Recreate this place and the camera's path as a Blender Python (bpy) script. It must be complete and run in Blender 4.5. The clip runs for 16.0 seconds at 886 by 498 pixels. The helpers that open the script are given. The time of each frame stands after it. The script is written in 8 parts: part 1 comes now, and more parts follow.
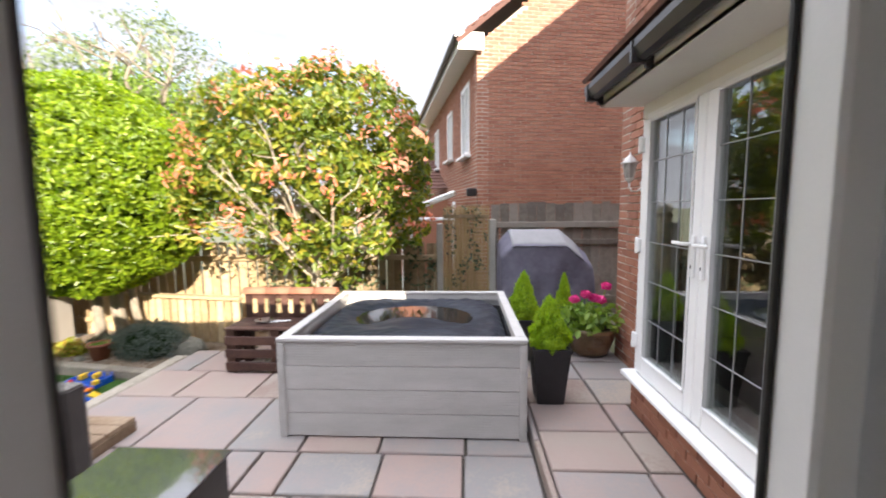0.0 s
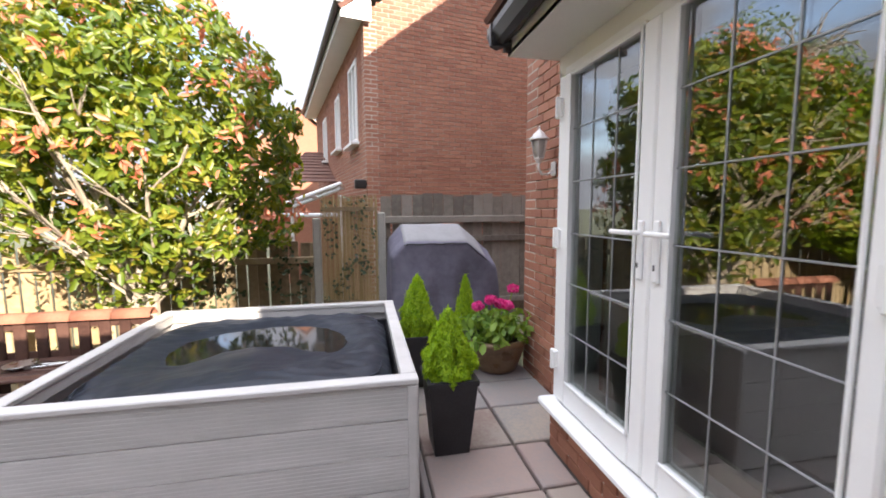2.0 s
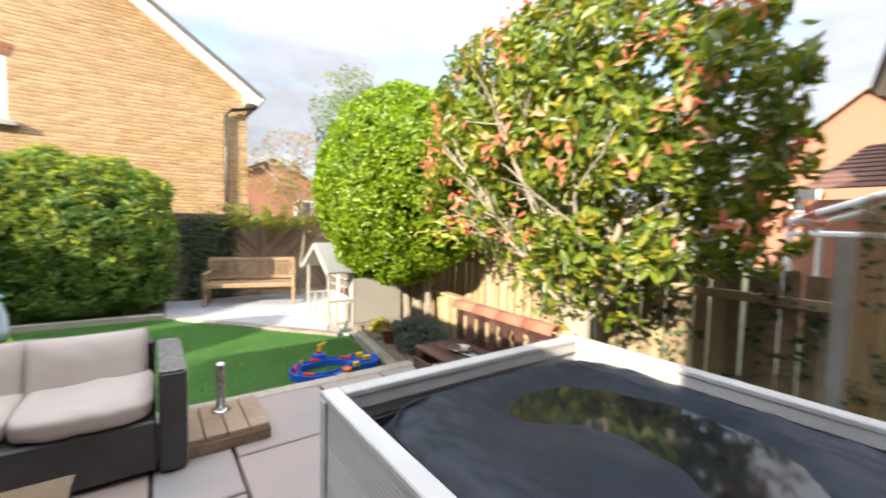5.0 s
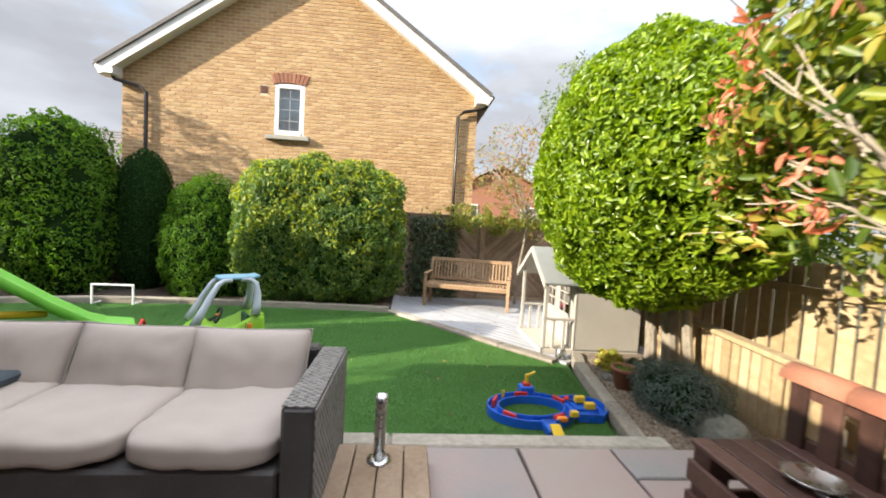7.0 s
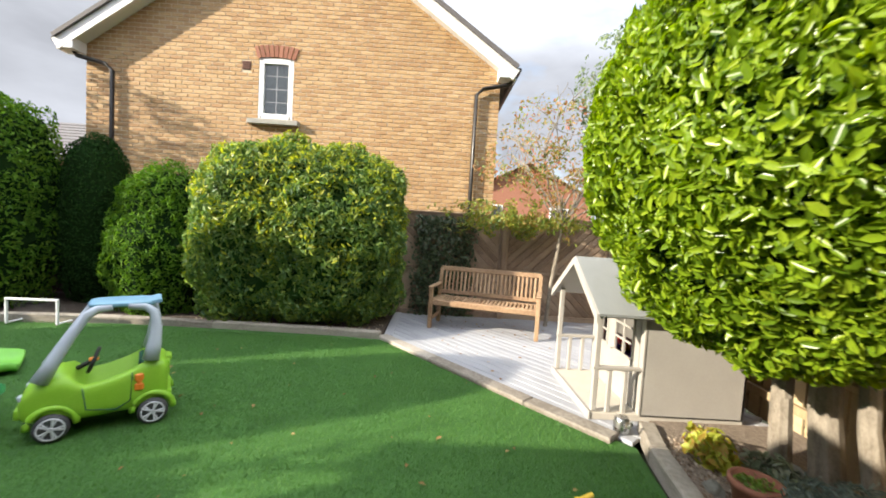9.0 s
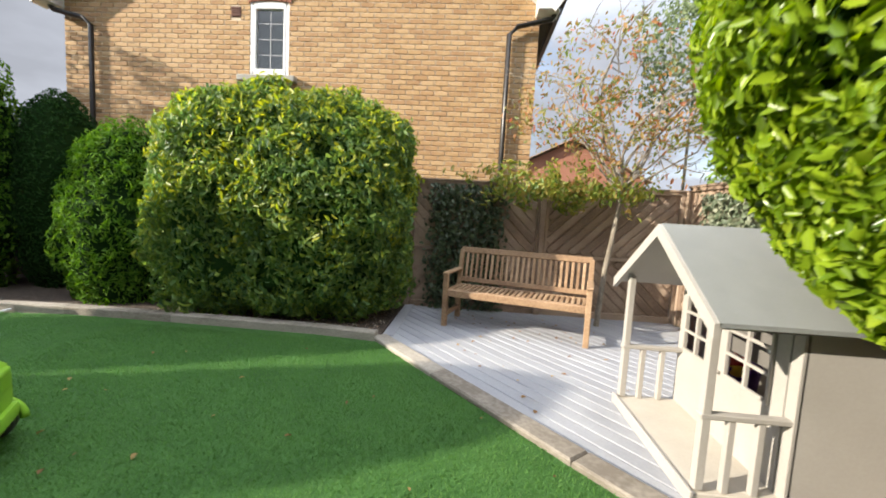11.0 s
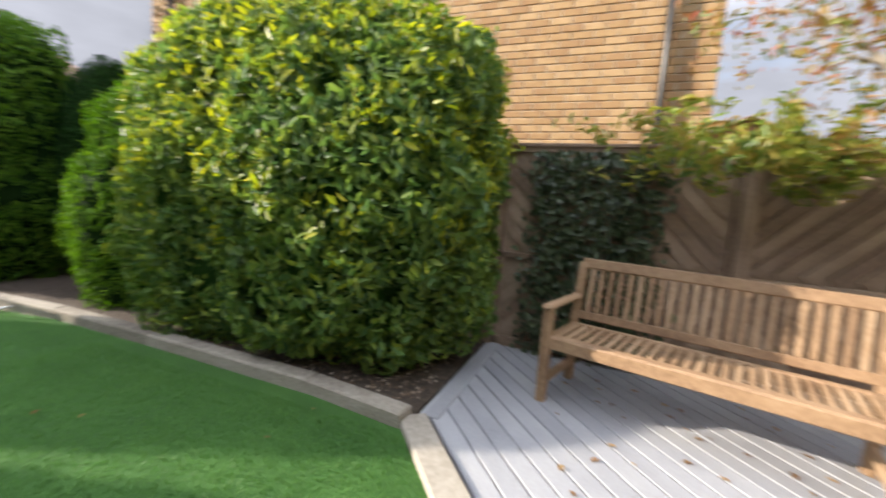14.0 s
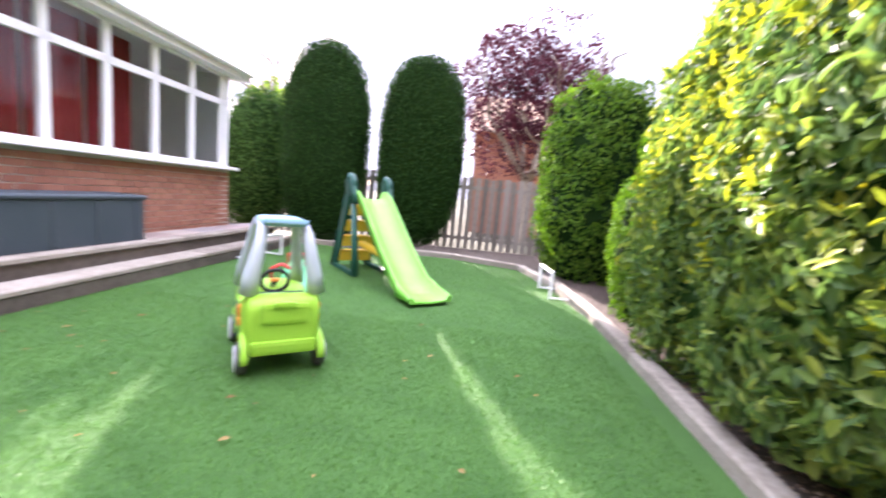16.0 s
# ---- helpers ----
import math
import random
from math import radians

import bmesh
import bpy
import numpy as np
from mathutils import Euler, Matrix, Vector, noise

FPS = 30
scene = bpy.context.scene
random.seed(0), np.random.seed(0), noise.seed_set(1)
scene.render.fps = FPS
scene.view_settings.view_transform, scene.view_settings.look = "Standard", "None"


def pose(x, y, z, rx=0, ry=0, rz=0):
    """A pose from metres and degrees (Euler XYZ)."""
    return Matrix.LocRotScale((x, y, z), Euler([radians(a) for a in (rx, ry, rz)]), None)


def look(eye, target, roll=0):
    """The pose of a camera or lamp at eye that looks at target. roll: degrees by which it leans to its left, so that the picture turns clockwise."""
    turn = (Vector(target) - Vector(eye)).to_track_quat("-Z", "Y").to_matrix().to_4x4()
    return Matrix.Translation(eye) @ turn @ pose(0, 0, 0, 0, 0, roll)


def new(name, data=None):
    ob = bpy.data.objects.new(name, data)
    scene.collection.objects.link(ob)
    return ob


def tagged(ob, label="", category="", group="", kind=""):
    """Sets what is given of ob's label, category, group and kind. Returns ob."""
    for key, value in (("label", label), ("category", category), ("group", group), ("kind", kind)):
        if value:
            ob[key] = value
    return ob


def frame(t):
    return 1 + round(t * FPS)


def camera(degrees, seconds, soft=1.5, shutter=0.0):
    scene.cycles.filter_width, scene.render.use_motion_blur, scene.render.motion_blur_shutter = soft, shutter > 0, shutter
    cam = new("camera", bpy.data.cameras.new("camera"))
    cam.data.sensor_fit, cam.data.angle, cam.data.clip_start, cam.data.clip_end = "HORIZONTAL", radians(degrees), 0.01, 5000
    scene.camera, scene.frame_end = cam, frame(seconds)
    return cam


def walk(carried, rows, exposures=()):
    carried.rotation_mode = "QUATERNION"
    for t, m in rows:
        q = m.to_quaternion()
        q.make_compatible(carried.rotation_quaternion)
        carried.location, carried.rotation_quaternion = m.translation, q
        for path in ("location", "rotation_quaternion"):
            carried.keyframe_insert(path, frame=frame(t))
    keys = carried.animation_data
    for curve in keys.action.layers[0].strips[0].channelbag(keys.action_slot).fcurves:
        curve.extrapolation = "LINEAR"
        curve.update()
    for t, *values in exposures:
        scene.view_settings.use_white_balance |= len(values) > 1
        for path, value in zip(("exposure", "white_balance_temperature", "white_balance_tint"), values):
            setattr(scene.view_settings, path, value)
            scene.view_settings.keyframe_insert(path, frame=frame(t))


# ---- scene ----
cam = camera(95.4, 16.0, soft=1.8, shutter=0.5)
SUN_STRENGTH, SKY_STRENGTH = 4.5, 0.15
CLOUD_LOW, CLOUD_HIGH = (1.75, 1.82, 1.98, 1), (10.0, 10.5, 11.5, 1)
EXPOSURES = [(0.0, 1.98, 6550, 15), (1.5, 1.88, 6500, 16), (3.0, 1.92, 6500, 16), (4.5, 1.8, 6450, 12), (5.2, 1.65, 6450, 10), (7.5, 1.45, 6500, 10), (10.3, 1.35, 6350, 11),
             (11.5, 1.12, 6300, 11), (13.0, 1.0, 6400, 14), (13.6, 1.05, 6400, 13), (14.2, 1.5, 6300, 14), (14.7, 2.1, 6200, 18), (15.3, 2.6, 6150, 30), (16.0, 2.65, 6050, 32)]
PATH = [
    (0, (0.932, -0.118, 1.607), (0.834, 1.871, 1.409), -0.5),
    (0.5, (0.963, 0.155, 1.595), (1.086, 2.142, 1.4), -0.5),
    (1, (0.983, 0.316, 1.61), (1.268, 2.285, 1.406), -0.3),
    (1.5, (1.041, 0.499, 1.567), (1.413, 2.454, 1.361), -0.3),
    (2, (1.136, 0.771, 1.499), (1.522, 2.723, 1.3), -0.3),
    (2.5, (1.199, 0.967, 1.482), (1.518, 2.931, 1.288), 0.1),
    (3, (1.27, 1.132, 1.484), (1.404, 3.119, 1.3), 0.3),
    (3.5, (1.383, 1.321, 1.471), (1.131, 3.297, 1.287), 0.7),
    (4, (1.444, 1.502, 1.457), (0.665, 3.338, 1.301), 0.5),
    (4.3, (1.42, 1.664, 1.443), (0.324, 3.332, 1.305), 0.9),
    (4.5, (1.363, 1.755, 1.431), (0.109, 3.307, 1.299), 1.8),
    (5, (1.196, 2.003, 1.409), (-0.422, 3.172, 1.282), 1.5),
    (5.2, (1.133, 2.074, 1.405), (-0.589, 3.083, 1.283), 2.0),
    (7.3, (-0.163, 2.486, 1.253), (-2.155, 2.613, 1.129), 3.3),
    (7.5, (-0.338, 2.506, 1.249), (-2.331, 2.619, 1.125), 3.3),
    (8, (-0.742, 2.608, 1.256), (-2.737, 2.696, 1.14), 2.8),
    (8.2, (-0.909, 2.651, 1.257), (-2.903, 2.734, 1.14), 3.1),
    (10.4, (-2.622, 3.035, 1.184), (-4.615, 2.951, 1.042), 3.1),
    (11, (-2.981, 3.083, 1.031), (-4.967, 2.936, 0.846), 3.2),
    (11.5, (-3.326, 3.111, 0.969), (-5.308, 2.983, 0.728), 2.7),
    (12, (-3.72, 3.075, 0.942), (-5.704, 3.133, 0.694), 2.5),
    (12.5, (-4.103, 3.073, 0.927), (-6.066, 3.365, 0.682), 2.1),
    (13, (-4.425, 3.099, 0.94), (-6.388, 3.402, 0.707), 1.9),
    (13.3, (-4.648, 3.123, 0.95), (-6.63, 3.247, 0.713), 2.3),
    (13.5, (-4.776, 3.111, 0.945), (-6.761, 3.027, 0.708), 2.4),
    (14, (-5.061, 3.067, 0.92), (-6.91, 2.338, 0.697), 4.0),
    (14.5, (-5.251, 3.098, 0.896), (-6.723, 1.762, 0.676), 5.0),
    (14.7, (-5.319, 3.122, 0.893), (-6.626, 1.626, 0.663), 5.3),
    (15.2, (-5.582, 3.032, 0.877), (-6.329, 1.197, 0.6), 5.8),
    (15.7, (-5.759, 2.908, 0.806), (-5.941, 0.935, 0.53), 5.7),
    (15.8, (-5.779, 2.901, 0.8), (-5.849, 0.915, 0.572), 6.5),
    (16, (-5.796, 2.906, 0.782), (-5.642, 0.929, 0.525), 5.4),
]
walk(cam, [(t, look(eye, target, roll)) for t, eye, target, roll in PATH], EXPOSURES)

# ---- world, sun ----
SUN_TO = Vector((0.351, -0.878, 0.384)).normalized()
world = bpy.data.worlds.new("sky")
scene.world = world
world.use_nodes = True
wt = world.node_tree
wt.nodes.clear()
w_out = wt.nodes.new("ShaderNodeOutputWorld")
w_bg = wt.nodes.new("ShaderNodeBackground")
w_sky = wt.nodes.new("ShaderNodeTexSky")
w_sky.sky_type = 'NISHITA'
w_sky.sun_disc = False
w_sky.sun_elevation = math.asin(SUN_TO.z)
w_sky.sun_rotation = math.atan2(SUN_TO.x, SUN_TO.y)
w_co = wt.nodes.new("ShaderNodeTexCoord")
w_map = wt.nodes.new("ShaderNodeMapping")
w_map.inputs["Scale"].default_value = (1.0, 1.0, 2.6)
w_noise = wt.nodes.new("ShaderNodeTexNoise")
w_noise.inputs["Scale"].default_value = 2.2
w_noise.inputs["Detail"].default_value = 7
w_noise.inputs["Roughness"].default_value = 0.58
w_ramp = wt.nodes.new("ShaderNodeValToRGB")
w_ramp.color_ramp.elements[0].position = 0.29
w_ramp.color_ramp.elements[1].position = 0.49
w_mix = wt.nodes.new("ShaderNodeMix")
w_mix.data_type = 'RGBA'
wt.links.new(w_co.outputs["Generated"], w_map.inputs["Vector"])
wt.links.new(w_map.outputs["Vector"], w_noise.inputs["Vector"])
wt.links.new(w_noise.outputs["Fac"], w_ramp.inputs["Fac"])
wt.links.new(w_ramp.outputs["Color"], w_mix.inputs["Factor"])
wt.links.new(w_sky.outputs["Color"], w_mix.inputs[6])
# an overcast layer is about three times brighter overhead than near the horizon
w_sep = wt.nodes.new("ShaderNodeSeparateXYZ")
w_cloud = wt.nodes.new("ShaderNodeMix")
w_cloud.data_type = 'RGBA'
w_cloud.inputs[6].default_value = CLOUD_LOW
w_cloud.inputs[7].default_value = CLOUD_HIGH
w_rise = wt.nodes.new("ShaderNodeMapRange")
w_rise.inputs["From Min"].default_value = 0.36
w_rise.inputs["From Max"].default_value = 0.95
w_grey = wt.nodes.new("ShaderNodeTexNoise")
w_grey.inputs["Scale"].default_value = 3.4
w_grey.inputs["Detail"].default_value = 6
w_tone = wt.nodes.new("ShaderNodeMapRange")
w_tone.inputs["From Min"].default_value = 0.35
w_tone.inputs["From Max"].default_value = 0.65
w_tone.inputs["To Min"].default_value = 0.78
w_tone.inputs["To Max"].default_value = 1.12
w_mul = wt.nodes.new("ShaderNodeVectorMath")
w_mul.operation = 'SCALE'
wt.links.new(w_co.outputs["Generated"], w_sep.inputs["Vector"])
wt.links.new(w_sep.outputs["Z"], w_rise.inputs["Value"])
wt.links.new(w_rise.outputs["Result"], w_cloud.inputs["Factor"])
wt.links.new(w_map.outputs["Vector"], w_grey.inputs["Vector"])
wt.links.new(w_grey.outputs["Fac"], w_tone.inputs["Value"])
wt.links.new(w_cloud.outputs[2], w_mul.inputs[0])
wt.links.new(w_tone.outputs["Result"], w_mul.inputs["Scale"])
wt.links.new(w_mul.outputs["Vector"], w_mix.inputs[7])
wt.links.new(w_mix.outputs[2], w_bg.inputs["Color"])
w_bg.inputs["Strength"].default_value = SKY_STRENGTH
wt.links.new(w_bg.outputs["Background"], w_out.inputs["Surface"])

sun_data = bpy.data.lights.new("sun", 'SUN')
sun_data.energy = SUN_STRENGTH
sun_data.angle = radians(0.55)
sun_data.color = (1.0, 0.90, 0.74)
sun_ob = new("sun", sun_data)
sun_ob.matrix_world = look(SUN_TO * 60, (0, 0, 0))

# ---- materials ----
MATS = {}


def mat(name, cols, rough=0.7, scale=6.0, fine=60.0, bump=0.15, metal=0.0, rand=0.15, spec=0.4, fine_amt=0.35,
        island=False, stretch=(1, 1, 1), transl=0.0, coat=0.0, bump_dist=0.01):
    """Two scales of noise over two or three base colours, a shift per piece, and fine relief."""
    m = bpy.data.materials.new(name)
    m.use_nodes = True
    nt = m.node_tree
    nt.nodes.clear()
    N, K = nt.nodes.new, nt.links.new
    out = N("ShaderNodeOutputMaterial")
    bs = N("ShaderNodeBsdfPrincipled")
    co = N("ShaderNodeTexCoord")
    mp = N("ShaderNodeMapping")
    mp.inputs["Scale"].default_value = stretch
    if island:
        geo = N("ShaderNodeNewGeometry")
        rnd = geo.outputs["Random Per Island"]
    else:
        info = N("ShaderNodeObjectInfo")
        rnd = info.outputs["Random"]
    off = N("ShaderNodeVectorMath")
    off.operation = 'MULTIPLY_ADD'
    comb = N("ShaderNodeCombineXYZ")
    for i in range(3):
        K(rnd, comb.inputs[i])
    K(comb.outputs[0], off.inputs[0])
    off.inputs[1].default_value = (13.0, 7.0, 5.0)
    K(co.outputs["Object"], mp.inputs["Vector"])
    K(mp.outputs["Vector"], off.inputs[2])
    n1 = N("ShaderNodeTexNoise")
    n1.inputs["Scale"].default_value = scale
    n1.inputs["Detail"].default_value = 4
    K(off.outputs[0], n1.inputs["Vector"])
    n2 = N("ShaderNodeTexNoise")
    n2.inputs["Scale"].default_value = fine
    n2.inputs["Detail"].default_value = 3
    K(off.outputs[0], n2.inputs["Vector"])
    # value = n1*(1-f) + n2*f, shifted by the piece
    a = N("ShaderNodeMix")
    a.data_type = 'FLOAT'
    a.inputs["Factor"].default_value = fine_amt
    K(n1.outputs["Fac"], a.inputs[2])
    K(n2.outputs["Fac"], a.inputs[3])
    sh = N("ShaderNodeMath")
    sh.operation = 'MULTIPLY_ADD'
    K(rnd, sh.inputs[0])
    sh.inputs[1].default_value = rand
    K(a.outputs[0], sh.inputs[2])
    sub = N("ShaderNodeMath")
    sub.operation = 'SUBTRACT'
    K(sh.outputs[0], sub.inputs[0])
    sub.inputs[1].default_value = rand * 0.5
    ramp = N("ShaderNodeValToRGB")
    els = ramp.color_ramp.elements
    stops = [0.3 + 0.4 * i / (len(cols) - 1) for i in range(len(cols))] if len(cols) > 1 else [0.5]
    if rand > 0.5:
        stops = [0.5 + (p - 0.5) * (0.4 + rand) / 0.4 for p in stops]
        stops = [min(max(p, 0.0), 1.0) for p in stops]
    els[0].position, els[0].color = stops[0], (*cols[0], 1)
    els[1].position, els[1].color = stops[-1], (*cols[-1], 1)
    for p, c in list(zip(stops, cols))[1:-1]:
        e = els.new(p)
        e.color = (*c, 1)
    K(sub.outputs[0], ramp.inputs["Fac"])
    K(ramp.outputs["Color"], bs.inputs["Base Color"])
    rr = N("ShaderNodeMapRange")
    rr.inputs["To Min"].default_value = max(rough - 0.12, 0.02)
    rr.inputs["To Max"].default_value = min(rough + 0.12, 1.0)
    K(n1.outputs["Fac"], rr.inputs["Value"])
    K(rr.outputs[0], bs.inputs["Roughness"])
    bs.inputs["Metallic"].default_value = metal
    bs.inputs["Specular IOR Level"].default_value = spec
    bs.inputs["Coat Weight"].default_value = coat
    if bump:
        bm_ = N("ShaderNodeBump")
        bm_.inputs["Strength"].default_value = bump
        bm_.inputs["Distance"].default_value = bump_dist
        K(a.outputs[0], bm_.inputs["Height"])
        K(bm_.outputs["Normal"], bs.inputs["Normal"])
    if transl:
        tr = N("ShaderNodeBsdfTranslucent")
        hs = N("ShaderNodeHueSaturation")
        hs.inputs["Value"].default_value = 1.5
        hs.inputs["Saturation"].default_value = 1.1
        K(ramp.outputs["Color"], hs.inputs["Color"])
        K(hs.outputs["Color"], tr.inputs["Color"])
        mx = N("ShaderNodeMixShader")
        mx.inputs[0].default_value = transl
        K(bs.outputs[0], mx.inputs[1])
        K(tr.outputs[0], mx.inputs[2])
        K(mx.outputs[0], out.inputs["Surface"])
    else:
        K(bs.outputs[0], out.inputs["Surface"])
    MATS[name] = m
    return m


def glass_mat(name, tint=(0.9, 0.95, 0.93), r0=0.06):
    """Thin window glass: clear straight through, with a mirror gloss that grows at grazing angles."""
    m = bpy.data.materials.new(name)
    m.use_nodes = True
    nt = m.node_tree
    nt.nodes.clear()
    out = nt.nodes.new("ShaderNodeOutputMaterial")
    tr = nt.nodes.new("ShaderNodeBsdfTransparent")
    tr.inputs[0].default_value = (*tint, 1)
    gl = nt.nodes.new("ShaderNodeBsdfGlossy")
    gl.inputs["Roughness"].default_value = 0.01
    lw = nt.nodes.new("ShaderNodeLayerWeight")
    lw.inputs["Blend"].default_value = 0.5
    pw = nt.nodes.new("ShaderNodeMath")
    pw.operation = 'POWER'
    pw.inputs[1].default_value = 4.0
    fr = nt.nodes.new("ShaderNodeMath")
    fr.operation = 'MULTIPLY_ADD'
    fr.inputs[1].default_value = 1.0 - r0
    fr.inputs[2].default_value = r0
    nt.links.new(lw.outputs["Facing"], pw.inputs[0])
    nt.links.new(pw.outputs[0], fr.inputs[0])
    mx = nt.nodes.new("ShaderNodeMixShader")
    nt.links.new(fr.outputs[0], mx.inputs[0])
    nt.links.new(tr.outputs[0], mx.inputs[1])
    nt.links.new(gl.outputs[0], mx.inputs[2])
    nt.links.new(mx.outputs[0], out.inputs["Surface"])
    return m


GLASS = glass_mat("window_glass", (0.66, 0.70, 0.68), 0.23)
GLASS_CLEAR = glass_mat("conservatory_glass", (0.80, 0.83, 0.82), 0.03)
UPVC = mat("white_upvc", [(0.74, 0.75, 0.74), (0.80, 0.80, 0.79)], rough=0.35, scale=3, fine=200, bump=0.02, rand=0.05)
CREAM = mat("cream_soffit", [(0.66, 0.64, 0.58), (0.74, 0.72, 0.66)], rough=0.5, scale=3, fine=80, bump=0.03, rand=0.05)
GREY_UPVC = mat("grey_door_frame", [(0.40, 0.41, 0.39), (0.46, 0.47, 0.45)], rough=0.4, scale=3, fine=160, bump=0.02)
RUBBER = mat("black_rubber_seal", [(0.015, 0.015, 0.015), (0.03, 0.03, 0.03)], rough=0.6, scale=8)
BLACK_PL = mat("black_gutter_plastic", [(0.018, 0.017, 0.017), (0.035, 0.033, 0.032)], rough=0.35, scale=8, fine=90, bump=0.05)
LEAD = mat("lead_strip", [(0.30, 0.31, 0.32), (0.42, 0.43, 0.44)], rough=0.45, metal=0.6, scale=20)
CHROME = mat("brushed_steel", [(0.45, 0.45, 0.44), (0.6, 0.6, 0.59)], rough=0.28, metal=1.0, scale=20, fine=200, bump=0.03)
RED_BRICK = mat("red_brick", [(0.20, 0.080, 0.050), (0.30, 0.130, 0.082), (0.38, 0.180, 0.115)], rough=0.85, scale=14, fine=90,
                bump=0.5, rand=0.55, island=True, bump_dist=0.006)
RED_BRICK_P = mat("red_brick_piece", [(0.20, 0.080, 0.050), (0.30, 0.130, 0.082), (0.38, 0.180, 0.115)], rough=0.85, scale=14,
                  fine=90, bump=0.5, rand=0.55, bump_dist=0.006)
BUFF_BRICK = mat("buff_brick", [(0.345, 0.205, 0.098), (0.41, 0.26, 0.122), (0.48, 0.325, 0.17)], rough=0.85, scale=10, fine=80,
                 bump=0.4, rand=0.42, island=True, bump_dist=0.006)
BUFF_BRICK_P = mat("buff_brick_piece", [(0.345, 0.205, 0.098), (0.41, 0.26, 0.122), (0.48, 0.325, 0.17)], rough=0.85, scale=10,
                   fine=80, bump=0.4, rand=0.42, bump_dist=0.006)
MORTAR = mat("mortar", [(0.40, 0.35, 0.29), (0.52, 0.46, 0.39)], rough=0.95, scale=5, fine=120, bump=0.3)
MORTAR_PALE = mat("pale_mortar", [(0.54, 0.45, 0.32), (0.64, 0.55, 0.42)], rough=0.95, scale=5, fine=120, bump=0.3)
SLAB = mat("sandstone_paving", [(0.23, 0.17, 0.145), (0.29, 0.245, 0.21), (0.30, 0.225, 0.20), (0.225, 0.215, 0.21), (0.32, 0.27, 0.225)],
           rough=0.75, scale=2.3, fine=45, bump=0.5, rand=0.9, fine_amt=0.3, bump_dist=0.008)
JOINT = mat("paving_joint", [(0.045, 0.04, 0.035), (0.09, 0.08, 0.065)], rough=0.95, scale=9, fine=120, bump=0.6)
SLEEPER = mat("weathered_sleeper", [(0.16, 0.135, 0.105), (0.26, 0.23, 0.185), (0.35, 0.315, 0.26)], rough=0.85, scale=3, fine=26,
              bump=0.6, rand=0.25, stretch=(1, 1, 5), fine_amt=0.5, bump_dist=0.01)
# darker copy of SLEEPER that paints the shade on the step risers
SLEEPER_DARK = mat("shaded_sleeper_riser", [(0.045, 0.036, 0.028), (0.08, 0.066, 0.052), (0.12, 0.10, 0.08)], rough=0.85, scale=3, fine=26,
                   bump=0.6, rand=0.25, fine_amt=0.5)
DECK = mat("painted_decking", [(0.25, 0.255, 0.27), (0.30, 0.305, 0.32), (0.35, 0.355, 0.365)], rough=0.6, scale=2.5, fine=60,
           bump=0.25, rand=0.2)
PH_PAINT = mat("cream_playhouse_paint", [(0.33, 0.308, 0.275), (0.385, 0.362, 0.325)], rough=0.65, scale=3, fine=70, bump=0.12, rand=0.1)
PH_ROOF = mat("grey_roof_felt", [(0.19, 0.20, 0.195), (0.25, 0.26, 0.25)], rough=0.9, scale=5, fine=300, bump=0.5, fine_amt=0.6)
PH_FLOOR = mat("playhouse_floor", [(0.40, 0.36, 0.30), (0.48, 0.44, 0.37)], rough=0.8, scale=5, fine=60, bump=0.2)
TEAK = mat("teak_slats", [(0.20, 0.12, 0.065), (0.32, 0.205, 0.115), (0.41, 0.285, 0.175)], rough=0.6, scale=4, fine=40, bump=0.3,
           rand=0.25, stretch=(1, 1, 1), fine_amt=0.5)
FENCE = mat("weathered_fence_board", [(0.17, 0.125, 0.07), (0.27, 0.20, 0.115), (0.35, 0.275, 0.17)], rough=0.85, scale=3,
            fine=28, bump=0.5, rand=0.4, stretch=(5, 5, 1), fine_amt=0.5)
# paler copy of FENCE; sunlight on the boards is put into the colour
FENCE_PALE = mat("sunlit_fence_board", [(0.30, 0.215, 0.115), (0.40, 0.30, 0.17), (0.48, 0.38, 0.235)], rough=0.8, scale=3, fine=28,
                 bump=0.4, rand=0.4, stretch=(5, 5, 1), fine_amt=0.5)
FENCE_GREY = mat("grey_fence_board", [(0.13, 0.115, 0.095), (0.20, 0.18, 0.15), (0.27, 0.245, 0.21)], rough=0.9, scale=3,
                 fine=28, bump=0.5, rand=0.4, stretch=(5, 5, 1), fine_amt=0.5)
FENCE_PANEL = mat("brown_panel_slat", [(0.20, 0.138, 0.096), (0.30, 0.215, 0.15), (0.38, 0.285, 0.205)], rough=0.8, scale=4, fine=40,
                  bump=0.4, rand=0.35, fine_amt=0.4)
CONCRETE = mat("concrete_post", [(0.26, 0.25, 0.22), (0.36, 0.35, 0.31)], rough=0.9, scale=6, fine=120, bump=0.4)
REED = mat("reed_screen", [(0.22, 0.15, 0.06), (0.37, 0.27, 0.13), (0.46, 0.36, 0.19)], rough=0.8, scale=5, fine=60, bump=0.3,
           rand=0.6, island=True)
TURF = mat("artificial_turf", [(0.031, 0.090, 0.019), (0.053, 0.135, 0.029), (0.076, 0.172, 0.038)], rough=0.8, scale=3.0, fine=260,
           bump=0.8, fine_amt=0.6, spec=0.2, bump_dist=0.02)
BLADE = mat("turf_blade", [(0.041, 0.118, 0.020), (0.072, 0.178, 0.032), (0.122, 0.238, 0.052)], rough=0.55, scale=2, fine=30, bump=0,
            rand=0.7, island=True, transl=0.25, spec=0.3)
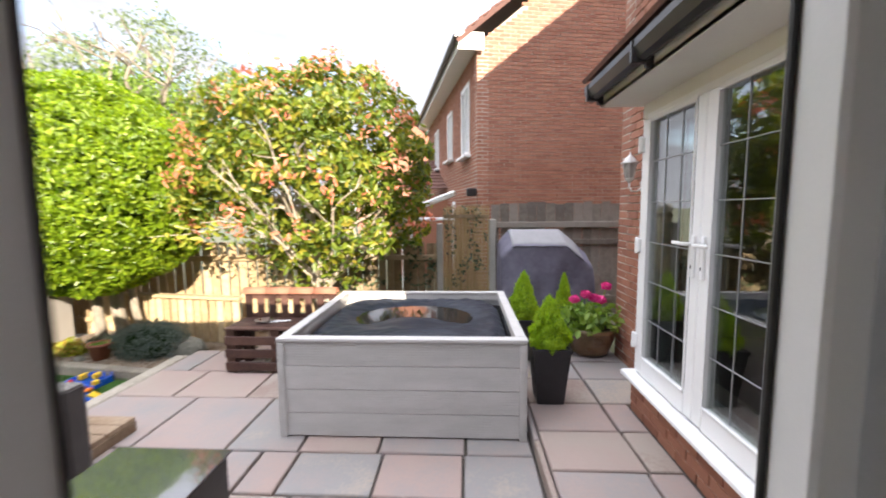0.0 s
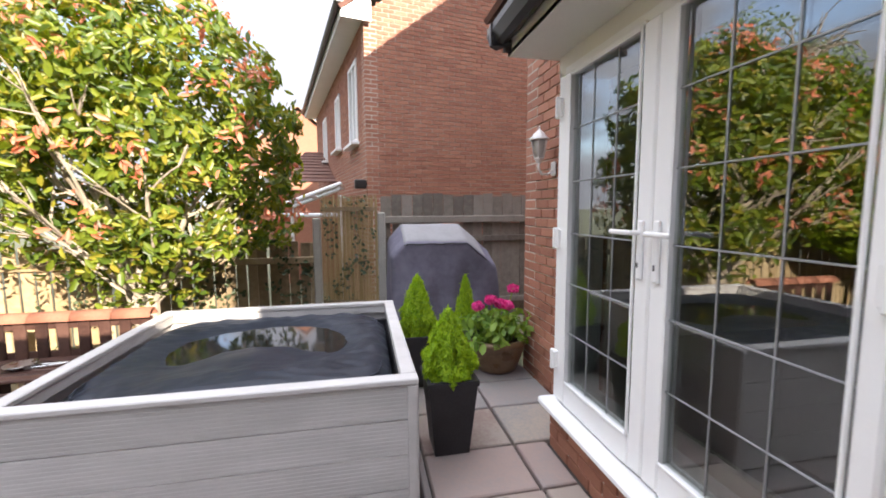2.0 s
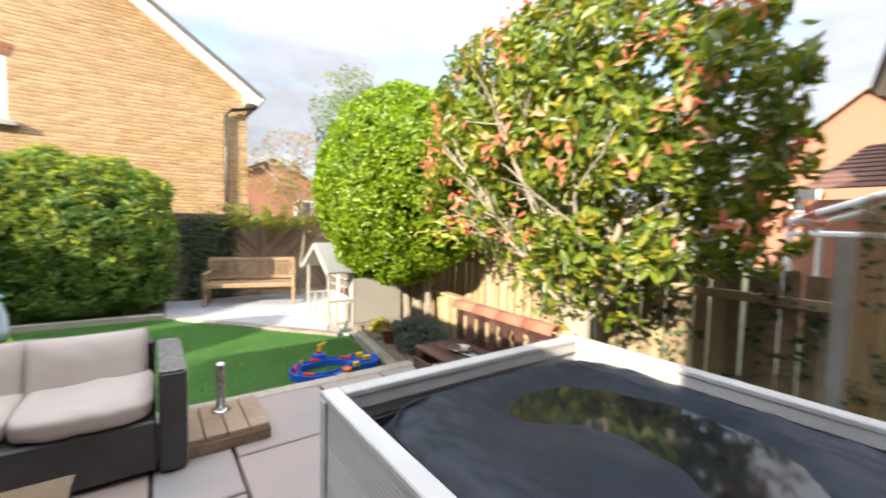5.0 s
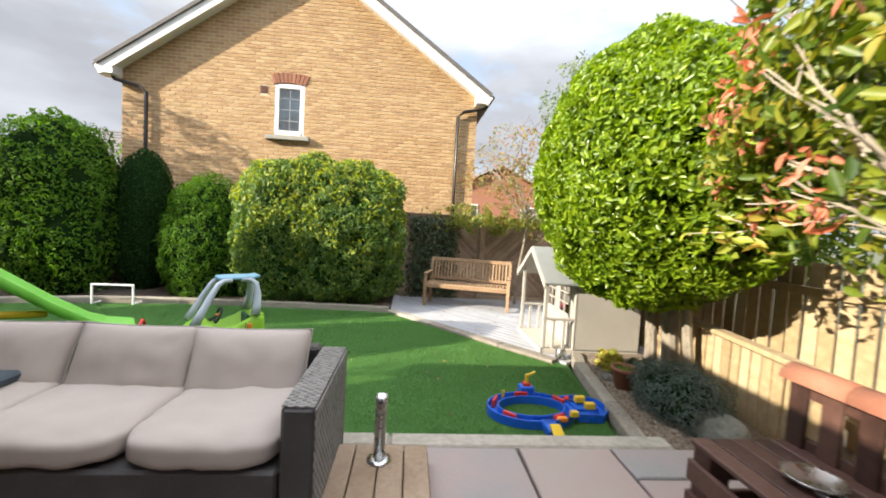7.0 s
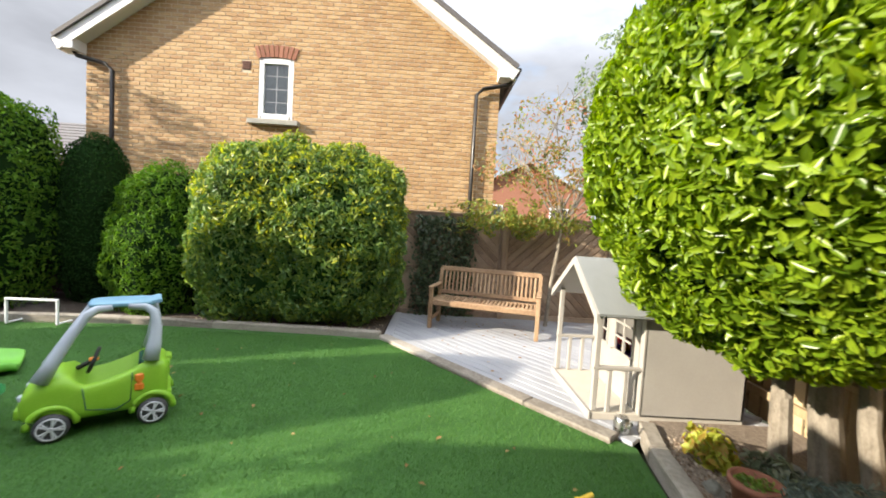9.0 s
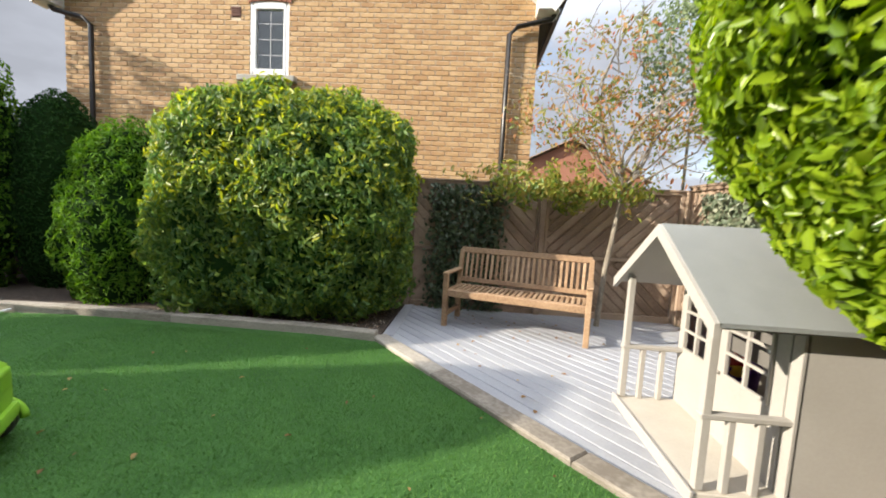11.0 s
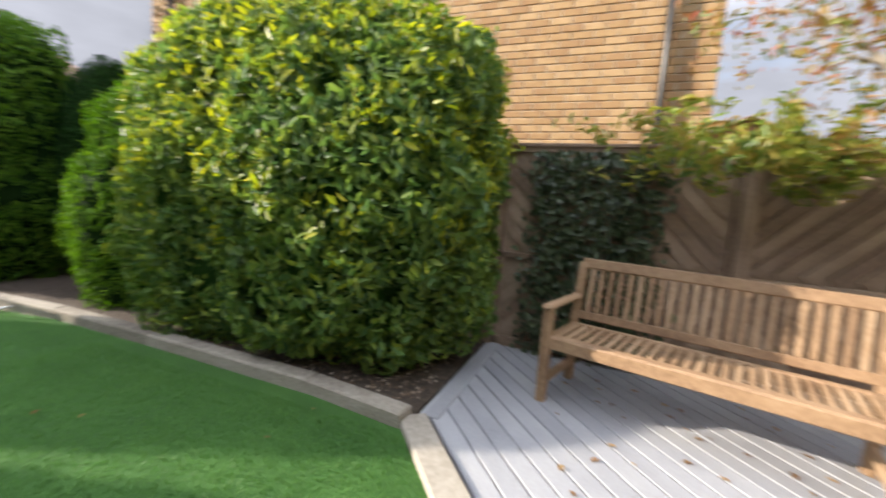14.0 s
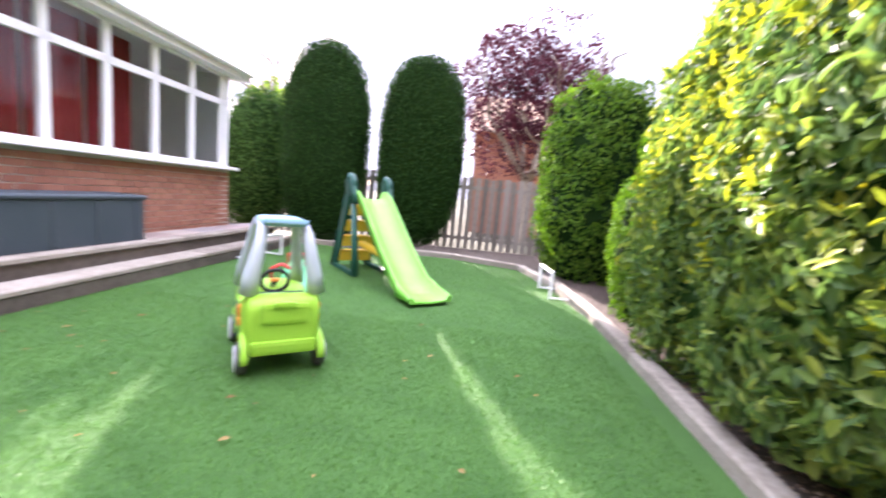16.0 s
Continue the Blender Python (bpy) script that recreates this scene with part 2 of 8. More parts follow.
SOIL = mat("bark_mulch_soil", [(0.022, 0.016, 0.012), (0.05, 0.036, 0.026), (0.10, 0.075, 0.055)], rough=0.95, scale=18, fine=120, bump=1.0,
           bump_dist=0.03)
GRAVEL = mat("bed_gravel", [(0.12, 0.09, 0.065), (0.22, 0.17, 0.125), (0.34, 0.28, 0.22)], rough=0.9, scale=40, fine=160, bump=1.0,
             bump_dist=0.03, fine_amt=0.5)
FAR_GROUND = mat("far_ground", [(0.07, 0.08, 0.04), (0.12, 0.12, 0.07)], rough=0.95, scale=0.2, fine=3, bump=0.2)
ROOF_TILE = mat("grey_roof_tile", [(0.09, 0.085, 0.085), (0.15, 0.14, 0.135)], rough=0.8, scale=6, fine=60, bump=0.4, rand=0.3)
ROOF_BROWN = mat("brown_roof_tile", [(0.10, 0.05, 0.04), (0.18, 0.09, 0.065)], rough=0.85, scale=5, fine=60, bump=0.4, rand=0.3)
ROOF_SAND = mat("sand_roof_tile", [(0.33, 0.22, 0.14), (0.44, 0.31, 0.21)], rough=0.85, scale=5, fine=60, bump=0.4, rand=0.3)
TUB_BOARD = mat("grey_composite_board", [(0.37, 0.362, 0.345), (0.425, 0.415, 0.40), (0.475, 0.465, 0.45)], rough=0.6, scale=3, fine=90,
                bump=0.25, rand=0.25, stretch=(1, 4, 4))
TUB_VINYL = mat("black_vinyl_cover", [(0.014, 0.018, 0.027), (0.026, 0.031, 0.042)], rough=0.40, scale=5, fine=24, bump=0.35,
                bump_dist=0.012, spec=0.17)
WATER = mat("still_rain_water", [(0.008, 0.009, 0.010), (0.012, 0.013, 0.014)], rough=0.0, scale=3, fine=9, bump=0.0, spec=1.0)
COVER = mat("barbecue_cover_fabric", [(0.07, 0.066, 0.092), (0.105, 0.10, 0.135), (0.145, 0.14, 0.18)], rough=0.75, scale=3, fine=18, bump=0.4,
            bump_dist=0.02)
COVER_TOP = mat("barbecue_cover_faded", [(0.17, 0.17, 0.175), (0.23, 0.23, 0.235)], rough=0.75, scale=4, fine=30, bump=0.3)
POT_BLACK = mat("black_planter", [(0.012, 0.012, 0.014), (0.028, 0.028, 0.031)], rough=0.5, scale=6, fine=80, bump=0.15)
POT_GLAZE = mat("brown_glazed_pot", [(0.085, 0.05, 0.028), (0.16, 0.095, 0.05), (0.22, 0.14, 0.08)], rough=0.3, scale=5, fine=30, bump=0.2, coat=0.3)
TERRACOTTA = mat("terracotta", [(0.22, 0.085, 0.05), (0.33, 0.135, 0.078)], rough=0.75, scale=8, fine=60, bump=0.3)
PALLET = mat("dark_stained_pallet", [(0.032, 0.014, 0.010), (0.065, 0.030, 0.022), (0.10, 0.05, 0.036)], rough=0.55, scale=4, fine=40,
             bump=0.4, rand=0.3)
RATTAN = mat("dark_rattan", [(0.03, 0.027, 0.026), (0.06, 0.055, 0.052)], rough=0.5, scale=8, fine=120, bump=0.4, rand=0.3, island=True)
RATTAN_TOP = mat("grey_rattan_strand", [(0.15, 0.14, 0.13), (0.24, 0.225, 0.21)], rough=0.5, scale=8, fine=120, bump=0.3, rand=0.5, island=True)
CUSHION = mat("beige_cushion", [(0.325, 0.275, 0.24), (0.395, 0.335, 0.295)], rough=0.9, scale=4, fine=300, bump=0.25, fine_amt=0.4)
PIPING = mat("cushion_piping", [(0.28, 0.25, 0.22), (0.33, 0.30, 0.265)], rough=0.9, scale=6)
TABLE_GLASS = mat("dark_table_glass", [(0.03, 0.034, 0.036), (0.045, 0.05, 0.052)], rough=0.06, scale=3, fine=20, bump=0.0, spec=1.0, coat=1.0)
PLINTH = mat("umbrella_plinth_wood", [(0.13, 0.085, 0.05), (0.22, 0.15, 0.095), (0.30, 0.22, 0.15)], rough=0.75, scale=4, fine=40, bump=0.4, rand=0.3)
LIME = mat("lime_toy_plastic", [(0.25, 0.50, 0.03), (0.31, 0.57, 0.05)], rough=0.4, scale=4, fine=80, bump=0.05, transl=0.12)
SILVER = mat("silver_toy_plastic", [(0.40, 0.45, 0.50), (0.48, 0.53, 0.58)], rough=0.4, scale=4, fine=80, bump=0.05)
SLIDE_GREEN = mat("slide_green_plastic", [(0.16, 0.48, 0.05), (0.22, 0.55, 0.08)], rough=0.4, scale=4, fine=80, bump=0.05, transl=0.15)
DARK_GREEN = mat("dark_green_plastic", [(0.008, 0.06, 0.045), (0.014, 0.085, 0.06)], rough=0.45, scale=4, fine=80, bump=0.05)
YELLOW = mat("yellow_plastic", [(0.62, 0.40, 0.02), (0.70, 0.47, 0.04)], rough=0.4, scale=4, fine=80, bump=0.05)
RED = mat("red_plastic", [(0.50, 0.02, 0.02), (0.60, 0.04, 0.03)], rough=0.4, scale=4, fine=80, bump=0.05)
ORANGE = mat("orange_plastic", [(0.75, 0.20, 0.02), (0.82, 0.27, 0.04)], rough=0.4, scale=4, fine=80, bump=0.05)
BLUE = mat("blue_toy_plastic", [(0.01, 0.08, 0.42), (0.015, 0.11, 0.52)], rough=0.3, scale=4, fine=80, bump=0.05)
SEA_GREEN = mat("sea_green_plastic", [(0.10, 0.45, 0.20), (0.14, 0.52, 0.25)], rough=0.4, scale=4, fine=80, bump=0.05, transl=0.1)
TYRE = mat("grey_tyre_plastic", [(0.03, 0.03, 0.032), (0.06, 0.06, 0.063)], rough=0.6, scale=8)
HUB = mat("silver_hub_plastic", [(0.45, 0.46, 0.47), (0.55, 0.56, 0.57)], rough=0.4, scale=8)
WHITE_PL = mat("white_goal_plastic", [(0.70, 0.71, 0.72), (0.78, 0.79, 0.80)], rough=0.4, scale=8)
NET = mat("goal_net", [(0.10, 0.10, 0.10), (0.18, 0.18, 0.18)], rough=0.8, scale=8)
BOX_GREEN = mat("dark_storage_box", [(0.03, 0.045, 0.055), (0.05, 0.065, 0.075)], rough=0.6, scale=3, fine=60, bump=0.2)
ROOF_BLUE = mat("pale_blue_toy_plastic", [(0.17, 0.33, 0.43), (0.22, 0.40, 0.50)], rough=0.4, scale=4, fine=80, bump=0.05)
BARK = mat("grey_bark", [(0.14, 0.115, 0.085), (0.26, 0.225, 0.175), (0.36, 0.32, 0.26)], rough=0.9, scale=6, fine=40, bump=0.8, stretch=(3, 3, 1), bump_dist=0.01)
TWIG = mat("pale_twig", [(0.27, 0.225, 0.17), (0.44, 0.38, 0.30)], rough=0.85, scale=6, fine=50, bump=0.5, stretch=(3, 3, 1))
STONE = mat("garden_stone", [(0.10, 0.10, 0.08), (0.17, 0.165, 0.135), (0.25, 0.235, 0.20)], rough=0.9, scale=4, fine=40, bump=0.8, bump_dist=0.02)
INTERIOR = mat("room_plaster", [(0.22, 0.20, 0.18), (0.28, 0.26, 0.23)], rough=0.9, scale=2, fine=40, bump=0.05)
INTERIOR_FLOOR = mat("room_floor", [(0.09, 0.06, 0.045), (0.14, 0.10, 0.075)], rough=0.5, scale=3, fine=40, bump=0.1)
PALE_FLOOR = mat("pale_bounce_floor", [(0.48, 0.46, 0.42), (0.58, 0.56, 0.52)], rough=0.5, scale=3, fine=40, bump=0.1)
RED_CURTAIN = mat("red_room_panel", [(0.28, 0.025, 0.028), (0.38, 0.045, 0.045)], rough=0.9, scale=4, fine=60, bump=0.2)
# blue-grey that paints the sky's reflection into a sheet behind the glass
SKY_BACKING = mat("sky_reflection_backing", [(0.24, 0.29, 0.32), (0.32, 0.37, 0.40)], rough=0.6, scale=2)
# near-black colour standing for the unlit rooms behind the neighbours' windows
DARK_VOID = mat("dark_room_backing", [(0.035, 0.04, 0.045), (0.06, 0.065, 0.07)], rough=0.6, scale=2)
PINK = mat("pink_petals", [(0.50, 0.02, 0.16), (0.68, 0.05, 0.26), (0.75, 0.12, 0.36)], rough=0.6, scale=30, fine=90, bump=0, rand=0.6, island=True, transl=0.25)
LAMP_WHITE = mat("white_lantern_metal", [(0.62, 0.62, 0.60), (0.70, 0.70, 0.68)], rough=0.45, scale=10, fine=90, bump=0.1)
LAMP_GLASS = mat("frosted_lantern_glass", [(0.42, 0.41, 0.38), (0.5, 0.49, 0.46)], rough=0.2, scale=8, transl=0.3)
PURPLE = mat("purple_toy_fabric", [(0.10, 0.03, 0.20), (0.15, 0.05, 0.28)], rough=0.7, scale=6)
TEAL = mat("teal_toy_plastic", [(0.02, 0.28, 0.32), (0.03, 0.36, 0.40)], rough=0.5, scale=6)


def leaf_mat(name, cols, rough=0.4, transl=0.35, spec=0.45, rand=0.8):
    return mat(name, cols, rough=rough, scale=1.6, fine=30, bump=0, rand=rand, island=True, transl=transl, spec=spec, fine_amt=0.2)


LEAF_LAUREL = leaf_mat("laurel_leaf", [(0.056, 0.110, 0.006), (0.128, 0.212, 0.010), (0.215, 0.315, 0.014), (0.31, 0.40, 0.027)], rough=0.3, transl=0.38, spec=0.45)
# near-black green: the shade inside crowns, put into the colour of their cores
CROWN_SHADE = leaf_mat("shaded_crown_core", [(0.008, 0.022, 0.005), (0.018, 0.04, 0.008)], rough=0.9, transl=0.1, spec=0.05)
LEAF_PHOT = leaf_mat("photinia_leaf", [(0.030, 0.062, 0.011), (0.092, 0.145, 0.016), (0.20, 0.24, 0.022), (0.33, 0.26, 0.036)], rough=0.38)
LEAF_PHOT_RED = leaf_mat("photinia_red_tip", [(0.50, 0.14, 0.06), (0.62, 0.22, 0.13), (0.68, 0.34, 0.22)], rough=0.45)
LEAF_HEDGE = leaf_mat("hedge_leaf", [(0.062, 0.125, 0.046), (0.11, 0.195, 0.052), (0.18, 0.265, 0.056), (0.30, 0.36, 0.06)], rough=0.45, transl=0.4, spec=0.32)
# yellow copy of the hedge leaf; its colour stands for sunlight on the hedge
LEAF_HEDGE_SUNLIT = leaf_mat("sunlit_hedge_leaf", [(0.15, 0.21, 0.03), (0.28, 0.33, 0.035), (0.45, 0.45, 0.05)], rough=0.4, transl=0.45, spec=0.4)
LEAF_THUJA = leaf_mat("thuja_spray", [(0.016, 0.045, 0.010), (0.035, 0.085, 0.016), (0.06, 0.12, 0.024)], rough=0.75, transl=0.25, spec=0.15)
LEAF_CYPRESS = leaf_mat("cypress_spray", [(0.012, 0.036, 0.010), (0.024, 0.060, 0.015), (0.038, 0.085, 0.02)], rough=0.85, transl=0.2, spec=0.06)
LEAF_GOLD = leaf_mat("golden_conifer_spray", [(0.17, 0.31, 0.01), (0.30, 0.46, 0.015), (0.42, 0.56, 0.03)], rough=0.6)
LEAF_PURPLE = leaf_mat("purple_plum_leaf", [(0.030, 0.007, 0.012), (0.06, 0.014, 0.024), (0.10, 0.03, 0.04)], rough=0.6, transl=0.2, spec=0.2)
LEAF_THIN = leaf_mat("small_tree_leaf", [(0.09, 0.14, 0.03), (0.20, 0.22, 0.05), (0.34, 0.19, 0.07), (0.40, 0.13, 0.09)], rough=0.5)
LEAF_SPRAY = leaf_mat("low_spray_leaf", [(0.08, 0.14, 0.025), (0.17, 0.24, 0.04), (0.30, 0.29, 0.05), (0.36, 0.20, 0.07)], rough=0.45)
LEAF_FAR = leaf_mat("far_tree_leaf", [(0.07, 0.12, 0.02), (0.15, 0.24, 0.035), (0.26, 0.36, 0.06)], rough=0.6, spec=0.25)
LEAF_SILVER = leaf_mat("silvery_leaf", [(0.10, 0.14, 0.07), (0.17, 0.22, 0.11), (0.25, 0.30, 0.16)], rough=0.6, spec=0.25)
LEAF_BUSH = leaf_mat("conifer_bush_spray", [(0.04, 0.10, 0.01), (0.09, 0.19, 0.02), (0.17, 0.29, 0.035)], rough=0.7, transl=0.35, spec=0.15)
LEAF_IVY = leaf_mat("ivy_leaf", [(0.025, 0.045, 0.02), (0.055, 0.08, 0.035), (0.09, 0.12, 0.055)], rough=0.4, transl=0.15)
LEAF_IVY_PALE = leaf_mat("variegated_ivy_leaf", [(0.05, 0.08, 0.04), (0.14, 0.17, 0.10), (0.30, 0.31, 0.22)], rough=0.4, transl=0.2)
LEAF_PLANT = leaf_mat("hydrangea_leaf", [(0.08, 0.16, 0.025), (0.17, 0.28, 0.04), (0.27, 0.39, 0.07)], rough=0.5)
LEAF_LAV = leaf_mat("lavender_spray", [(0.07, 0.10, 0.085), (0.12, 0.16, 0.135), (0.19, 0.23, 0.195)], rough=0.7)
LEAF_YEL = leaf_mat("yellow_bed_leaf", [(0.20, 0.25, 0.03), (0.38, 0.40, 0.05), (0.42, 0.20, 0.06)], rough=0.5)
LITTER = leaf_mat("dead_leaf", [(0.10, 0.05, 0.025), (0.24, 0.13, 0.05), (0.36, 0.26, 0.10)], rough=0.8)

# ---- mesh helpers ----


def part(name, bm, material, parent=None, label=""):
    me = bpy.data.meshes.new(name)
    bm.to_mesh(me)
    bm.free()
    me.materials.append(material)
    ob = new(name, me)
    if parent is not None:
        ob.parent = parent
    if label:
        ob["label"] = label
    return ob


def pydata(name, verts, faces, material, parent=None, label="", smooth=False):
    me = bpy.data.meshes.new(name)
    me.from_pydata([tuple(v) for v in verts], [], [tuple(f) for f in faces])
    me.materials.append(material)
    me.update()
    if smooth:
        me.shade_smooth()
    ob = new(name, me)
    if parent is not None:
        ob.parent = parent
    if label:
        ob["label"] = label
    return ob


def empty(name, m=None, label="", category="", group="", kind=""):
    ob = new(name)
    ob.empty_display_size = 0.1
    if m is not None:
        ob.matrix_basis = m
    return tagged(ob, label, category, group, kind)


def add_box(bm, c, s, bevel=0.004, rot=None, segs=1):
    m = Matrix.Translation(c)
    if rot is not None:
        m = m @ Euler([radians(a) for a in rot]).to_matrix().to_4x4()
    m = m @ Matrix.Diagonal((s[0], s[1], s[2], 1))
    r = bmesh.ops.create_cube(bm, size=1.0, matrix=m)
    if bevel:
        es = list({e for v in r["verts"] for e in v.link_edges})
        bmesh.ops.bevel(bm, geom=es, offset=min(bevel, min(s) * 0.45), segments=segs, profile=0.7, affect='EDGES')
    return bm


def boxes(lst, bevel=0.004):
    bm = bmesh.new()
    for b in lst:
        add_box(bm, b[0], b[1], bevel, b[2] if len(b) > 2 else None)
    return bm


def box(c, s, bevel=0.004, rot=None, segs=1):
    return add_box(bmesh.new(), c, s, bevel, rot, segs)


def tube(bm, p, q, r0, r1, n=8):
    """A tapered round bar from p to q."""
    p, q = Vector(p), Vector(q)
    d = q - p
    m = Matrix.Translation((p + q) / 2) @ d.to_track_quat('Z', 'Y').to_matrix().to_4x4()
    bmesh.ops.create_cone(bm, cap_ends=True, segments=n, radius1=r0, radius2=r1, depth=d.length, matrix=m)
    return bm


def lathe(profile, n=24, centre=(0, 0, 0)):
    """A turned body from a list of (radius, height)."""
    bm = bmesh.new()
    rings = []
    for r, z in profile:
        rings.append([bm.verts.new((centre[0] + r * math.cos(2 * math.pi * i / n), centre[1] + r * math.sin(2 * math.pi * i / n), centre[2] + z))
                      for i in range(n)])
    for a, b in zip(rings, rings[1:]):
        for i in range(n):
            f = bm.faces.new((a[i], a[(i + 1) % n], b[(i + 1) % n], b[i]))
            f.smooth = True
    bm.faces.new(rings[0][::-1])
    bm.faces.new(rings[-1])
    return bm


def sweep(pts, r, n=8, closed=False):
    """A round tube along a line of points; r may be a number or one for each point."""
    bm = bmesh.new()
    pts = [Vector(p) for p in pts]
    rs = r if isinstance(r, (list, tuple)) else [r] * len(pts)
    rings = []
    for i, p in enumerate(pts):
        a = pts[i - 1] if i or closed else pts[i]
        b = pts[(i + 1) % len(pts)] if i < len(pts) - 1 or closed else pts[i]
        d = (b - a).normalized()
        up = Vector((0, 0, 1)) if abs(d.z) < 0.95 else Vector((1, 0, 0))
        u = d.cross(up).normalized()
        v = u.cross(d).normalized()
        rings.append([bm.verts.new(p + rs[i] * (math.cos(2 * math.pi * k / n) * u + math.sin(2 * math.pi * k / n) * v)) for k in range(n)])
    pairs = list(zip(rings, rings[1:])) + ([(rings[-1], rings[0])] if closed else [])
    for a, b in pairs:
        for k in range(n):
            f = bm.faces.new((a[k], b[k], b[(k + 1) % n], a[(k + 1) % n]))
            f.smooth = True
    if not closed:
        bm.faces.new(rings[0])
        bm.faces.new(rings[-1][::-1])
    return bm


def soft_box(size, puff=0.5, n=10, seed=0, wrinkle=0.006):
    """A cushion: a box whose faces swell and whose cloth creases."""
    bm = bmesh.new()
    bmesh.ops.create_cube(bm, size=2.0)
    bmesh.ops.subdivide_edges(bm, edges=bm.edges[:], cuts=n, use_grid_fill=True)
    for v in bm.verts:
        x, y, z = v.co
        e = 5
        rr = (abs(x) ** e + abs(y) ** e + abs(z) ** e) ** (1 / e)
        p = Vector((x, y, z)) / rr
        swell = (1 - abs(p.x) ** 2.5) * (1 - abs(p.y) ** 2.5) if abs(p.z) > 0.6 else 0
        q = Vector((p.x * size[0] / 2, p.y * size[1] / 2, p.z * size[2] / 2 * (1 - puff * 0.45 + puff * swell)))
        w = noise.noise(q * 9 + Vector((seed * 7, 0, 0))) + 0.5 * noise.noise(q * 22 + Vector((0, seed * 5, 0)))
        v.co = q + Vector((0, 0, math.copysign(1, p.z) * w * wrinkle * 2)) + p * w * wrinkle
    for f in bm.faces:
        f.smooth = True
    return bm


PIECES = {}


def piece_mesh(sx, sy, sz, ch, material):
    """A block with its base at z = 0 and the edges of its top chamfered; shared between alike pieces."""
    key = (round(sx, 3), round(sy, 3), round(sz, 3), ch, material.name)
    if key not in PIECES:
        x, y, i, j = sx / 2, sy / 2, sx / 2 - ch, sy / 2 - ch
        vs = [(-x, -y, 0), (x, -y, 0), (x, y, 0), (-x, y, 0), (-x, -y, sz - ch), (x, -y, sz - ch), (x, y, sz - ch), (-x, y, sz - ch),
              (-i, -j, sz), (i, -j, sz), (i, j, sz), (-i, j, sz)]
        fs = [(3, 2, 1, 0)] + [(a, (a + 1) % 4, (a + 1) % 4 + 4, a + 4) for a in range(4)] + \
             [(a + 4, (a + 1) % 4 + 4, (a + 1) % 4 + 8, a + 8) for a in range(4)] + [(8, 9, 10, 11)]
        me = bpy.data.meshes.new("piece")
        me.from_pydata(vs, [], fs)
        me.materials.append(material)
        PIECES[key] = me
    return PIECES[key]


def piece(name, size, m, material, parent, ch=0.004):
    ob = new(name, piece_mesh(*size, ch, material))
    ob.parent = parent
    ob.matrix_basis = m
    return ob


def leaves(name, pts, nrm, size, material, parent=None, label="", width=0.42, spread=0.7, seed=1, droop=0.0, fold=0.18):
    """Many folded leaves, one at each point, facing roughly along nrm."""
    rng = np.random.default_rng(seed)
    pts, nrm = np.asarray(pts, float), np.asarray(nrm, float)
    n = len(pts)
    nn = nrm + rng.normal(0, spread, (n, 3))
    nn /= np.linalg.norm(nn, axis=1)[:, None] + 1e-9
    ax = rng.normal(0, 1, (n, 3))
    ax[:, 2] -= droop
    ax -= (ax * nn).sum(1)[:, None] * nn
    ax /= np.linalg.norm(ax, axis=1)[:, None] + 1e-9
    sd = np.cross(nn, ax)
    ln = size * rng.uniform(0.6, 1.3, n)[:, None]
    w = ln * width * rng.uniform(0.8, 1.2, n)[:, None]
    b = pts - ax * ln * 0.5
    t = pts + ax * ln * 0.5 - nn * ln * 0.12
    up = nn * (w * fold)
    l1 = pts - ax * ln * 0.18 + sd * w * 0.46 + up
    l2 = pts + ax * ln * 0.18 + sd * w * 0.42 + up
    r1 = pts - ax * ln * 0.18 - sd * w * 0.46 + up
    r2 = pts + ax * ln * 0.18 - sd * w * 0.42 + up
    v = np.stack([b, l1, l2, t, r2, r1], 1).reshape(-1, 3)
    k = np.arange(n)[:, None] * 6
    f = np.concatenate([k + np.array([[0, 3, 2, 1]]), k + np.array([[0, 5, 4, 3]])], 0)
    me = bpy.data.meshes.new(name)
    me.vertices.add(len(v))
    me.vertices.foreach_set("co", v.ravel())
    me.loops.add(f.size)
    me.loops.foreach_set("vertex_index", f.ravel().astype(np.int32))
    me.polygons.add(len(f))
    me.polygons.foreach_set("loop_start", np.arange(0, f.size, 4, dtype=np.int32))
    me.update(calc_edges=True)
    me.materials.append(material)
    ob = new(name, me)
    if parent is not None:
        ob.parent = parent
    if label:
        ob["label"] = label
    return ob


def bumpy(d, seed, amp, freq):
    """An uneven radius for each direction d."""
    out = np.empty(len(d))
    for i, q in enumerate(d):
        p = Vector(q) * freq + Vector((seed * 3.1, seed * 1.7, seed))
        out[i] = 1 + amp * noise.noise(p) + amp * 0.6 * noise.noise(p * 2.7)
    return out


def crown_points(n, centre, radii, seed, amp=0.16, freq=1.8, power=2.0, shell=0.75, flat_base=None):
    """Points in the outer shell of an uneven, more or less boxy, round crown, with outward normals."""
    rng = np.random.default_rng(seed)
    d = rng.normal(0, 1, (n, 3))
    d /= np.linalg.norm(d, axis=1)[:, None]
    p = power
    sup = (np.abs(d) ** p).sum(1) ** (-1 / p)
    rad = sup * bumpy(d, seed, amp, freq)
    depth = 1 - (1 - shell) * rng.random(n) ** 1.8
    pts = d * (rad * depth)[:, None] * np.array(radii) + np.array(centre)
    nr = d / np.array(radii)
    nr /= np.linalg.norm(nr, axis=1)[:, None]
    if flat_base is not None:
        keep = pts[:, 2] > flat_base
        pts, nr = pts[keep], nr[keep]
    return pts, nr


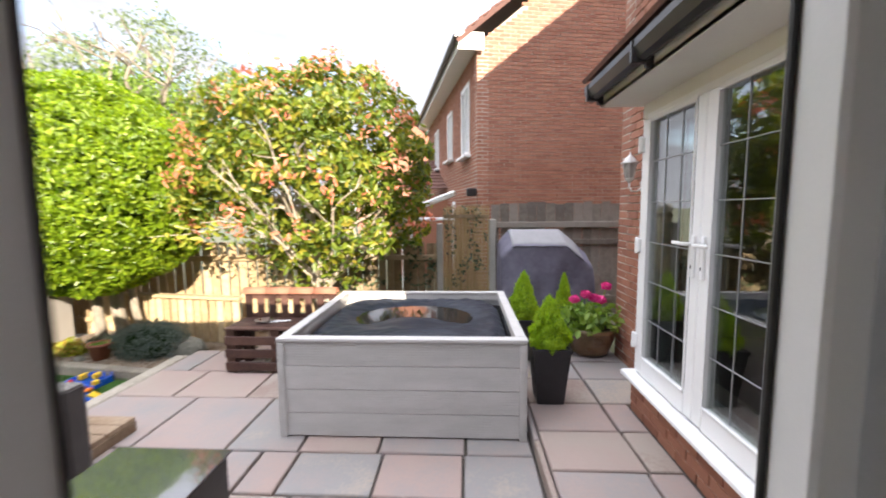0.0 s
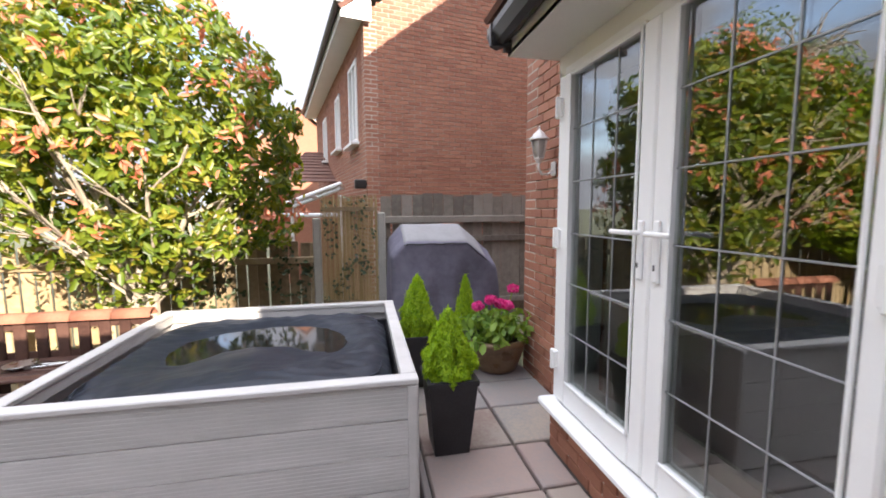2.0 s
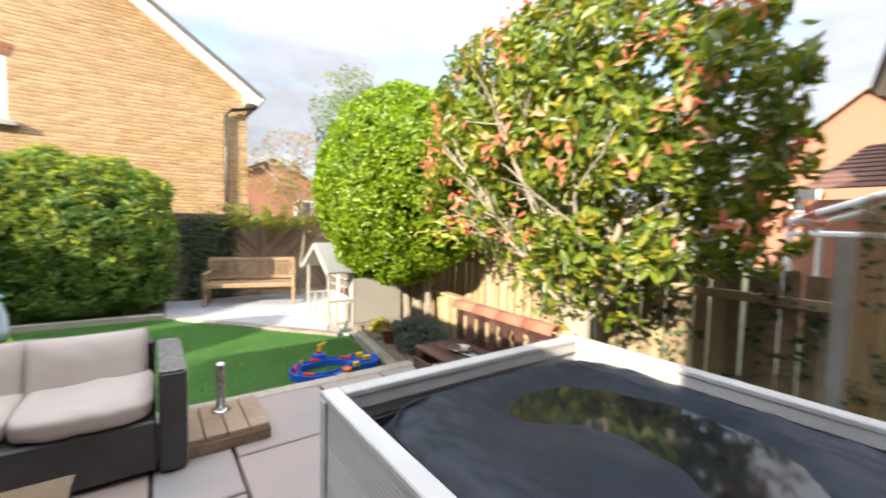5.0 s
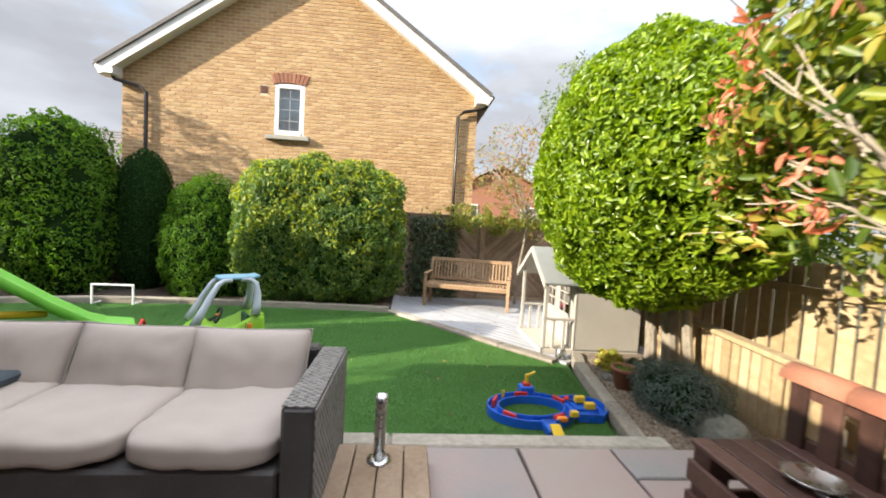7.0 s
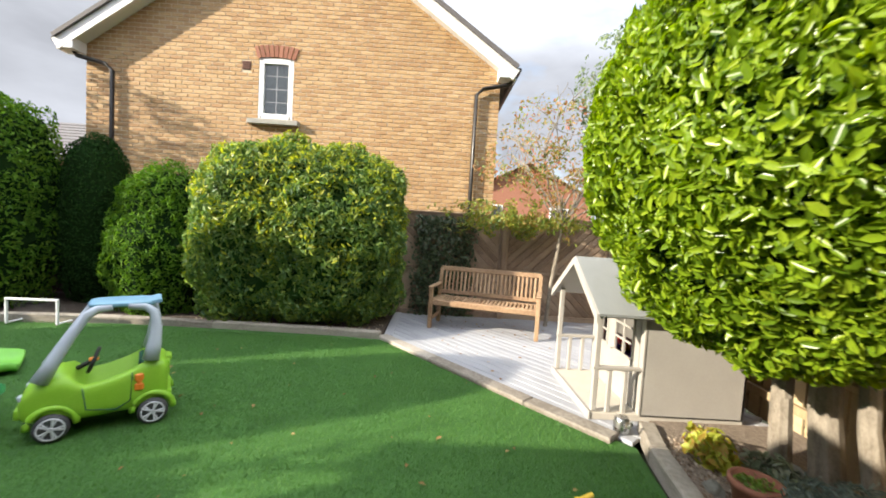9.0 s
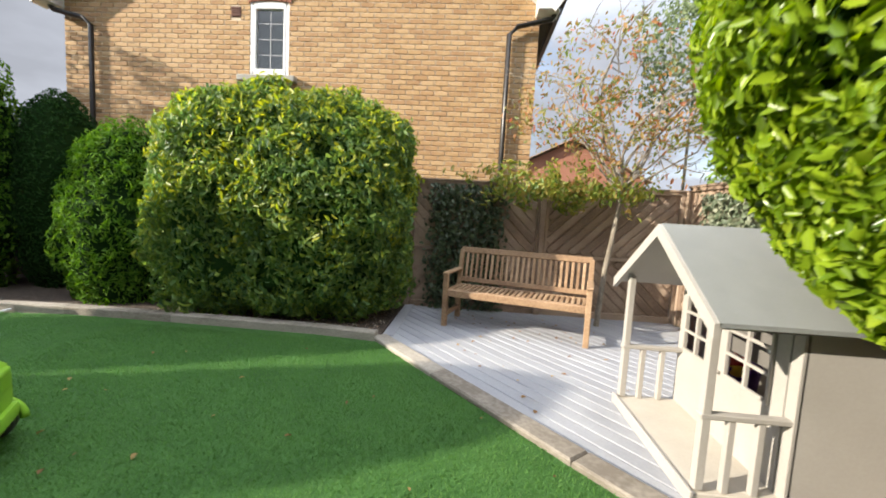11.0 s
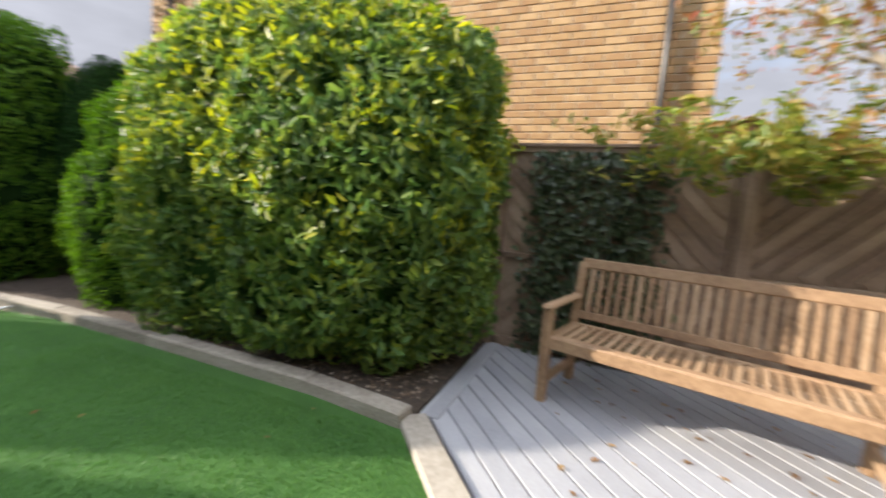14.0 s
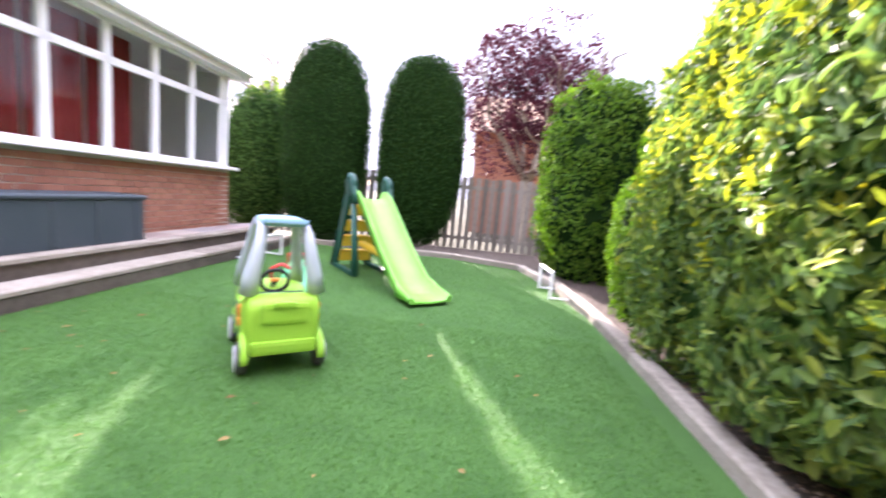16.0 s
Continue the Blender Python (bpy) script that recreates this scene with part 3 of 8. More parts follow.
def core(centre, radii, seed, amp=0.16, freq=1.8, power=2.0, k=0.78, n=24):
    """A dark solid under a crown's leaves; its colour stands for the shade inside."""
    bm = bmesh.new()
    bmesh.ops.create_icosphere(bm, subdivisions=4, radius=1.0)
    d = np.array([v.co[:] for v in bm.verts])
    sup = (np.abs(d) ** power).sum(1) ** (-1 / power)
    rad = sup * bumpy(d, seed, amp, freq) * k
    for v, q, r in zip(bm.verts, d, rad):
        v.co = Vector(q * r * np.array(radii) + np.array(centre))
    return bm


def branches(bm, base, target, r, depth, rng, kink=0.18, spread=0.5, forks=3):
    """Limbs that fork from base towards target."""
    base, target = Vector(base), Vector(target)
    mid = base.lerp(target, 0.5) + Vector(rng.normal(0, kink, 3)) * (target - base).length * 0.5
    q = base
    for i in range(1, 5):
        t = i / 4
        p = (1 - t) ** 2 * base + 2 * t * (1 - t) * mid + t * t * target
        tube(bm, q, p, r * (1 - 0.4 * (t - 0.25)), r * (1 - 0.4 * t), 7 if r > 0.02 else 5)
        q = p
    if depth > 0:
        d = (target - base)
        for k in range(forks):
            s = base.lerp(target, rng.uniform(0.55, 1.0))
            s = target if k == 0 else s
            nd = (d.normalized() + Vector(rng.normal(0, spread, 3)))
            branches(bm, target if k == 0 else s, s + nd.normalized() * d.length * rng.uniform(0.32, 0.5), r * 0.58, depth - 1, rng, kink, spread, forks)

# ---- the setting ----
LAWN = -0.335
EDGE_X = -2.15          # the terrace ends here, with two steps down to the lawn
STRIP_X = 1.41          # raised paving along the house
WALL_X = 2.55           # garden wall of the house
BAY_X = 2.25            # front of the shallow bay with the french doors
CON_X, CON_Y0, CON_Y1 = -1.62, -3.55, 0.36


def prism(name, poly, z0, z1, material, parent=None, kind="structure", label="", category=""):
    """A level plate over a polygon."""
    bm = bmesh.new()
    lo = [bm.verts.new((x, y, z0)) for x, y in poly]
    hi = [bm.verts.new((x, y, z1)) for x, y in poly]
    bm.faces.new(lo[::-1])
    bm.faces.new(hi)
    for i in range(len(poly)):
        j = (i + 1) % len(poly)
        bm.faces.new((lo[i], lo[j], hi[j], hi[i]))
    bmesh.ops.recalc_face_normals(bm, faces=bm.faces[:])
    ob = part(name, bm, material, parent, label)
    return tagged(ob, label, category, "", kind)


# ground to the horizon, a little under everything
bm = bmesh.new()
bmesh.ops.create_grid(bm, x_segments=40, y_segments=40, size=600, matrix=Matrix.Translation((0, 0, LAWN - 0.12)))
tagged(part("ground", bm, FAR_GROUND), "dull green and brown ground round the garden", "ground", "", "structure")

# lawn of artificial turf
tagged(prism("lawn", [(-2.45, -4.5), (-2.45, 4.1), (-4.5, 4.42), (-7.02, 2.12), (-7.06, -1.2), (-6.6, -4.0), (-5.4, -4.5)], LAWN - 0.1, LAWN, TURF),
       "short green artificial lawn with a few fallen leaves", "lawn", "", "structure")
rng = np.random.default_rng(5)


def grass(n, x0, x1, y0, y1, h):
    p = np.stack([rng.uniform(x0, x1, n), rng.uniform(y0, y1, n), np.full(n, LAWN)], 1)
    # keep to the lawn's side of the deck and of the bed
    side = (p[:, 0] + 7.02) * (4.42 - 2.12) - (p[:, 1] - 2.12) * (-4.5 + 7.02)
    keep = (side > 0.03) & (p[:, 0] > -7.0) & (p[:, 0] < -2.47)
    p = p[keep]
    n = len(p)
    a = rng.uniform(0, 2 * math.pi, n)
    w = np.stack([np.cos(a), np.sin(a), np.zeros(n)], 1) * 0.0022
    lean = rng.normal(0, 0.55, (n, 3)) * h
    lean[:, 2] = h * rng.uniform(0.6, 1.2, n)
    return np.stack([p - w, p + w, p + lean], 1).reshape(-1, 3), n


v1, n1 = grass(150000, -6.9, -2.5, -0.5, 4.3, 0.018)
v2, n2 = grass(50000, -7.0, -2.5, -4.3, -0.5, 0.018)
gv = np.concatenate([v1, v2])
me = bpy.data.meshes.new("turf_pile")
me.vertices.add(len(gv))
me.vertices.foreach_set("co", gv.ravel())
me.loops.add(len(gv))
me.loops.foreach_set("vertex_index", np.arange(len(gv), dtype=np.int32))
me.polygons.add(n1 + n2)
me.polygons.foreach_set("loop_start", np.arange(0, len(gv), 3, dtype=np.int32))
me.update(calc_edges=True)
me.materials.append(BLADE)
tagged(new("turf_pile", me), "short plastic grass blades of the lawn", "grass", "", "stuff")

# terrace
terrace = prism("terrace", [(EDGE_X, -3.9), (STRIP_X, -3.9), (STRIP_X, 6.0), (EDGE_X + 1.2, 6.0), (EDGE_X + 1.2, 4.9), (EDGE_X, 4.15)], LAWN - 0.1, -0.035, JOINT)
tagged(terrace, "terrace of mixed pink and grey sandstone slabs with dark joints", "patio")
strip = prism("raised_paving", [(STRIP_X, -3.9), (WALL_X, -3.9), (WALL_X, 6.0), (STRIP_X, 6.0)], LAWN - 0.1, 0.045, JOINT)
tagged(strip, "raised strip of sandstone paving beside the house", "patio")

# beds
tagged(prism("planting_bed_back", [(-7.06, -5.9), (-7.06, 2.16), (-8.75, 2.16), (-8.75, -5.9)], LAWN - 0.1, LAWN + 0.03, SOIL),
       "bed of dark bark mulch under the hedge", "flower bed")
tagged(prism("planting_bed_end", [(-2.0, -5.9), (-2.0, -4.5), (-5.4, -4.5), (-6.6, -4.0), (-7.06, -3.2), (-7.06, -5.9)], LAWN - 0.1, LAWN + 0.03, SOIL),
       "bed of dark soil below the cypresses", "flower bed")
tagged(prism("planting_bed_side", [(-0.95, 4.95), (-2.15, 4.16), (-4.4, 4.55), (-4.85, 4.7), (-4.85, 6.1), (-0.95, 6.1)], LAWN - 0.1, LAWN + 0.06, GRAVEL),
       "bed of brown gravel and bark beside the lawn", "flower bed")


def sleeper(p, q, w, h, z, parent, name="sleeper", material=SLEEPER):
    p, q = Vector((*p, 0)), Vector((*q, 0))
    d = q - p
    m = Matrix.Translation(((p.x + q.x) / 2, (p.y + q.y) / 2, z)) @ Matrix.Rotation(math.atan2(d.y, d.x), 4, 'Z')
    return piece(name, (d.length - 0.006, w, h), m, material, parent, 0.012)


steps = empty("garden_steps", label="two weathered timber steps from terrace to lawn", category="steps", kind="structure")
tagged(prism("step_fill", [(-2.44, -3.9), (EDGE_X, -3.9), (EDGE_X, 4.1), (-2.44, 4.1)], LAWN - 0.1, LAWN + 0.115, SLEEPER), "packed step fill", "steps")
for y0, y1 in ((-3.9, -1.7), (-1.7, 0.6), (0.6, 2.4), (2.4, 4.12)):
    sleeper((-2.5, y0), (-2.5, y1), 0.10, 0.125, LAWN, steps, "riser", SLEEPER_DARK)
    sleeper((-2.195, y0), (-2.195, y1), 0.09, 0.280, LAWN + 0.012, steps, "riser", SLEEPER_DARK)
    sleeper((-2.415, y0), (-2.415, y1), 0.29, 0.042, LAWN + 0.124, steps, "tread")
    sleeper((-2.21, y0), (-2.21, y1), 0.14, 0.045, LAWN + 0.292, steps, "tread")
kerb = empty("bed_edging", label="grey weathered timber sleepers edging the beds", category="edging", kind="structure")
for a, b in (((-7.02, 2.14), (-7.10, 1.42)), ((-7.10, 1.42), (-7.11, -0.15)), ((-7.11, -0.15), (-7.10, -1.4)), ((-7.10, -1.4), (-6.98, -2.7)),
             ((-6.98, -2.7), (-6.6, -3.95)), ((-6.6, -3.95), (-5.4, -4.47)), ((-5.4, -4.47), (-3.8, -4.5)), ((-3.8, -4.5), (-2.3, -4.5))):
    sleeper(a, b, 0.13, 0.12, LAWN - 0.03, kerb)
for a, b in (((-2.2, 4.17), (-3.3, 4.33)), ((-3.3, 4.33), (-4.35, 4.5)), ((-4.35, 4.5), (-4.75, 4.62))):
    sleeper(a, b, 0.13, 0.13, LAWN - 0.03, kerb)
for a, b in (((-7.08, 2.15), (-6.25, 2.86)), ((-6.25, 2.86), (-5.2, 3.76)), ((-5.2, 3.76), (-4.6, 4.3))):
    sleeper(a, b, 0.17, 0.10, LAWN - 0.06, kerb, "sleeper", SLEEPER)

# decking, boards along the diagonal edge
deck = empty("decking", label="pale grey painted timber decking with narrow board gaps", category="decking", kind="structure")
tagged(prism("deck_base", [(-7.12, 2.24), (-8.72, 2.2), (-8.72, 5.85), (-4.9, 5.85), (-4.9, 4.2)], LAWN - 0.1, LAWN - 0.02, JOINT), "dark void below the deck", "decking")
A, B = Vector((-7.08, 2.26)), Vector((-4.75, 4.22))
along = (B - A).normalized()
acr = Vector((-along.y, along.x))
poly = [(-7.1, 2.22), (-8.72, 2.2), (-8.72, 5.85), (-4.6, 5.85), (-4.6, 4.34)]


def clip_span(o, d):
    """Where a line crosses the deck's outline."""
    ts = []
    for i in range(len(poly)):
        p, q = Vector(poly[i]), Vector(poly[(i + 1) % len(poly)])
        e = q - p
        den = d.x * e.y - d.y * e.x
        if abs(den) < 1e-9:
            continue
        w = p - o
        t = (w.x * e.y - w.y * e.x) / den
        s = (w.x * d.y - w.y * d.x) / den
        if 0 <= s <= 1:
            ts.append(t)
    return (min(ts), max(ts)) if len(ts) >= 2 else None


ang = math.atan2(along.y, along.x)
for i in range(34):
    o = A + acr * (0.09 + i * 0.125)
    sp = clip_span(o, along)
    if not sp or sp[1] - sp[0] < 0.15:
        continue
    c = o + along * (sp[0] + sp[1]) / 2
    m = Matrix.Translation((c.x, c.y, LAWN - 0.02)) @ Matrix.Rotation(ang, 4, 'Z')
    piece("board", (round(sp[1] - sp[0], 3), 0.117, 0.032), m, DECK, deck, 0.005)
sleep = [((-7.9, 2.19, LAWN - 0.03), (1.62, 0.03, 0.11), (0, 0, 0))]
part("edge_board", boxes(sleep), DECK, deck)
part("edge_plank", box((-7.93, 2.245, LAWN + 0.012), (1.60, 0.10, 0.022), 0.004), DECK, deck)

# ---- brick walls ----


def brick_wall(name, origin, ux, uz_range, length, material, piece_material, mortar, holes=(), top=None, thick=0.22, near=None,
               label="", parent=None, seed=1, bl=0.215, bh=0.065, j=0.01):
    """A wall in stretcher bond. origin: the foot of its first corner; ux: the way along it (its outside lies to the right of it);
    holes: (u0, u1, z0, z1); top(u): its height there; near: (u0, u1, z0, z1) where bricks are pieces of their own."""
    rg = random.Random(seed)
    ux = Vector((*ux, 0)).normalized()
    nx = Vector((ux.y, -ux.x, 0))
    o = Vector(origin)
    z0, z1 = uz_range
    wall = empty(name, label=label, category="wall", kind="structure") if parent is None else parent
    tp = top or (lambda u: z1)
    # backing with the openings cut out
    us = sorted({0, length, *[h[0] for h in holes], *[h[1] for h in holes]} | ({length / 2} if top else set()))
    bm = bmesh.new()

    def prism4(ua, ub, za, zb, zc, zd):
        vs = []
        for off in (-0.008, -thick):
            vs += [bm.verts.new(o + ux * u + nx * off + Vector((0, 0, z))) for u, z in ((ua, za), (ub, zb), (ub, zc), (ua, zd))]
        for f in ((0, 1, 2, 3), (7, 6, 5, 4), (0, 4, 5, 1), (1, 5, 6, 2), (2, 6, 7, 3), (3, 7, 4, 0)):
            bm.faces.new([vs[k] for k in f])
    for ua, ub in zip(us, us[1:]):
        um = (ua + ub) / 2
        hs = sorted([h for h in holes if h[0] <= um <= h[1]], key=lambda h: h[2])
        za = z0
        for h in hs:
            if h[2] > za:
                prism4(ua, ub, za, za, h[2], h[2])
            za = h[3]
        prism4(ua, ub, za, za, tp(ub), tp(ua))
    bmesh.ops.recalc_face_normals(bm, faces=bm.faces[:])
    part("mortar_backing", bm, mortar, wall)
    verts, faces, count = [], [], 0
    row = 0
    z = z0
    while z < z1 - 0.02:
        u = -(bl + j) / 2 * (row % 2)
        while u < length:
            ua, ub = max(u, 0), min(u + bl, length)
            u += bl + j
            if ub - ua < 0.03:
                continue
            if z + bh > tp((ua + ub) / 2) + 0.01:
                continue
            segs_ = [(ua, ub)]
            for h in holes:
                if z + bh > h[2] and z < h[3]:
                    segs_ = [s for a, b in segs_ for s in ((a, min(b, h[0])), (max(a, h[1]), b)) if s[1] - s[0] > 0.02]
            for a, b in segs_:
                pr = rg.uniform(0.0, 0.003)
                c = o + ux * (a + b) / 2 + Vector((0, 0, z + bh / 2))
                if near and near[0] < (a + b) / 2 < near[1] and near[2] < z < near[3] and count < 290:
                    count += 1
                    rot = Matrix((ux, Vector((0, 0, 1)), nx)).transposed().to_4x4()
                    piece("brick", (round(b - a, 2), bh, 0.014), Matrix.Translation(c - nx * (0.012 - pr)) @ rot, piece_material, wall, 0.003)
                    continue
                k = len(verts)
                f0, f1, e = -0.012, pr, 0.003
                for off, ins in ((f0, 0), (f1, e)):
                    for uu, zz in ((a + ins, z + ins), (b - ins, z + ins), (b - ins, z + bh - ins), (a + ins, z + bh - ins)):
                        verts.append(o + ux * uu + nx * off + Vector((0, 0, zz)))
                faces += [(k + 4, k + 5, k + 6, k + 7), (k, k + 1, k + 5, k + 4), (k + 1, k + 2, k + 6, k + 5), (k + 2, k + 3, k + 7, k + 6), (k + 3, k, k + 4, k + 7)]
        z += bh + j
        row += 1
    if verts:
        tagged(pydata("brickwork", verts, faces, material, wall), kind="stuff")
    return wall


def roof_plane(name, a, b, c, d, material, parent=None, thick=0.07, rows=None, label="", category=""):
    """A tiled slope: a to b is the eaves, d to c the ridge; overlapping courses."""
    a, b, c, d = (Vector(p) for p in (a, b, c, d))
    n_ = (b - a).cross(d - a).normalized()
    rows = rows or max(2, int((d - a).length / 0.3))
    bm = bmesh.new()
    for i in range(rows):
        t0, t1 = i / rows, min((i + 1.25) / rows, 1.0)
        p = [a.lerp(d, t0), b.lerp(c, t0), b.lerp(c, t1), a.lerp(d, t1)]
        lift = [0.03, 0.03, 0.0, 0.0]
        vs = [bm.verts.new(q + n_ * (l_ + s)) for s in (0, thick * 0.4) for q, l_ in zip(p, lift)]
        for f in ((4, 5, 6, 7), (3, 2, 1, 0), (0, 1, 5, 4), (1, 2, 6, 5), (2, 3, 7, 6), (3, 0, 4, 7)):
            bm.faces.new([vs[k] for k in f])
    bmesh.ops.recalc_face_normals(bm, faces=bm.faces[:])
    return part(name, bm, material, parent)


# ---- the house ----
house = brick_wall("house_wall", (WALL_X, 4.15, 0.0), (0, -1), (-0.3, 5.38), 5.65, RED_BRICK, RED_BRICK_P, MORTAR,
                   holes=((1.22, 2.79, 0.33, 2.33), (2.79, 3.75, 0.9, 2.33)), near=(0.0, 1.2, 0.0, 2.45), label="red brick garden wall of the house", seed=2)
brick_wall("house_wall_side", (11.0, 4.15, 0.0), (-1, 0), (-0.3, 5.38), 8.45, RED_BRICK, RED_BRICK_P, MORTAR, label="red brick side wall of the house", seed=3,
           bl=0.44, bh=0.14)
tagged(part("house_wall_rear", boxes([((6.8, -1.4, 2.6), (8.5, 0.2, 5.8)), ((11.0, 1.35, 2.6), (0.3, 5.6, 5.8)), ((6.0, -2.6, 1.45), (6.8, 2.2, 3.2))], 0), RED_BRICK), "plain red brick rear walls", "wall", "", "structure")
roof = empty("house_roof", label="brown tiled house roof with dark gutter", category="roof", kind="structure")
roof_plane("slope", (2.2, 4.3, 5.2), (2.2, -1.75, 5.2), (6.8, -1.75, 9.0), (6.8, 4.3, 9.0), ROOF_BROWN, roof)
roof_plane("slope", (11.4, -1.75, 5.2), (11.4, 4.3, 5.2), (6.8, 4.3, 9.0), (6.8, -1.75, 9.0), ROOF_BROWN, roof)
bm = bmesh.new()
vs = [bm.verts.new(p) for p in ((2.55, 4.15, 5.3), (11, 4.15, 5.3), (6.8, 4.15, 8.85), (2.55, -1.5, 5.3), (11, -1.5, 5.3), (6.8, -1.5, 8.85))]
bm.faces.new(vs[:3])
bm.faces.new(vs[3:])
part("gable", bm, RED_BRICK, roof)

# room behind the french doors
room = empty("room_behind_doors", label="dim room seen through the glass", category="room", kind="structure")
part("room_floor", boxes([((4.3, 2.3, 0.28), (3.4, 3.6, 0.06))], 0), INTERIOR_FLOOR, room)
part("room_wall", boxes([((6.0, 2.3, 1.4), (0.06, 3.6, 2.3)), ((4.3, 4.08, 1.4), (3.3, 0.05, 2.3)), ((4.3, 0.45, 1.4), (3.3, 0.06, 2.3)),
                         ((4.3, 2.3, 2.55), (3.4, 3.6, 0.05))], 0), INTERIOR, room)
cab = empty("sideboard", Matrix.Translation((5.5, 2.2, 0.31)), "pale painted sideboard inside the room", "cabinet")
part("body", box((0, 0, 0.42), (0.45, 1.5, 0.84), 0.01), PH_FLOOR, cab)
part("top", box((0, 0, 0.86), (0.5, 1.56, 0.04), 0.008), TEAK, cab)

# shallow bay with the french doors
bay = empty("bay_surround", label="white painted bay surround above a brick plinth", category="bay", kind="structure")
part("head", boxes([((2.4, 2.15, 2.29), (0.29, 1.66, 0.12)), ((2.42, 0.85, 2.29), (0.25, 0.95, 0.12))], 0.004), CREAM, bay)
part("post", boxes([((2.40, 1.285, 1.35), (0.28, 0.14, 1.86)), ((2.40, 0.36, 1.6), (0.28, 0.1, 1.3))], 0.006), UPVC, bay)
part("cheek", boxes([((2.40, 2.955, 1.27), (0.29, 0.03, 1.98))], 0.003), UPVC, bay)
brick_wall("plinth", (2.24, 2.97, 0.0), (0, -1), (0.04, 0.33), 1.65, RED_BRICK, RED_BRICK_P, MORTAR, thick=0.3, near=(0, 1.6, 0, 0.4), parent=bay, seed=4)
brick_wall("dwarf", (2.21, 1.31, 0.0), (0, -1), (0.04, 0.93), 0.93, RED_BRICK, RED_BRICK_P, MORTAR, thick=0.33, near=(0, 1.1, 0, 1), parent=bay, seed=5)
brick_wall("dwarf_side", (2.52, 1.315, 0.0), (-1, 0), (0.34, 0.93), 0.31, RED_BRICK, RED_BRICK_P, MORTAR, thick=0.1, near=(0, 1, 0, 1), parent=bay, seed=6)
part("window_sill", box((2.32, 0.815, 0.955), (0.36, 1.04, 0.04), 0.012), UPVC, bay)
part("door_sill", box((2.36, 2.145, 0.345), (0.42, 1.65, 0.045), 0.012), UPVC, bay, "white projecting door sill")
part("soffit", boxes([((2.26, 1.66, 2.36), (0.60, 2.72, 0.03))], 0.003), CREAM, bay, "cream painted soffit")
part("fascia", boxes([((1.975, 1.66, 2.42), (0.03, 2.72, 0.15)), ((2.26, 3.01, 2.43), (0.6, 0.025, 0.16))], 0.003), CREAM, bay)
gut = bmesh.new()
prof = [(-0.055, 0.05), (-0.058, 0.01), (-0.035, -0.045), (0, -0.06), (0.035, -0.045), (0.055, 0.01), (0.05, 0.05), (0.045, 0.05), (0.03, -0.03), (0, -0.05), (-0.03, -0.03), (-0.048, 0.05)]
ra = [gut.verts.new((1.905 + x, 3.06, 2.45 + z)) for x, z in prof]
rb = [gut.verts.new((1.905 + x, 0.3, 2.45 + z)) for x, z in prof]
for i in range(len(prof)):
    gut.faces.new((ra[i], ra[(i + 1) % len(prof)], rb[(i + 1) % len(prof)], rb[i]))
gut.faces.new(ra)
gut.faces.new(rb[::-1])
part("gutter", gut, BLACK_PL, bay, "black half-round plastic gutter")
for y in (2.98, 2.2, 1.3):
    part("gutter_bracket", boxes([((1.905, y, 2.44), (0.13, 0.03, 0.12)), ((1.95, y, 2.37), (0.06, 0.03, 0.03))], 0.004), BLACK_PL, bay)
roof_plane("lean_to_roof", (1.86, 3.06, 2.5), (1.86, 0.3, 2.5), (2.56, 0.3, 2.95), (2.56, 3.06, 2.95), ROOF_BROWN, bay, rows=4)
part("roof_end", boxes([((2.3, 3.0, 2.6), (0.45, 0.03, 0.22), (0, -30, 0))], 0.003), BLACK_PL, bay)

# french doors: two leaves with leaded glass
doors = empty("door_french", label="white double french doors with leaded glass panes, closed", category="door", kind="structure")
part("door_frame", boxes([((2.29, 2.93, 1.30), (0.075, 0.05, 1.86)), ((2.29, 1.385, 1.30), (0.075, 0.05, 1.86)), ((2.29, 2.155, 2.245), (0.075, 1.50, 0.05))], 0.006), UPVC, doors)


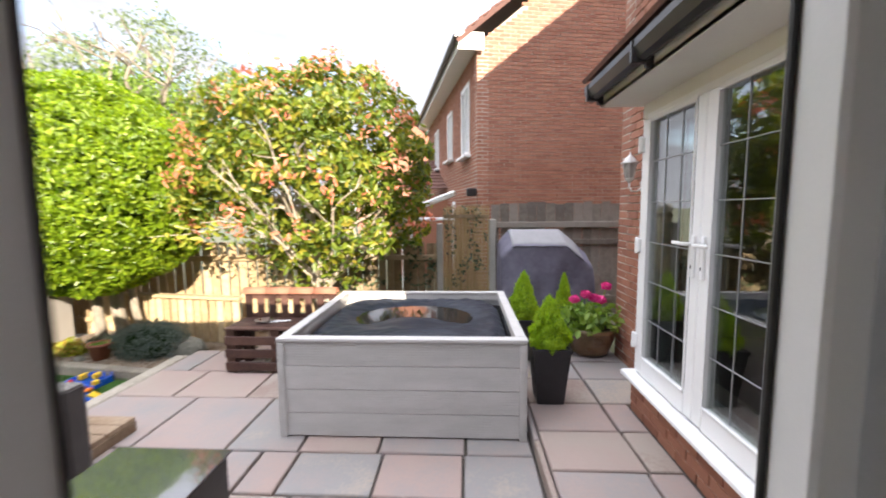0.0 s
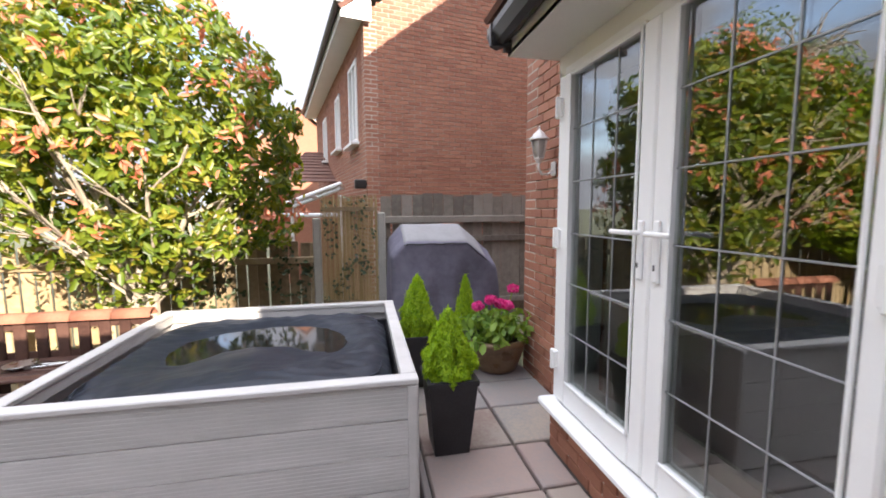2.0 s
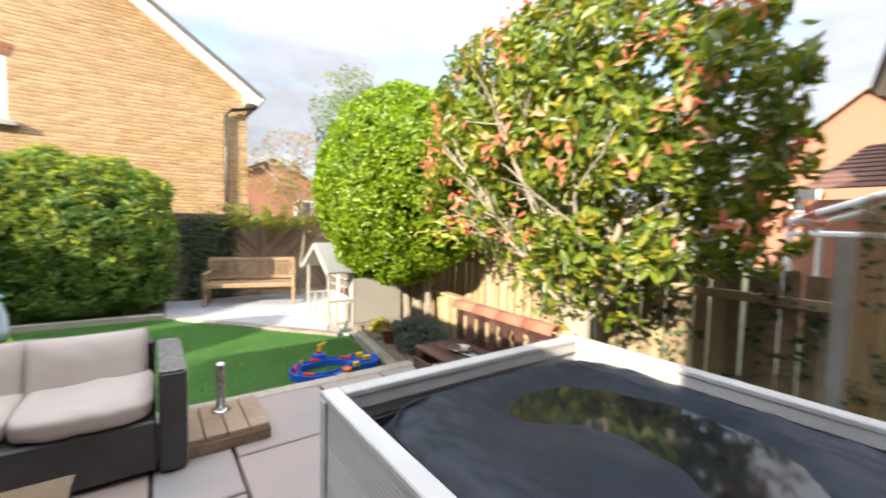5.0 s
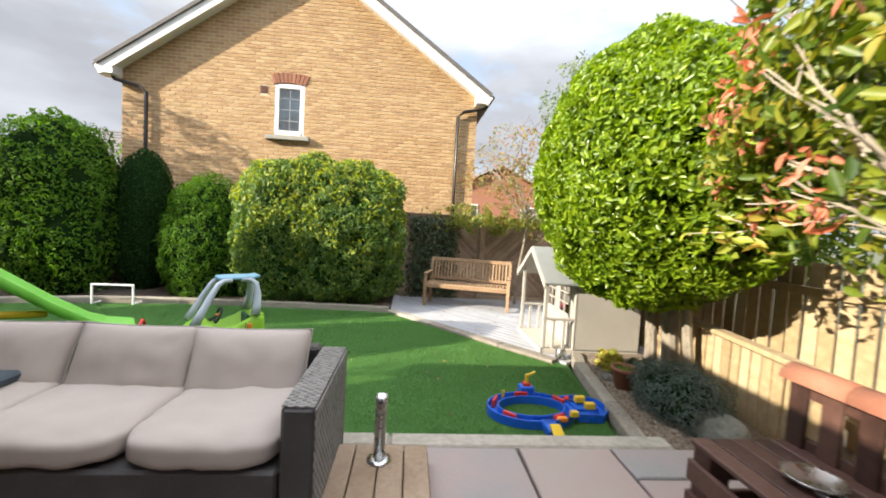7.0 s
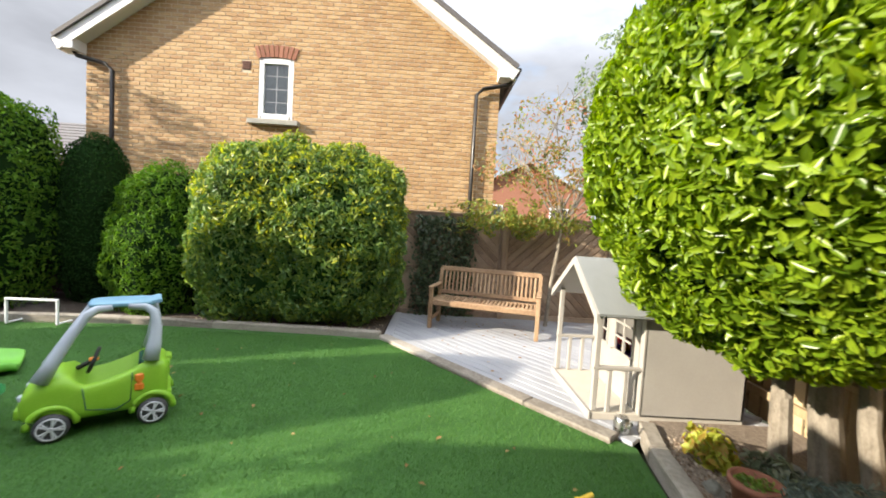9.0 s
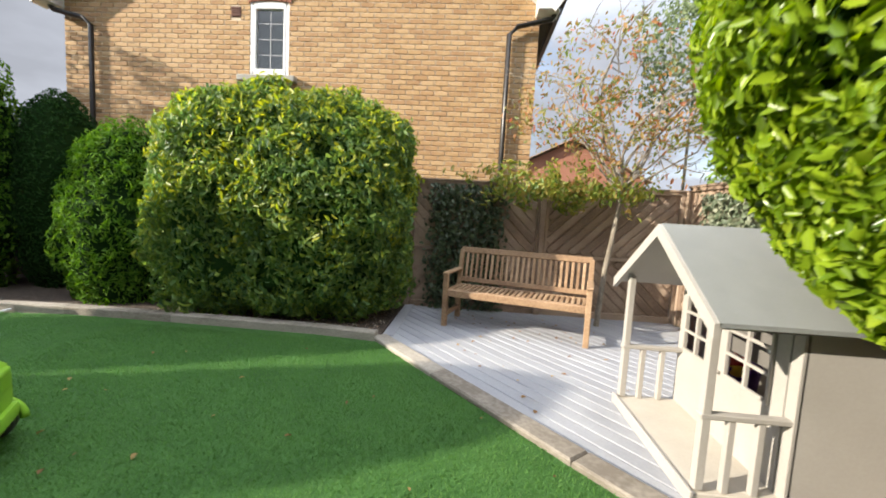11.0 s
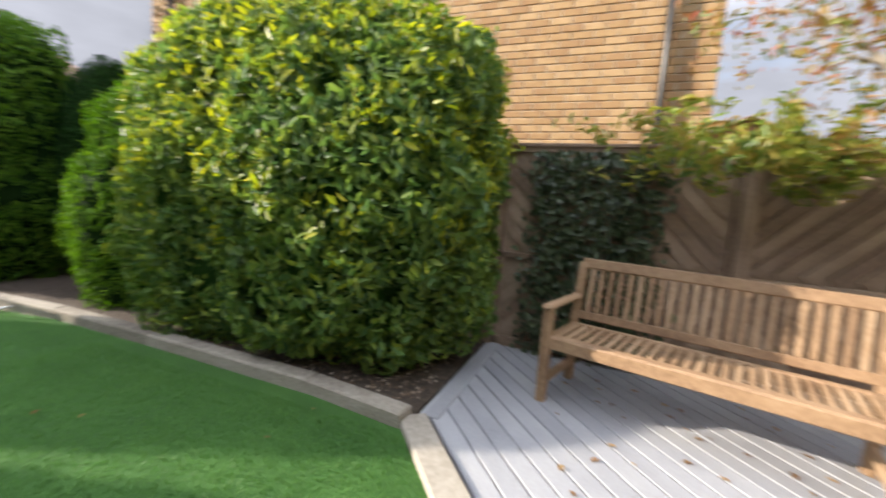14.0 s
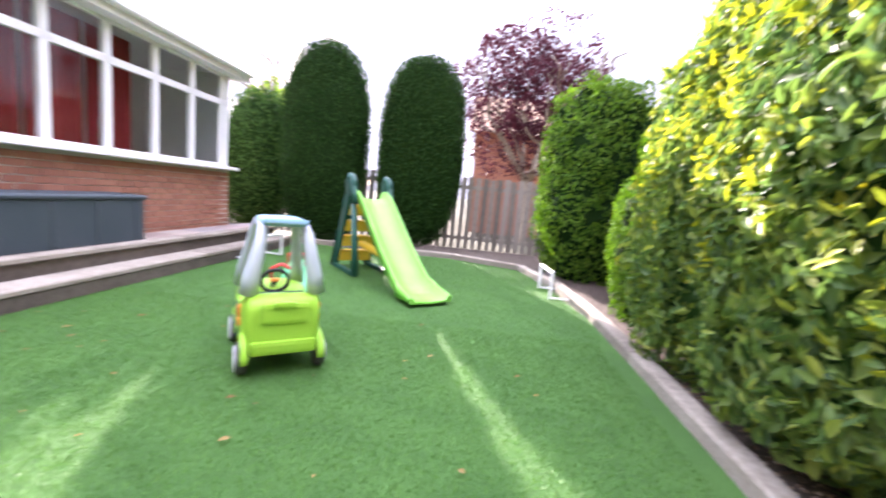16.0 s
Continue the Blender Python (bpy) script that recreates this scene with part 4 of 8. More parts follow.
def door_leaf(y0, y1, g0, g1, hinge_y):
    leaf = part("leaf", boxes([((2.265, (y1 + g1) / 2, 1.30), (0.07, y1 - g1, 1.83)), ((2.265, (g0 + y0) / 2, 1.30), (0.07, g0 - y0, 1.83)),
                               ((2.265, (g0 + g1) / 2, 0.445), (0.07, g1 - g0, 0.135)), ((2.265, (g0 + g1) / 2, 2.215), (0.07, g1 - g0, 0.03))], 0.008), UPVC, doors)
    gl = part("pane", box((2.262, (g0 + g1) / 2, 1.36), (0.012, g1 - g0 + 0.02, 1.70), 0), GLASS, leaf, "leaded double glazing")
    gl.visible_shadow = False
    bars = bmesh.new()
    for i in (1, 2):
        add_box(bars, (2.253, g0 + (g1 - g0) * i / 3, 1.36), (0.005, 0.006, 1.68), 0.001)
    for i in range(1, 6):
        add_box(bars, (2.252, (g0 + g1) / 2, 0.52 + 1.68 * i / 6), (0.005, g1 - g0, 0.006), 0.001)
    part("lead_strip", bars, LEAD, leaf)
    part("bead", boxes([((2.228, g0 + 0.006, 1.36), (0.012, 0.012, 1.70)), ((2.228, g1 - 0.006, 1.36), (0.012, 0.012, 1.70)),
                        ((2.228, (g0 + g1) / 2, 0.518), (0.012, g1 - g0, 0.012)), ((2.228, (g0 + g1) / 2, 2.195), (0.012, g1 - g0, 0.012))], 0.003), UPVC, leaf)
    for z in (0.62, 1.33, 2.05):
        part("hinge", boxes([((2.222, hinge_y, z), (0.03, 0.05, 0.10)), ((2.21, hinge_y, z), (0.025, 0.025, 0.12))], 0.006), UPVC, leaf)
    return leaf


lf1 = door_leaf(2.15, 2.905, 2.235, 2.80, 2.90)
lf2 = door_leaf(1.40, 2.145, 1.46, 2.055, 1.40)
for lf, y, s in ((lf1, 2.195, 1), (lf2, 2.10, -1)):
    hb = boxes([((2.222, y, 1.33), (0.018, 0.032, 0.24)), ((2.19, y, 1.40), (0.06, 0.02, 0.02))], 0.006)
    add_box(hb, (2.168, y + s * 0.06, 1.40), (0.018, 0.13, 0.02), 0.006)
    part("door_handle", hb, UPVC, lf, "white lever handle")
    part("keyhole", box((2.211, y, 1.27), (0.004, 0.009, 0.022), 0.002), RUBBER, lf)

# white window above the dwarf wall of the bay
bw = empty("window_bay", label="white framed bay window on a brick base", category="window", kind="structure")
part("window_frame", boxes([((2.32, 1.20, 1.6), (0.07, 0.08, 1.25)), ((2.32, 0.45, 1.6), (0.07, 0.08, 1.25)), ((2.32, 0.82, 1.01), (0.07, 0.67, 0.07)), ((2.32, 0.82, 2.2), (0.07, 0.67, 0.06))], 0.008), UPVC, bw)
gl = part("pane", box((2.325, 0.82, 1.6), (0.012, 0.68, 1.15), 0), GLASS, bw)
gl.visible_shadow = False
cb = empty("cable_trunking", label="white plastic trunking and junction boxes on the post", category="trunking")
part("duct", boxes([((2.248, 1.345, 1.45), (0.026, 0.026, 1.75))], 0.004), UPVC, cb)
part("junction_box", box((2.240, 1.345, 1.32), (0.040, 0.065, 0.05), 0.006), UPVC, cb)
part("junction_box", box((2.240, 1.345, 2.02), (0.040, 0.06, 0.05), 0.006), UPVC, cb)

# ---- conservatory, with the open door that the walk begins in ----
con = empty("conservatory_wall", label="red brick dwarf wall under white framed windows", category="wall", kind="structure")
brick_wall("front", (CON_X, CON_Y1, 0.0), (0, -1), (-0.05, 0.88), CON_Y1 - CON_Y0, RED_BRICK, RED_BRICK_P, MORTAR, near=(1.0, 3.8, 0.0, 0.9), parent=con, seed=7)
brick_wall("end", (CON_X, CON_Y0, 0.0), (1, 0), (-0.05, 0.88), 4.1, RED_BRICK, RED_BRICK_P, MORTAR, parent=con, seed=8)
brick_wall("side", (0.35, CON_Y1 - 0.02, 0.0), (-1, 0), (-0.05, 0.88), 1.94, RED_BRICK, RED_BRICK_P, MORTAR, parent=con, seed=9, near=(0, 0, 0, 0))
brick_wall("side_b", (2.2, CON_Y1 - 0.02, 0.0), (-1, 0), (-0.05, 0.88), 0.72, RED_BRICK, RED_BRICK_P, MORTAR, parent=con, seed=10)
part("sill", boxes([((CON_X - 0.03, (CON_Y0 + CON_Y1) / 2, 0.905), (0.24, CON_Y1 - CON_Y0 + 0.1, 0.05)), ((-0.65, CON_Y1 + 0.02, 0.905), (1.94, 0.22, 0.05)),
                    ((1.84, CON_Y1 + 0.02, 0.905), (0.72, 0.22, 0.05))], 0.008), UPVC, con, "white window sill")
cw = empty("window_conservatory", label="long row of white framed conservatory windows with top lights", category="window", kind="structure")
ys = [-3.38, -2.72, -2.06, -1.39, -0.73, -0.07]
fr = []
for y in ys:
    fr.append(((CON_X + 0.06, y, 1.66), (0.08, 0.085, 1.46)))
fr.append(((CON_X + 0.06, -3.50, 1.66), (0.08, 0.09, 1.46)))
fr.append(((CON_X + 0.06, 0.14, 1.52), (0.08, 0.14, 1.18)))
for z, h in ((0.955, 0.05), (1.93, 0.085)):
    fr.append(((CON_X + 0.055, (CON_Y0 + CON_Y1) / 2, z), (0.07, CON_Y1 - CON_Y0 - 0.06, h)))
fr.append(((CON_X + 0.055, (CON_Y0 - 0.2) / 2, 2.36), (0.07, -CON_Y0 - 0.26, 0.09)))
for f in fr:
    part("window_frame", boxes([f], 0.006), UPVC, cw)
ends = [-3.46] + ys + [0.08]
for a, b in zip(ends, ends[1:]):
    if b - a > 0.15:
        for z, h in ((1.43, 0.92), (2.14, 0.36)):
            g = part("pane", box((CON_X + 0.06, (a + b) / 2, z), (0.012, b - a - 0.03, h), 0), GLASS_CLEAR, cw)
            g.visible_shadow = False
part("side_frame", boxes([((x, CON_Y1 - 0.06, 1.51), (0.08, 0.08, 1.16)) for x in (-1.2, -0.6, -0.05, 0.28, 1.52, 2.15)] +
                         [((-0.65, CON_Y1 - 0.06, z), (1.94, 0.07, 0.07)) for z in (0.955, 1.78, 2.08)] +
                         [((1.84, CON_Y1 - 0.06, z), (0.72, 0.07, 0.07)) for z in (0.955, 1.78, 2.08)] + [((0.9, CON_Y1 - 0.06, 2.08), (1.3, 0.07, 0.07))], 0.006), UPVC, cw)
for x, w in ((-0.9, 0.56), (-0.33, 0.52), (0.12, 0.3), (1.84, 0.6)):
    g = part("pane", box((x, CON_Y1 - 0.06, 1.52), (w, 0.012, 1.1), 0), GLASS_CLEAR, cw)
    g.visible_shadow = False
part("end_frame", boxes([((x, CON_Y0 + 0.06, 1.66), (0.08, 0.08, 1.46)) for x in (-0.9, -0.2, 0.5, 1.2, 1.9)] + [((0.4, CON_Y0 + 0.06, 2.36), (4.0, 0.07, 0.09))], 0.006), UPVC, cw)
# unseen panel, added to stop sun crossing the conservatory onto the terrace
part("end_panel", box((0.4, CON_Y0 + 0.06, 1.65), (3.9, 0.03, 1.46), 0.002), UPVC, cw)
NORTH = 2.14
croof = empty("conservatory_roof", label="tiled conservatory roof with white fascia and black gutter", category="roof", kind="structure")
roof_plane("slope", (CON_X - 0.20, -0.15, 2.44), (CON_X - 0.20, CON_Y0 - 0.28, 2.44), (WALL_X, CON_Y0 - 0.28, 3.05), (WALL_X, -2.2, 3.05), ROOF_BROWN, croof)
roof_plane("hip", (WALL_X, CON_Y1 + 0.03, NORTH), (CON_X - 0.20, CON_Y1 + 0.03, NORTH), (CON_X - 0.20, -0.15, 2.40), (WALL_X, -2.2, 3.02), ROOF_BROWN, croof)
part("fascia", boxes([((CON_X - 0.15, (CON_Y0 - 0.4) / 2, 2.42), (0.03, -CON_Y0 + 0.1, 0.14)), ((CON_X - 0.02, (CON_Y0 - 0.4) / 2, 2.36), (0.28, -CON_Y0 + 0.1, 0.02))], 0.003), UPVC, croof)
part("gutter", box((CON_X - 0.21, (CON_Y0 - 0.4) / 2, 2.46), (0.10, -CON_Y0 + 0.15, 0.07), 0.02), UPVC, croof)
bm = bmesh.new()
for y in (CON_Y0 - 0.02,):
    vs = [bm.verts.new(p) for p in ((CON_X - 0.2, y, 2.35), (WALL_X, y, 2.35), (WALL_X, y, 3.02), (CON_X - 0.2, y, 2.42))]
    bm.faces.new(vs)
part("roof_cheek", bm, UPVC, croof)
# this floor is never in view; its pale colour brightens the door jambs
tagged(part("floor_conservatory", box((0.46, -1.65, 0.05), (4.0, 3.7, 0.1), 0), PALE_FLOOR), "conservatory floor, out of view, kept pale to bounce light", "floor", "", "structure")
tagged(part("ceiling", box((0.46, -1.95, 2.40), (4.0, 3.0, 0.03), 0), UPVC), "plain white conservatory ceiling", "ceiling", "", "structure")
blind = empty("red_blind", label="dark red curtains hanging inside the conservatory", category="curtain")
for y in (-0.42, -1.05, -1.68):
    bm = bmesh.new()
    n = 26
    row0 = [bm.verts.new((CON_X + 0.30 + 0.025 * math.sin(i * 1.9), y - 0.3 + 0.6 * i / n, 0.95)) for i in range(n + 1)]
    row1 = [bm.verts.new((CON_X + 0.30 + 0.02 * math.sin(i * 1.9 + 0.3), y - 0.3 + 0.6 * i / n, 2.3)) for i in range(n + 1)]
    for i in range(n):
        bm.faces.new((row0[i], row0[i + 1], row1[i + 1], row1[i]))
    part("curtain", bm, RED_CURTAIN, blind)
# the open doorway at the start
dj = empty("door_conservatory", label="grey left jamb, right jamb whitened as if lit, black seal and latch, standing open", category="door", kind="structure")
part("jamb", boxes([((0.338, CON_Y1 - 0.03, 1.08), (0.10, 0.10, 2.1))], 0.006), GREY_UPVC, dj)
# white on this jamb stands for the light that it faces
part("jamb", boxes([((1.42, CON_Y1 - 0.05, 1.08), (0.10, 0.12, 2.1)), ((1.33, CON_Y1 - 0.02, 1.08), (0.05, 0.07, 2.1))], 0.006), UPVC, dj)
part("white_trim", boxes([((1.375, CON_Y1 - 0.115, 1.08), (0.06, 0.03, 2.1))], 0.006), UPVC, dj)
part("seal", boxes([((1.302, CON_Y1 + 0.012, 1.08), (0.008, 0.012, 2.1))], 0.003), RUBBER, dj)
part("seal", boxes([((0.390, CON_Y1 + 0.012, 1.08), (0.008, 0.012, 2.1))], 0.003), RUBBER, dj)
part("latch", boxes([((1.40, CON_Y1 - 0.135, 1.70), (0.02, 0.014, 0.09)), ((1.395, CON_Y1 - 0.145, 1.71), (0.018, 0.014, 0.035))], 0.003), CHROME, dj, "steel lock keep")
part("threshold", box((0.9, CON_Y1 - 0.06, 0.06), (1.0, 0.16, 0.12), 0.01), UPVC, dj)

# ---- neighbours' houses ----
GX = -9.65


def gable_top(u):
    """Height of the buff gable: 8 m wide, eaves 4.4, ridge 7.2."""
    return 4.40 + 0.70 * min(u, 8.0 - u)


nb = brick_wall("neighbour_gable_wall", (GX, -4.1, 0.0), (0, 1), (LAWN - 0.1, 8.0), 8.0, BUFF_BRICK, BUFF_BRICK_P, MORTAR_PALE,
                holes=((3.30, 3.97, 3.12, 4.28), (2.98, 3.14, 4.03, 4.20)), top=gable_top, near=(5.6, 8.0, 1.35, 3.2), label="buff brick gable wall of the neighbouring house", seed=11, j=0.014)
nh = empty("neighbour_house", label="buff brick house with grey tiled roof and white bargeboards", category="house", kind="structure")
part("side_wall", boxes([((GX - 4, -4.0, 2.0), (7.8, 0.2, 4.6)), ((GX - 4, 3.8, 2.0), (7.8, 0.2, 4.6)), ((GX - 8, 0, 2.0), (0.2, 8, 4.6))], 0), BUFF_BRICK, nh)
RY, RZ, EZ, YN, YS = -0.13, 7.30, 4.30, 4.15, -4.41      # ridge, eaves and where they end
roof_plane("roof", (GX + 0.34, YN, EZ), (GX - 8.3, YN, EZ), (GX - 8.3, RY, RZ), (GX + 0.34, RY, RZ), ROOF_TILE, nh)
roof_plane("roof", (GX - 8.3, YS, EZ), (GX + 0.34, YS, EZ), (GX + 0.34, RY, RZ), (GX - 8.3, RY, RZ), ROOF_TILE, nh)
for ye, sg in ((YN, -1), (YS, 1)):
    ln, slope = math.hypot(RZ - EZ, ye - RY), math.degrees(math.atan2(RZ - EZ, abs(ye - RY)))
    ym, zm = (ye + RY) / 2, (EZ + RZ) / 2
    part("bargeboard", box((GX + 0.30, ym, zm - 0.14), (0.03, ln, 0.22), 0.004, (sg * slope, 0, 0)), UPVC, nh)
    part("verge_soffit", box((GX + 0.145, ym, zm - 0.21), (0.275, ln, 0.02), 0.003, (sg * slope, 0, 0)), UPVC, nh)
    part("verge_tiles", box((GX + 0.335, ym, zm + 0.015), (0.05, ln + 0.06, 0.09), 0.01, (sg * slope, 0, 0)), ROOF_TILE, nh, "grey tile edge")
part("eaves_box", boxes([((GX + 0.1, 3.98, 4.20), (0.42, 0.30, 0.20))], 0.01), UPVC, nh)
part("eaves_box", boxes([((GX + 0.1, -4.24, 4.20), (0.42, 0.30, 0.20))], 0.01), UPVC, nh)
for y in (3.44, -3.55):
    s = 1 if y > 0 else -1
    part("downpipe", sweep([(GX + 0.07, y, LAWN), (GX + 0.07, y, 3.82), (GX + 0.10, y + s * 0.12, 3.93), (GX + 0.12, y + s * 0.62, 4.04), (GX + 0.12, y + s * 0.74, 4.20)], 0.04, 10), BLACK_PL, nh, "black downpipe")
part("gutter", boxes([((GX - 4, YN + 0.05, 4.27), (8.6, 0.1, 0.08)), ((GX - 4, YS - 0.05, 4.27), (8.6, 0.1, 0.08))], 0.02), BLACK_PL, nh)
nw = empty("window_gable", label="small white framed window with leaded panes and stone sill", category="window", kind="structure")
part("window_frame", boxes([((GX - 0.04, -0.765, 3.70), (0.07, 0.07, 1.16)), ((GX - 0.04, -0.165, 3.70), (0.07, 0.07, 1.16)), ((GX - 0.04, -0.465, 3.155), (0.07, 0.6, 0.07)), ((GX - 0.04, -0.465, 4.245), (0.07, 0.6, 0.07)),
                            ((GX - 0.03, -0.72, 3.70), (0.06, 0.04, 1.02)), ((GX - 0.03, -0.21, 3.70), (0.06, 0.04, 1.02)), ((GX - 0.03, -0.465, 3.20), (0.06, 0.5, 0.04)), ((GX - 0.03, -0.465, 4.19), (0.06, 0.5, 0.04))], 0.006), UPVC, nw)
g = part("pane", box((GX - 0.05, -0.465, 3.70), (0.012, 0.5, 1.0), 0), GLASS, nw)
# added sheet, coloured like the sky that the pane would mirror
part("blind", box((GX - 0.16, -0.465, 3.70), (0.02, 0.66, 1.15), 0), SKY_BACKING, nw)
lb = boxes([((GX - 0.042, -0.465, 3.70), (0.006, 0.012, 1.0))], 0.001)
for z in (3.45, 3.70, 3.95):
    add_box(lb, (GX - 0.042, -0.465, z), (0.006, 0.5, 0.012), 0.001)
part("lead_strip", lb, LEAD, nw)
part("window_sill", box((GX + 0.05, -0.465, 3.04), (0.16, 0.98, 0.10), 0.012), CONCRETE, nw, "grey stone sill")
for i in range(9):
    u = (i - 4) / 4
    rot = Matrix.Rotation(-u * 0.33, 4, 'X')
    piece("arch_brick", (0.07, 0.23, 0.03), Matrix.Translation((GX - 0.012, -0.465 + u * 0.36, 4.41 - 0.035 * u * u)) @ rot @ Matrix.Rotation(radians(90), 4, 'Y') @ Matrix.Rotation(radians(90), 4, 'Z'), RED_BRICK_P, nw, 0.003)
part("air_brick", boxes([((GX - 0.02, -1.04, 4.115), (0.06, 0.16, 0.16))] + [((GX + 0.012, -1.04, 4.06 + i * 0.035), (0.01, 0.13, 0.012)) for i in range(4)], 0.002), ROOF_BROWN, nw)

# red brick house beyond the fence
HY = 8.0
HX = 1.22


def gable2(u):
    return 4.75 + 0.82 * min(u, 9.0 - u)


TURN_H = radians(11.5)
HU, HV = (math.cos(TURN_H), math.sin(TURN_H)), (-math.sin(TURN_H), math.cos(TURN_H))
TURNED = Matrix.Translation((HX, HY, 0)) @ Matrix.Rotation(TURN_H, 4, "Z") @ Matrix.Translation((-HX, -HY, 0))
brick_wall("far_gable_wall", (HX, HY, 0.0), HU, (LAWN, 8.4), 9.0, RED_BRICK, RED_BRICK_P, MORTAR, top=gable2, near=(0.0, 2.6, 1.6, 2.5), label="red brick gable wall of the house next door", seed=12)
brick_wall("far_front_wall", (HX + 8 * HV[0], HY + 8 * HV[1], 0.0), (-HV[0], -HV[1]), (LAWN, 4.75), 8.0, RED_BRICK, RED_BRICK_P, MORTAR, seed=13, label="red brick front wall of the house next door",
           holes=((6.55, 7.35, 2.75, 4.25), (4.6, 5.3, 2.9, 4.15), (2.0, 2.8, 2.9, 4.15)))
fh = empty("house_next_door", TURNED, label="red brick house with dark gutter and white eaves", category="house", kind="structure")
part("side_wall", boxes([((HX + 8.9, HY + 4, 2.2), (0.2, 8, 5))], 0), RED_BRICK, fh)
roof_plane("roof", (HX - 0.42, HY + 8.3, 4.78), (HX - 0.42, HY - 0.12, 4.78), (HX + 4.5, HY - 0.12, 8.75), (HX + 4.5, HY + 8.3, 8.75), ROOF_BROWN, fh)
roof_plane("roof", (HX + 9.4, HY - 0.12, 4.78), (HX + 9.4, HY + 8.3, 4.78), (HX + 4.5, HY + 8.3, 8.75), (HX + 4.5, HY - 0.12, 8.75), ROOF_BROWN, fh)
part("eaves_soffit", boxes([((HX - 0.18, HY + 4.0, 4.68), (0.36, 8.3, 0.03)), ((HX - 0.36, HY + 4.0, 4.76), (0.03, 8.3, 0.2)), ((HX - 0.14, HY - 0.10, 4.76), (0.5, 0.05, 0.32))], 0.004), UPVC, fh)
part("gutter", box((HX - 0.44, HY + 4.0, 4.82), (0.11, 8.35, 0.09), 0.03), BLACK_PL, fh, "black gutter")
sl2 = math.degrees(math.atan2(3.97, 4.92))
part("verge", boxes([((HX + 2.05, HY - 0.13, 6.72), (math.hypot(3.97, 4.92), 0.05, 0.08), (0, -sl2, 0))], 0.004), ROOF_BROWN, fh)
for u0, u1, z0, z1 in ((6.55, 7.35, 2.75, 4.25), (4.6, 5.3, 2.9, 4.15), (2.0, 2.8, 2.9, 4.15)):
    yc, w = HY + 8 - (u0 + u1) / 2, u1 - u0
    win = empty("window_next_door", TURNED, label="white framed upstairs window", category="window", kind="structure")
    part("window_frame", boxes([((HX + 0.01, yc - w / 2 + 0.04, (z0 + z1) / 2), (0.08, 0.08, z1 - z0)), ((HX + 0.01, yc + w / 2 - 0.04, (z0 + z1) / 2), (0.08, 0.08, z1 - z0)),
                                ((HX + 0.01, yc, z0 + 0.04), (0.08, w, 0.08)), ((HX + 0.01, yc, z1 - 0.04), (0.08, w, 0.08)), ((HX + 0.01, yc, (z0 + z1) / 2), (0.07, 0.06, z1 - z0))], 0.006), UPVC, win)
    part("window_sill", box((HX - 0.05, yc, z0 - 0.03), (0.2, w + 0.16, 0.06), 0.01), UPVC, win)
    part("pane", box((HX + 0.03, yc, (z0 + z1) / 2), (0.012, w, z1 - z0), 0), GLASS, win)
    # dark sheet added in place of the unlit room
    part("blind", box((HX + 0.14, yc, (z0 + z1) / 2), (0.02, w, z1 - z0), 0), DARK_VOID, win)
fl = empty("security_light", TURNED, label="small black floodlight on the brick corner", category="lamp")
part("housing", box((HX - 0.12, HY - 0.02, 1.93), (0.2, 0.1, 0.16), 0.02), BLACK_PL, fl)
part("bracket", box((HX - 0.02, HY + 0.06, 1.93), (0.1, 0.12, 0.05), 0.006), BLACK_PL, fl)


def far_house(x, y, w, d, eave, ridge, wall_m, roof_m, yaw, label):
    h = empty("far_house", pose(x, y, LAWN, 0, 0, yaw), label, "house", kind="structure")
    bm = boxes([((0, 0, eave / 2), (w, d, eave))], 0)
    vs = []
    for s in (-1, 1):
        vs = [bm.verts.new(p) for p in ((-w / 2, s * d / 2, eave), (w / 2, s * d / 2, eave), (0, s * d / 2, ridge))]
        bm.faces.new(vs)
    part("wall", bm, wall_m, h)
    e = 0.3
    r1 = roof_plane("roof", (-w / 2 - e, d / 2 + e, eave - 0.1), (-w / 2 - e, -d / 2 - e, eave - 0.1), (0, -d / 2 - e, ridge + 0.1), (0, d / 2 + e, ridge + 0.1), roof_m, h)
    r2 = roof_plane("roof", (w / 2 + e, -d / 2 - e, eave - 0.1), (w / 2 + e, d / 2 + e, eave - 0.1), (0, d / 2 + e, ridge + 0.1), (0, -d / 2 - e, ridge + 0.1), roof_m, h)
    for s in (-1, 1):
        for xx in (-w / 4, w / 4):
            wn = part("window", boxes([((xx, s * (d / 2 + 0.02), eave * 0.7), (1.0, 0.06, 1.1))], 0.01), UPVC, h)
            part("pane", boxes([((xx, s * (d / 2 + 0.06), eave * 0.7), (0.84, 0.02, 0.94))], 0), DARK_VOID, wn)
    return h


far_house(-2.4, 30, 7, 8, 4.6, 7.6, RED_BRICK, ROOF_SAND, 0, "distant red brick house with sandy tiled roof")
far_house(-26, 7.5, 7, 6, 3.3, 5.0, RED_BRICK, ROOF_SAND, 90, "distant brick house beyond the corner tree")
far_house(-9.5, -16, 10, 8, 3.4, 5.6, RED_BRICK, ROOF_SAND, 90, "distant red brick house behind the plum tree")
far_house(-18, -9, 6, 6, 3.0, 4.6, BUFF_BRICK, ROOF_TILE, 0, "distant buff brick house with grey roof")
low = empty("neighbour_lean_to", label="low brown tiled roof beyond the fence", category="roof", kind="structure")
roof_plane("roof", (-1.0, 11.5, 2.15), (1.15, 11.5, 2.15), (1.15, 14.5, 3.3), (-0.6, 14.5, 3.3), ROOF_BROWN, low)
part("wall", box((0.1, 12.9, 0.8), (2.1, 2.6, 2.4), 0), RED_BRICK, low)
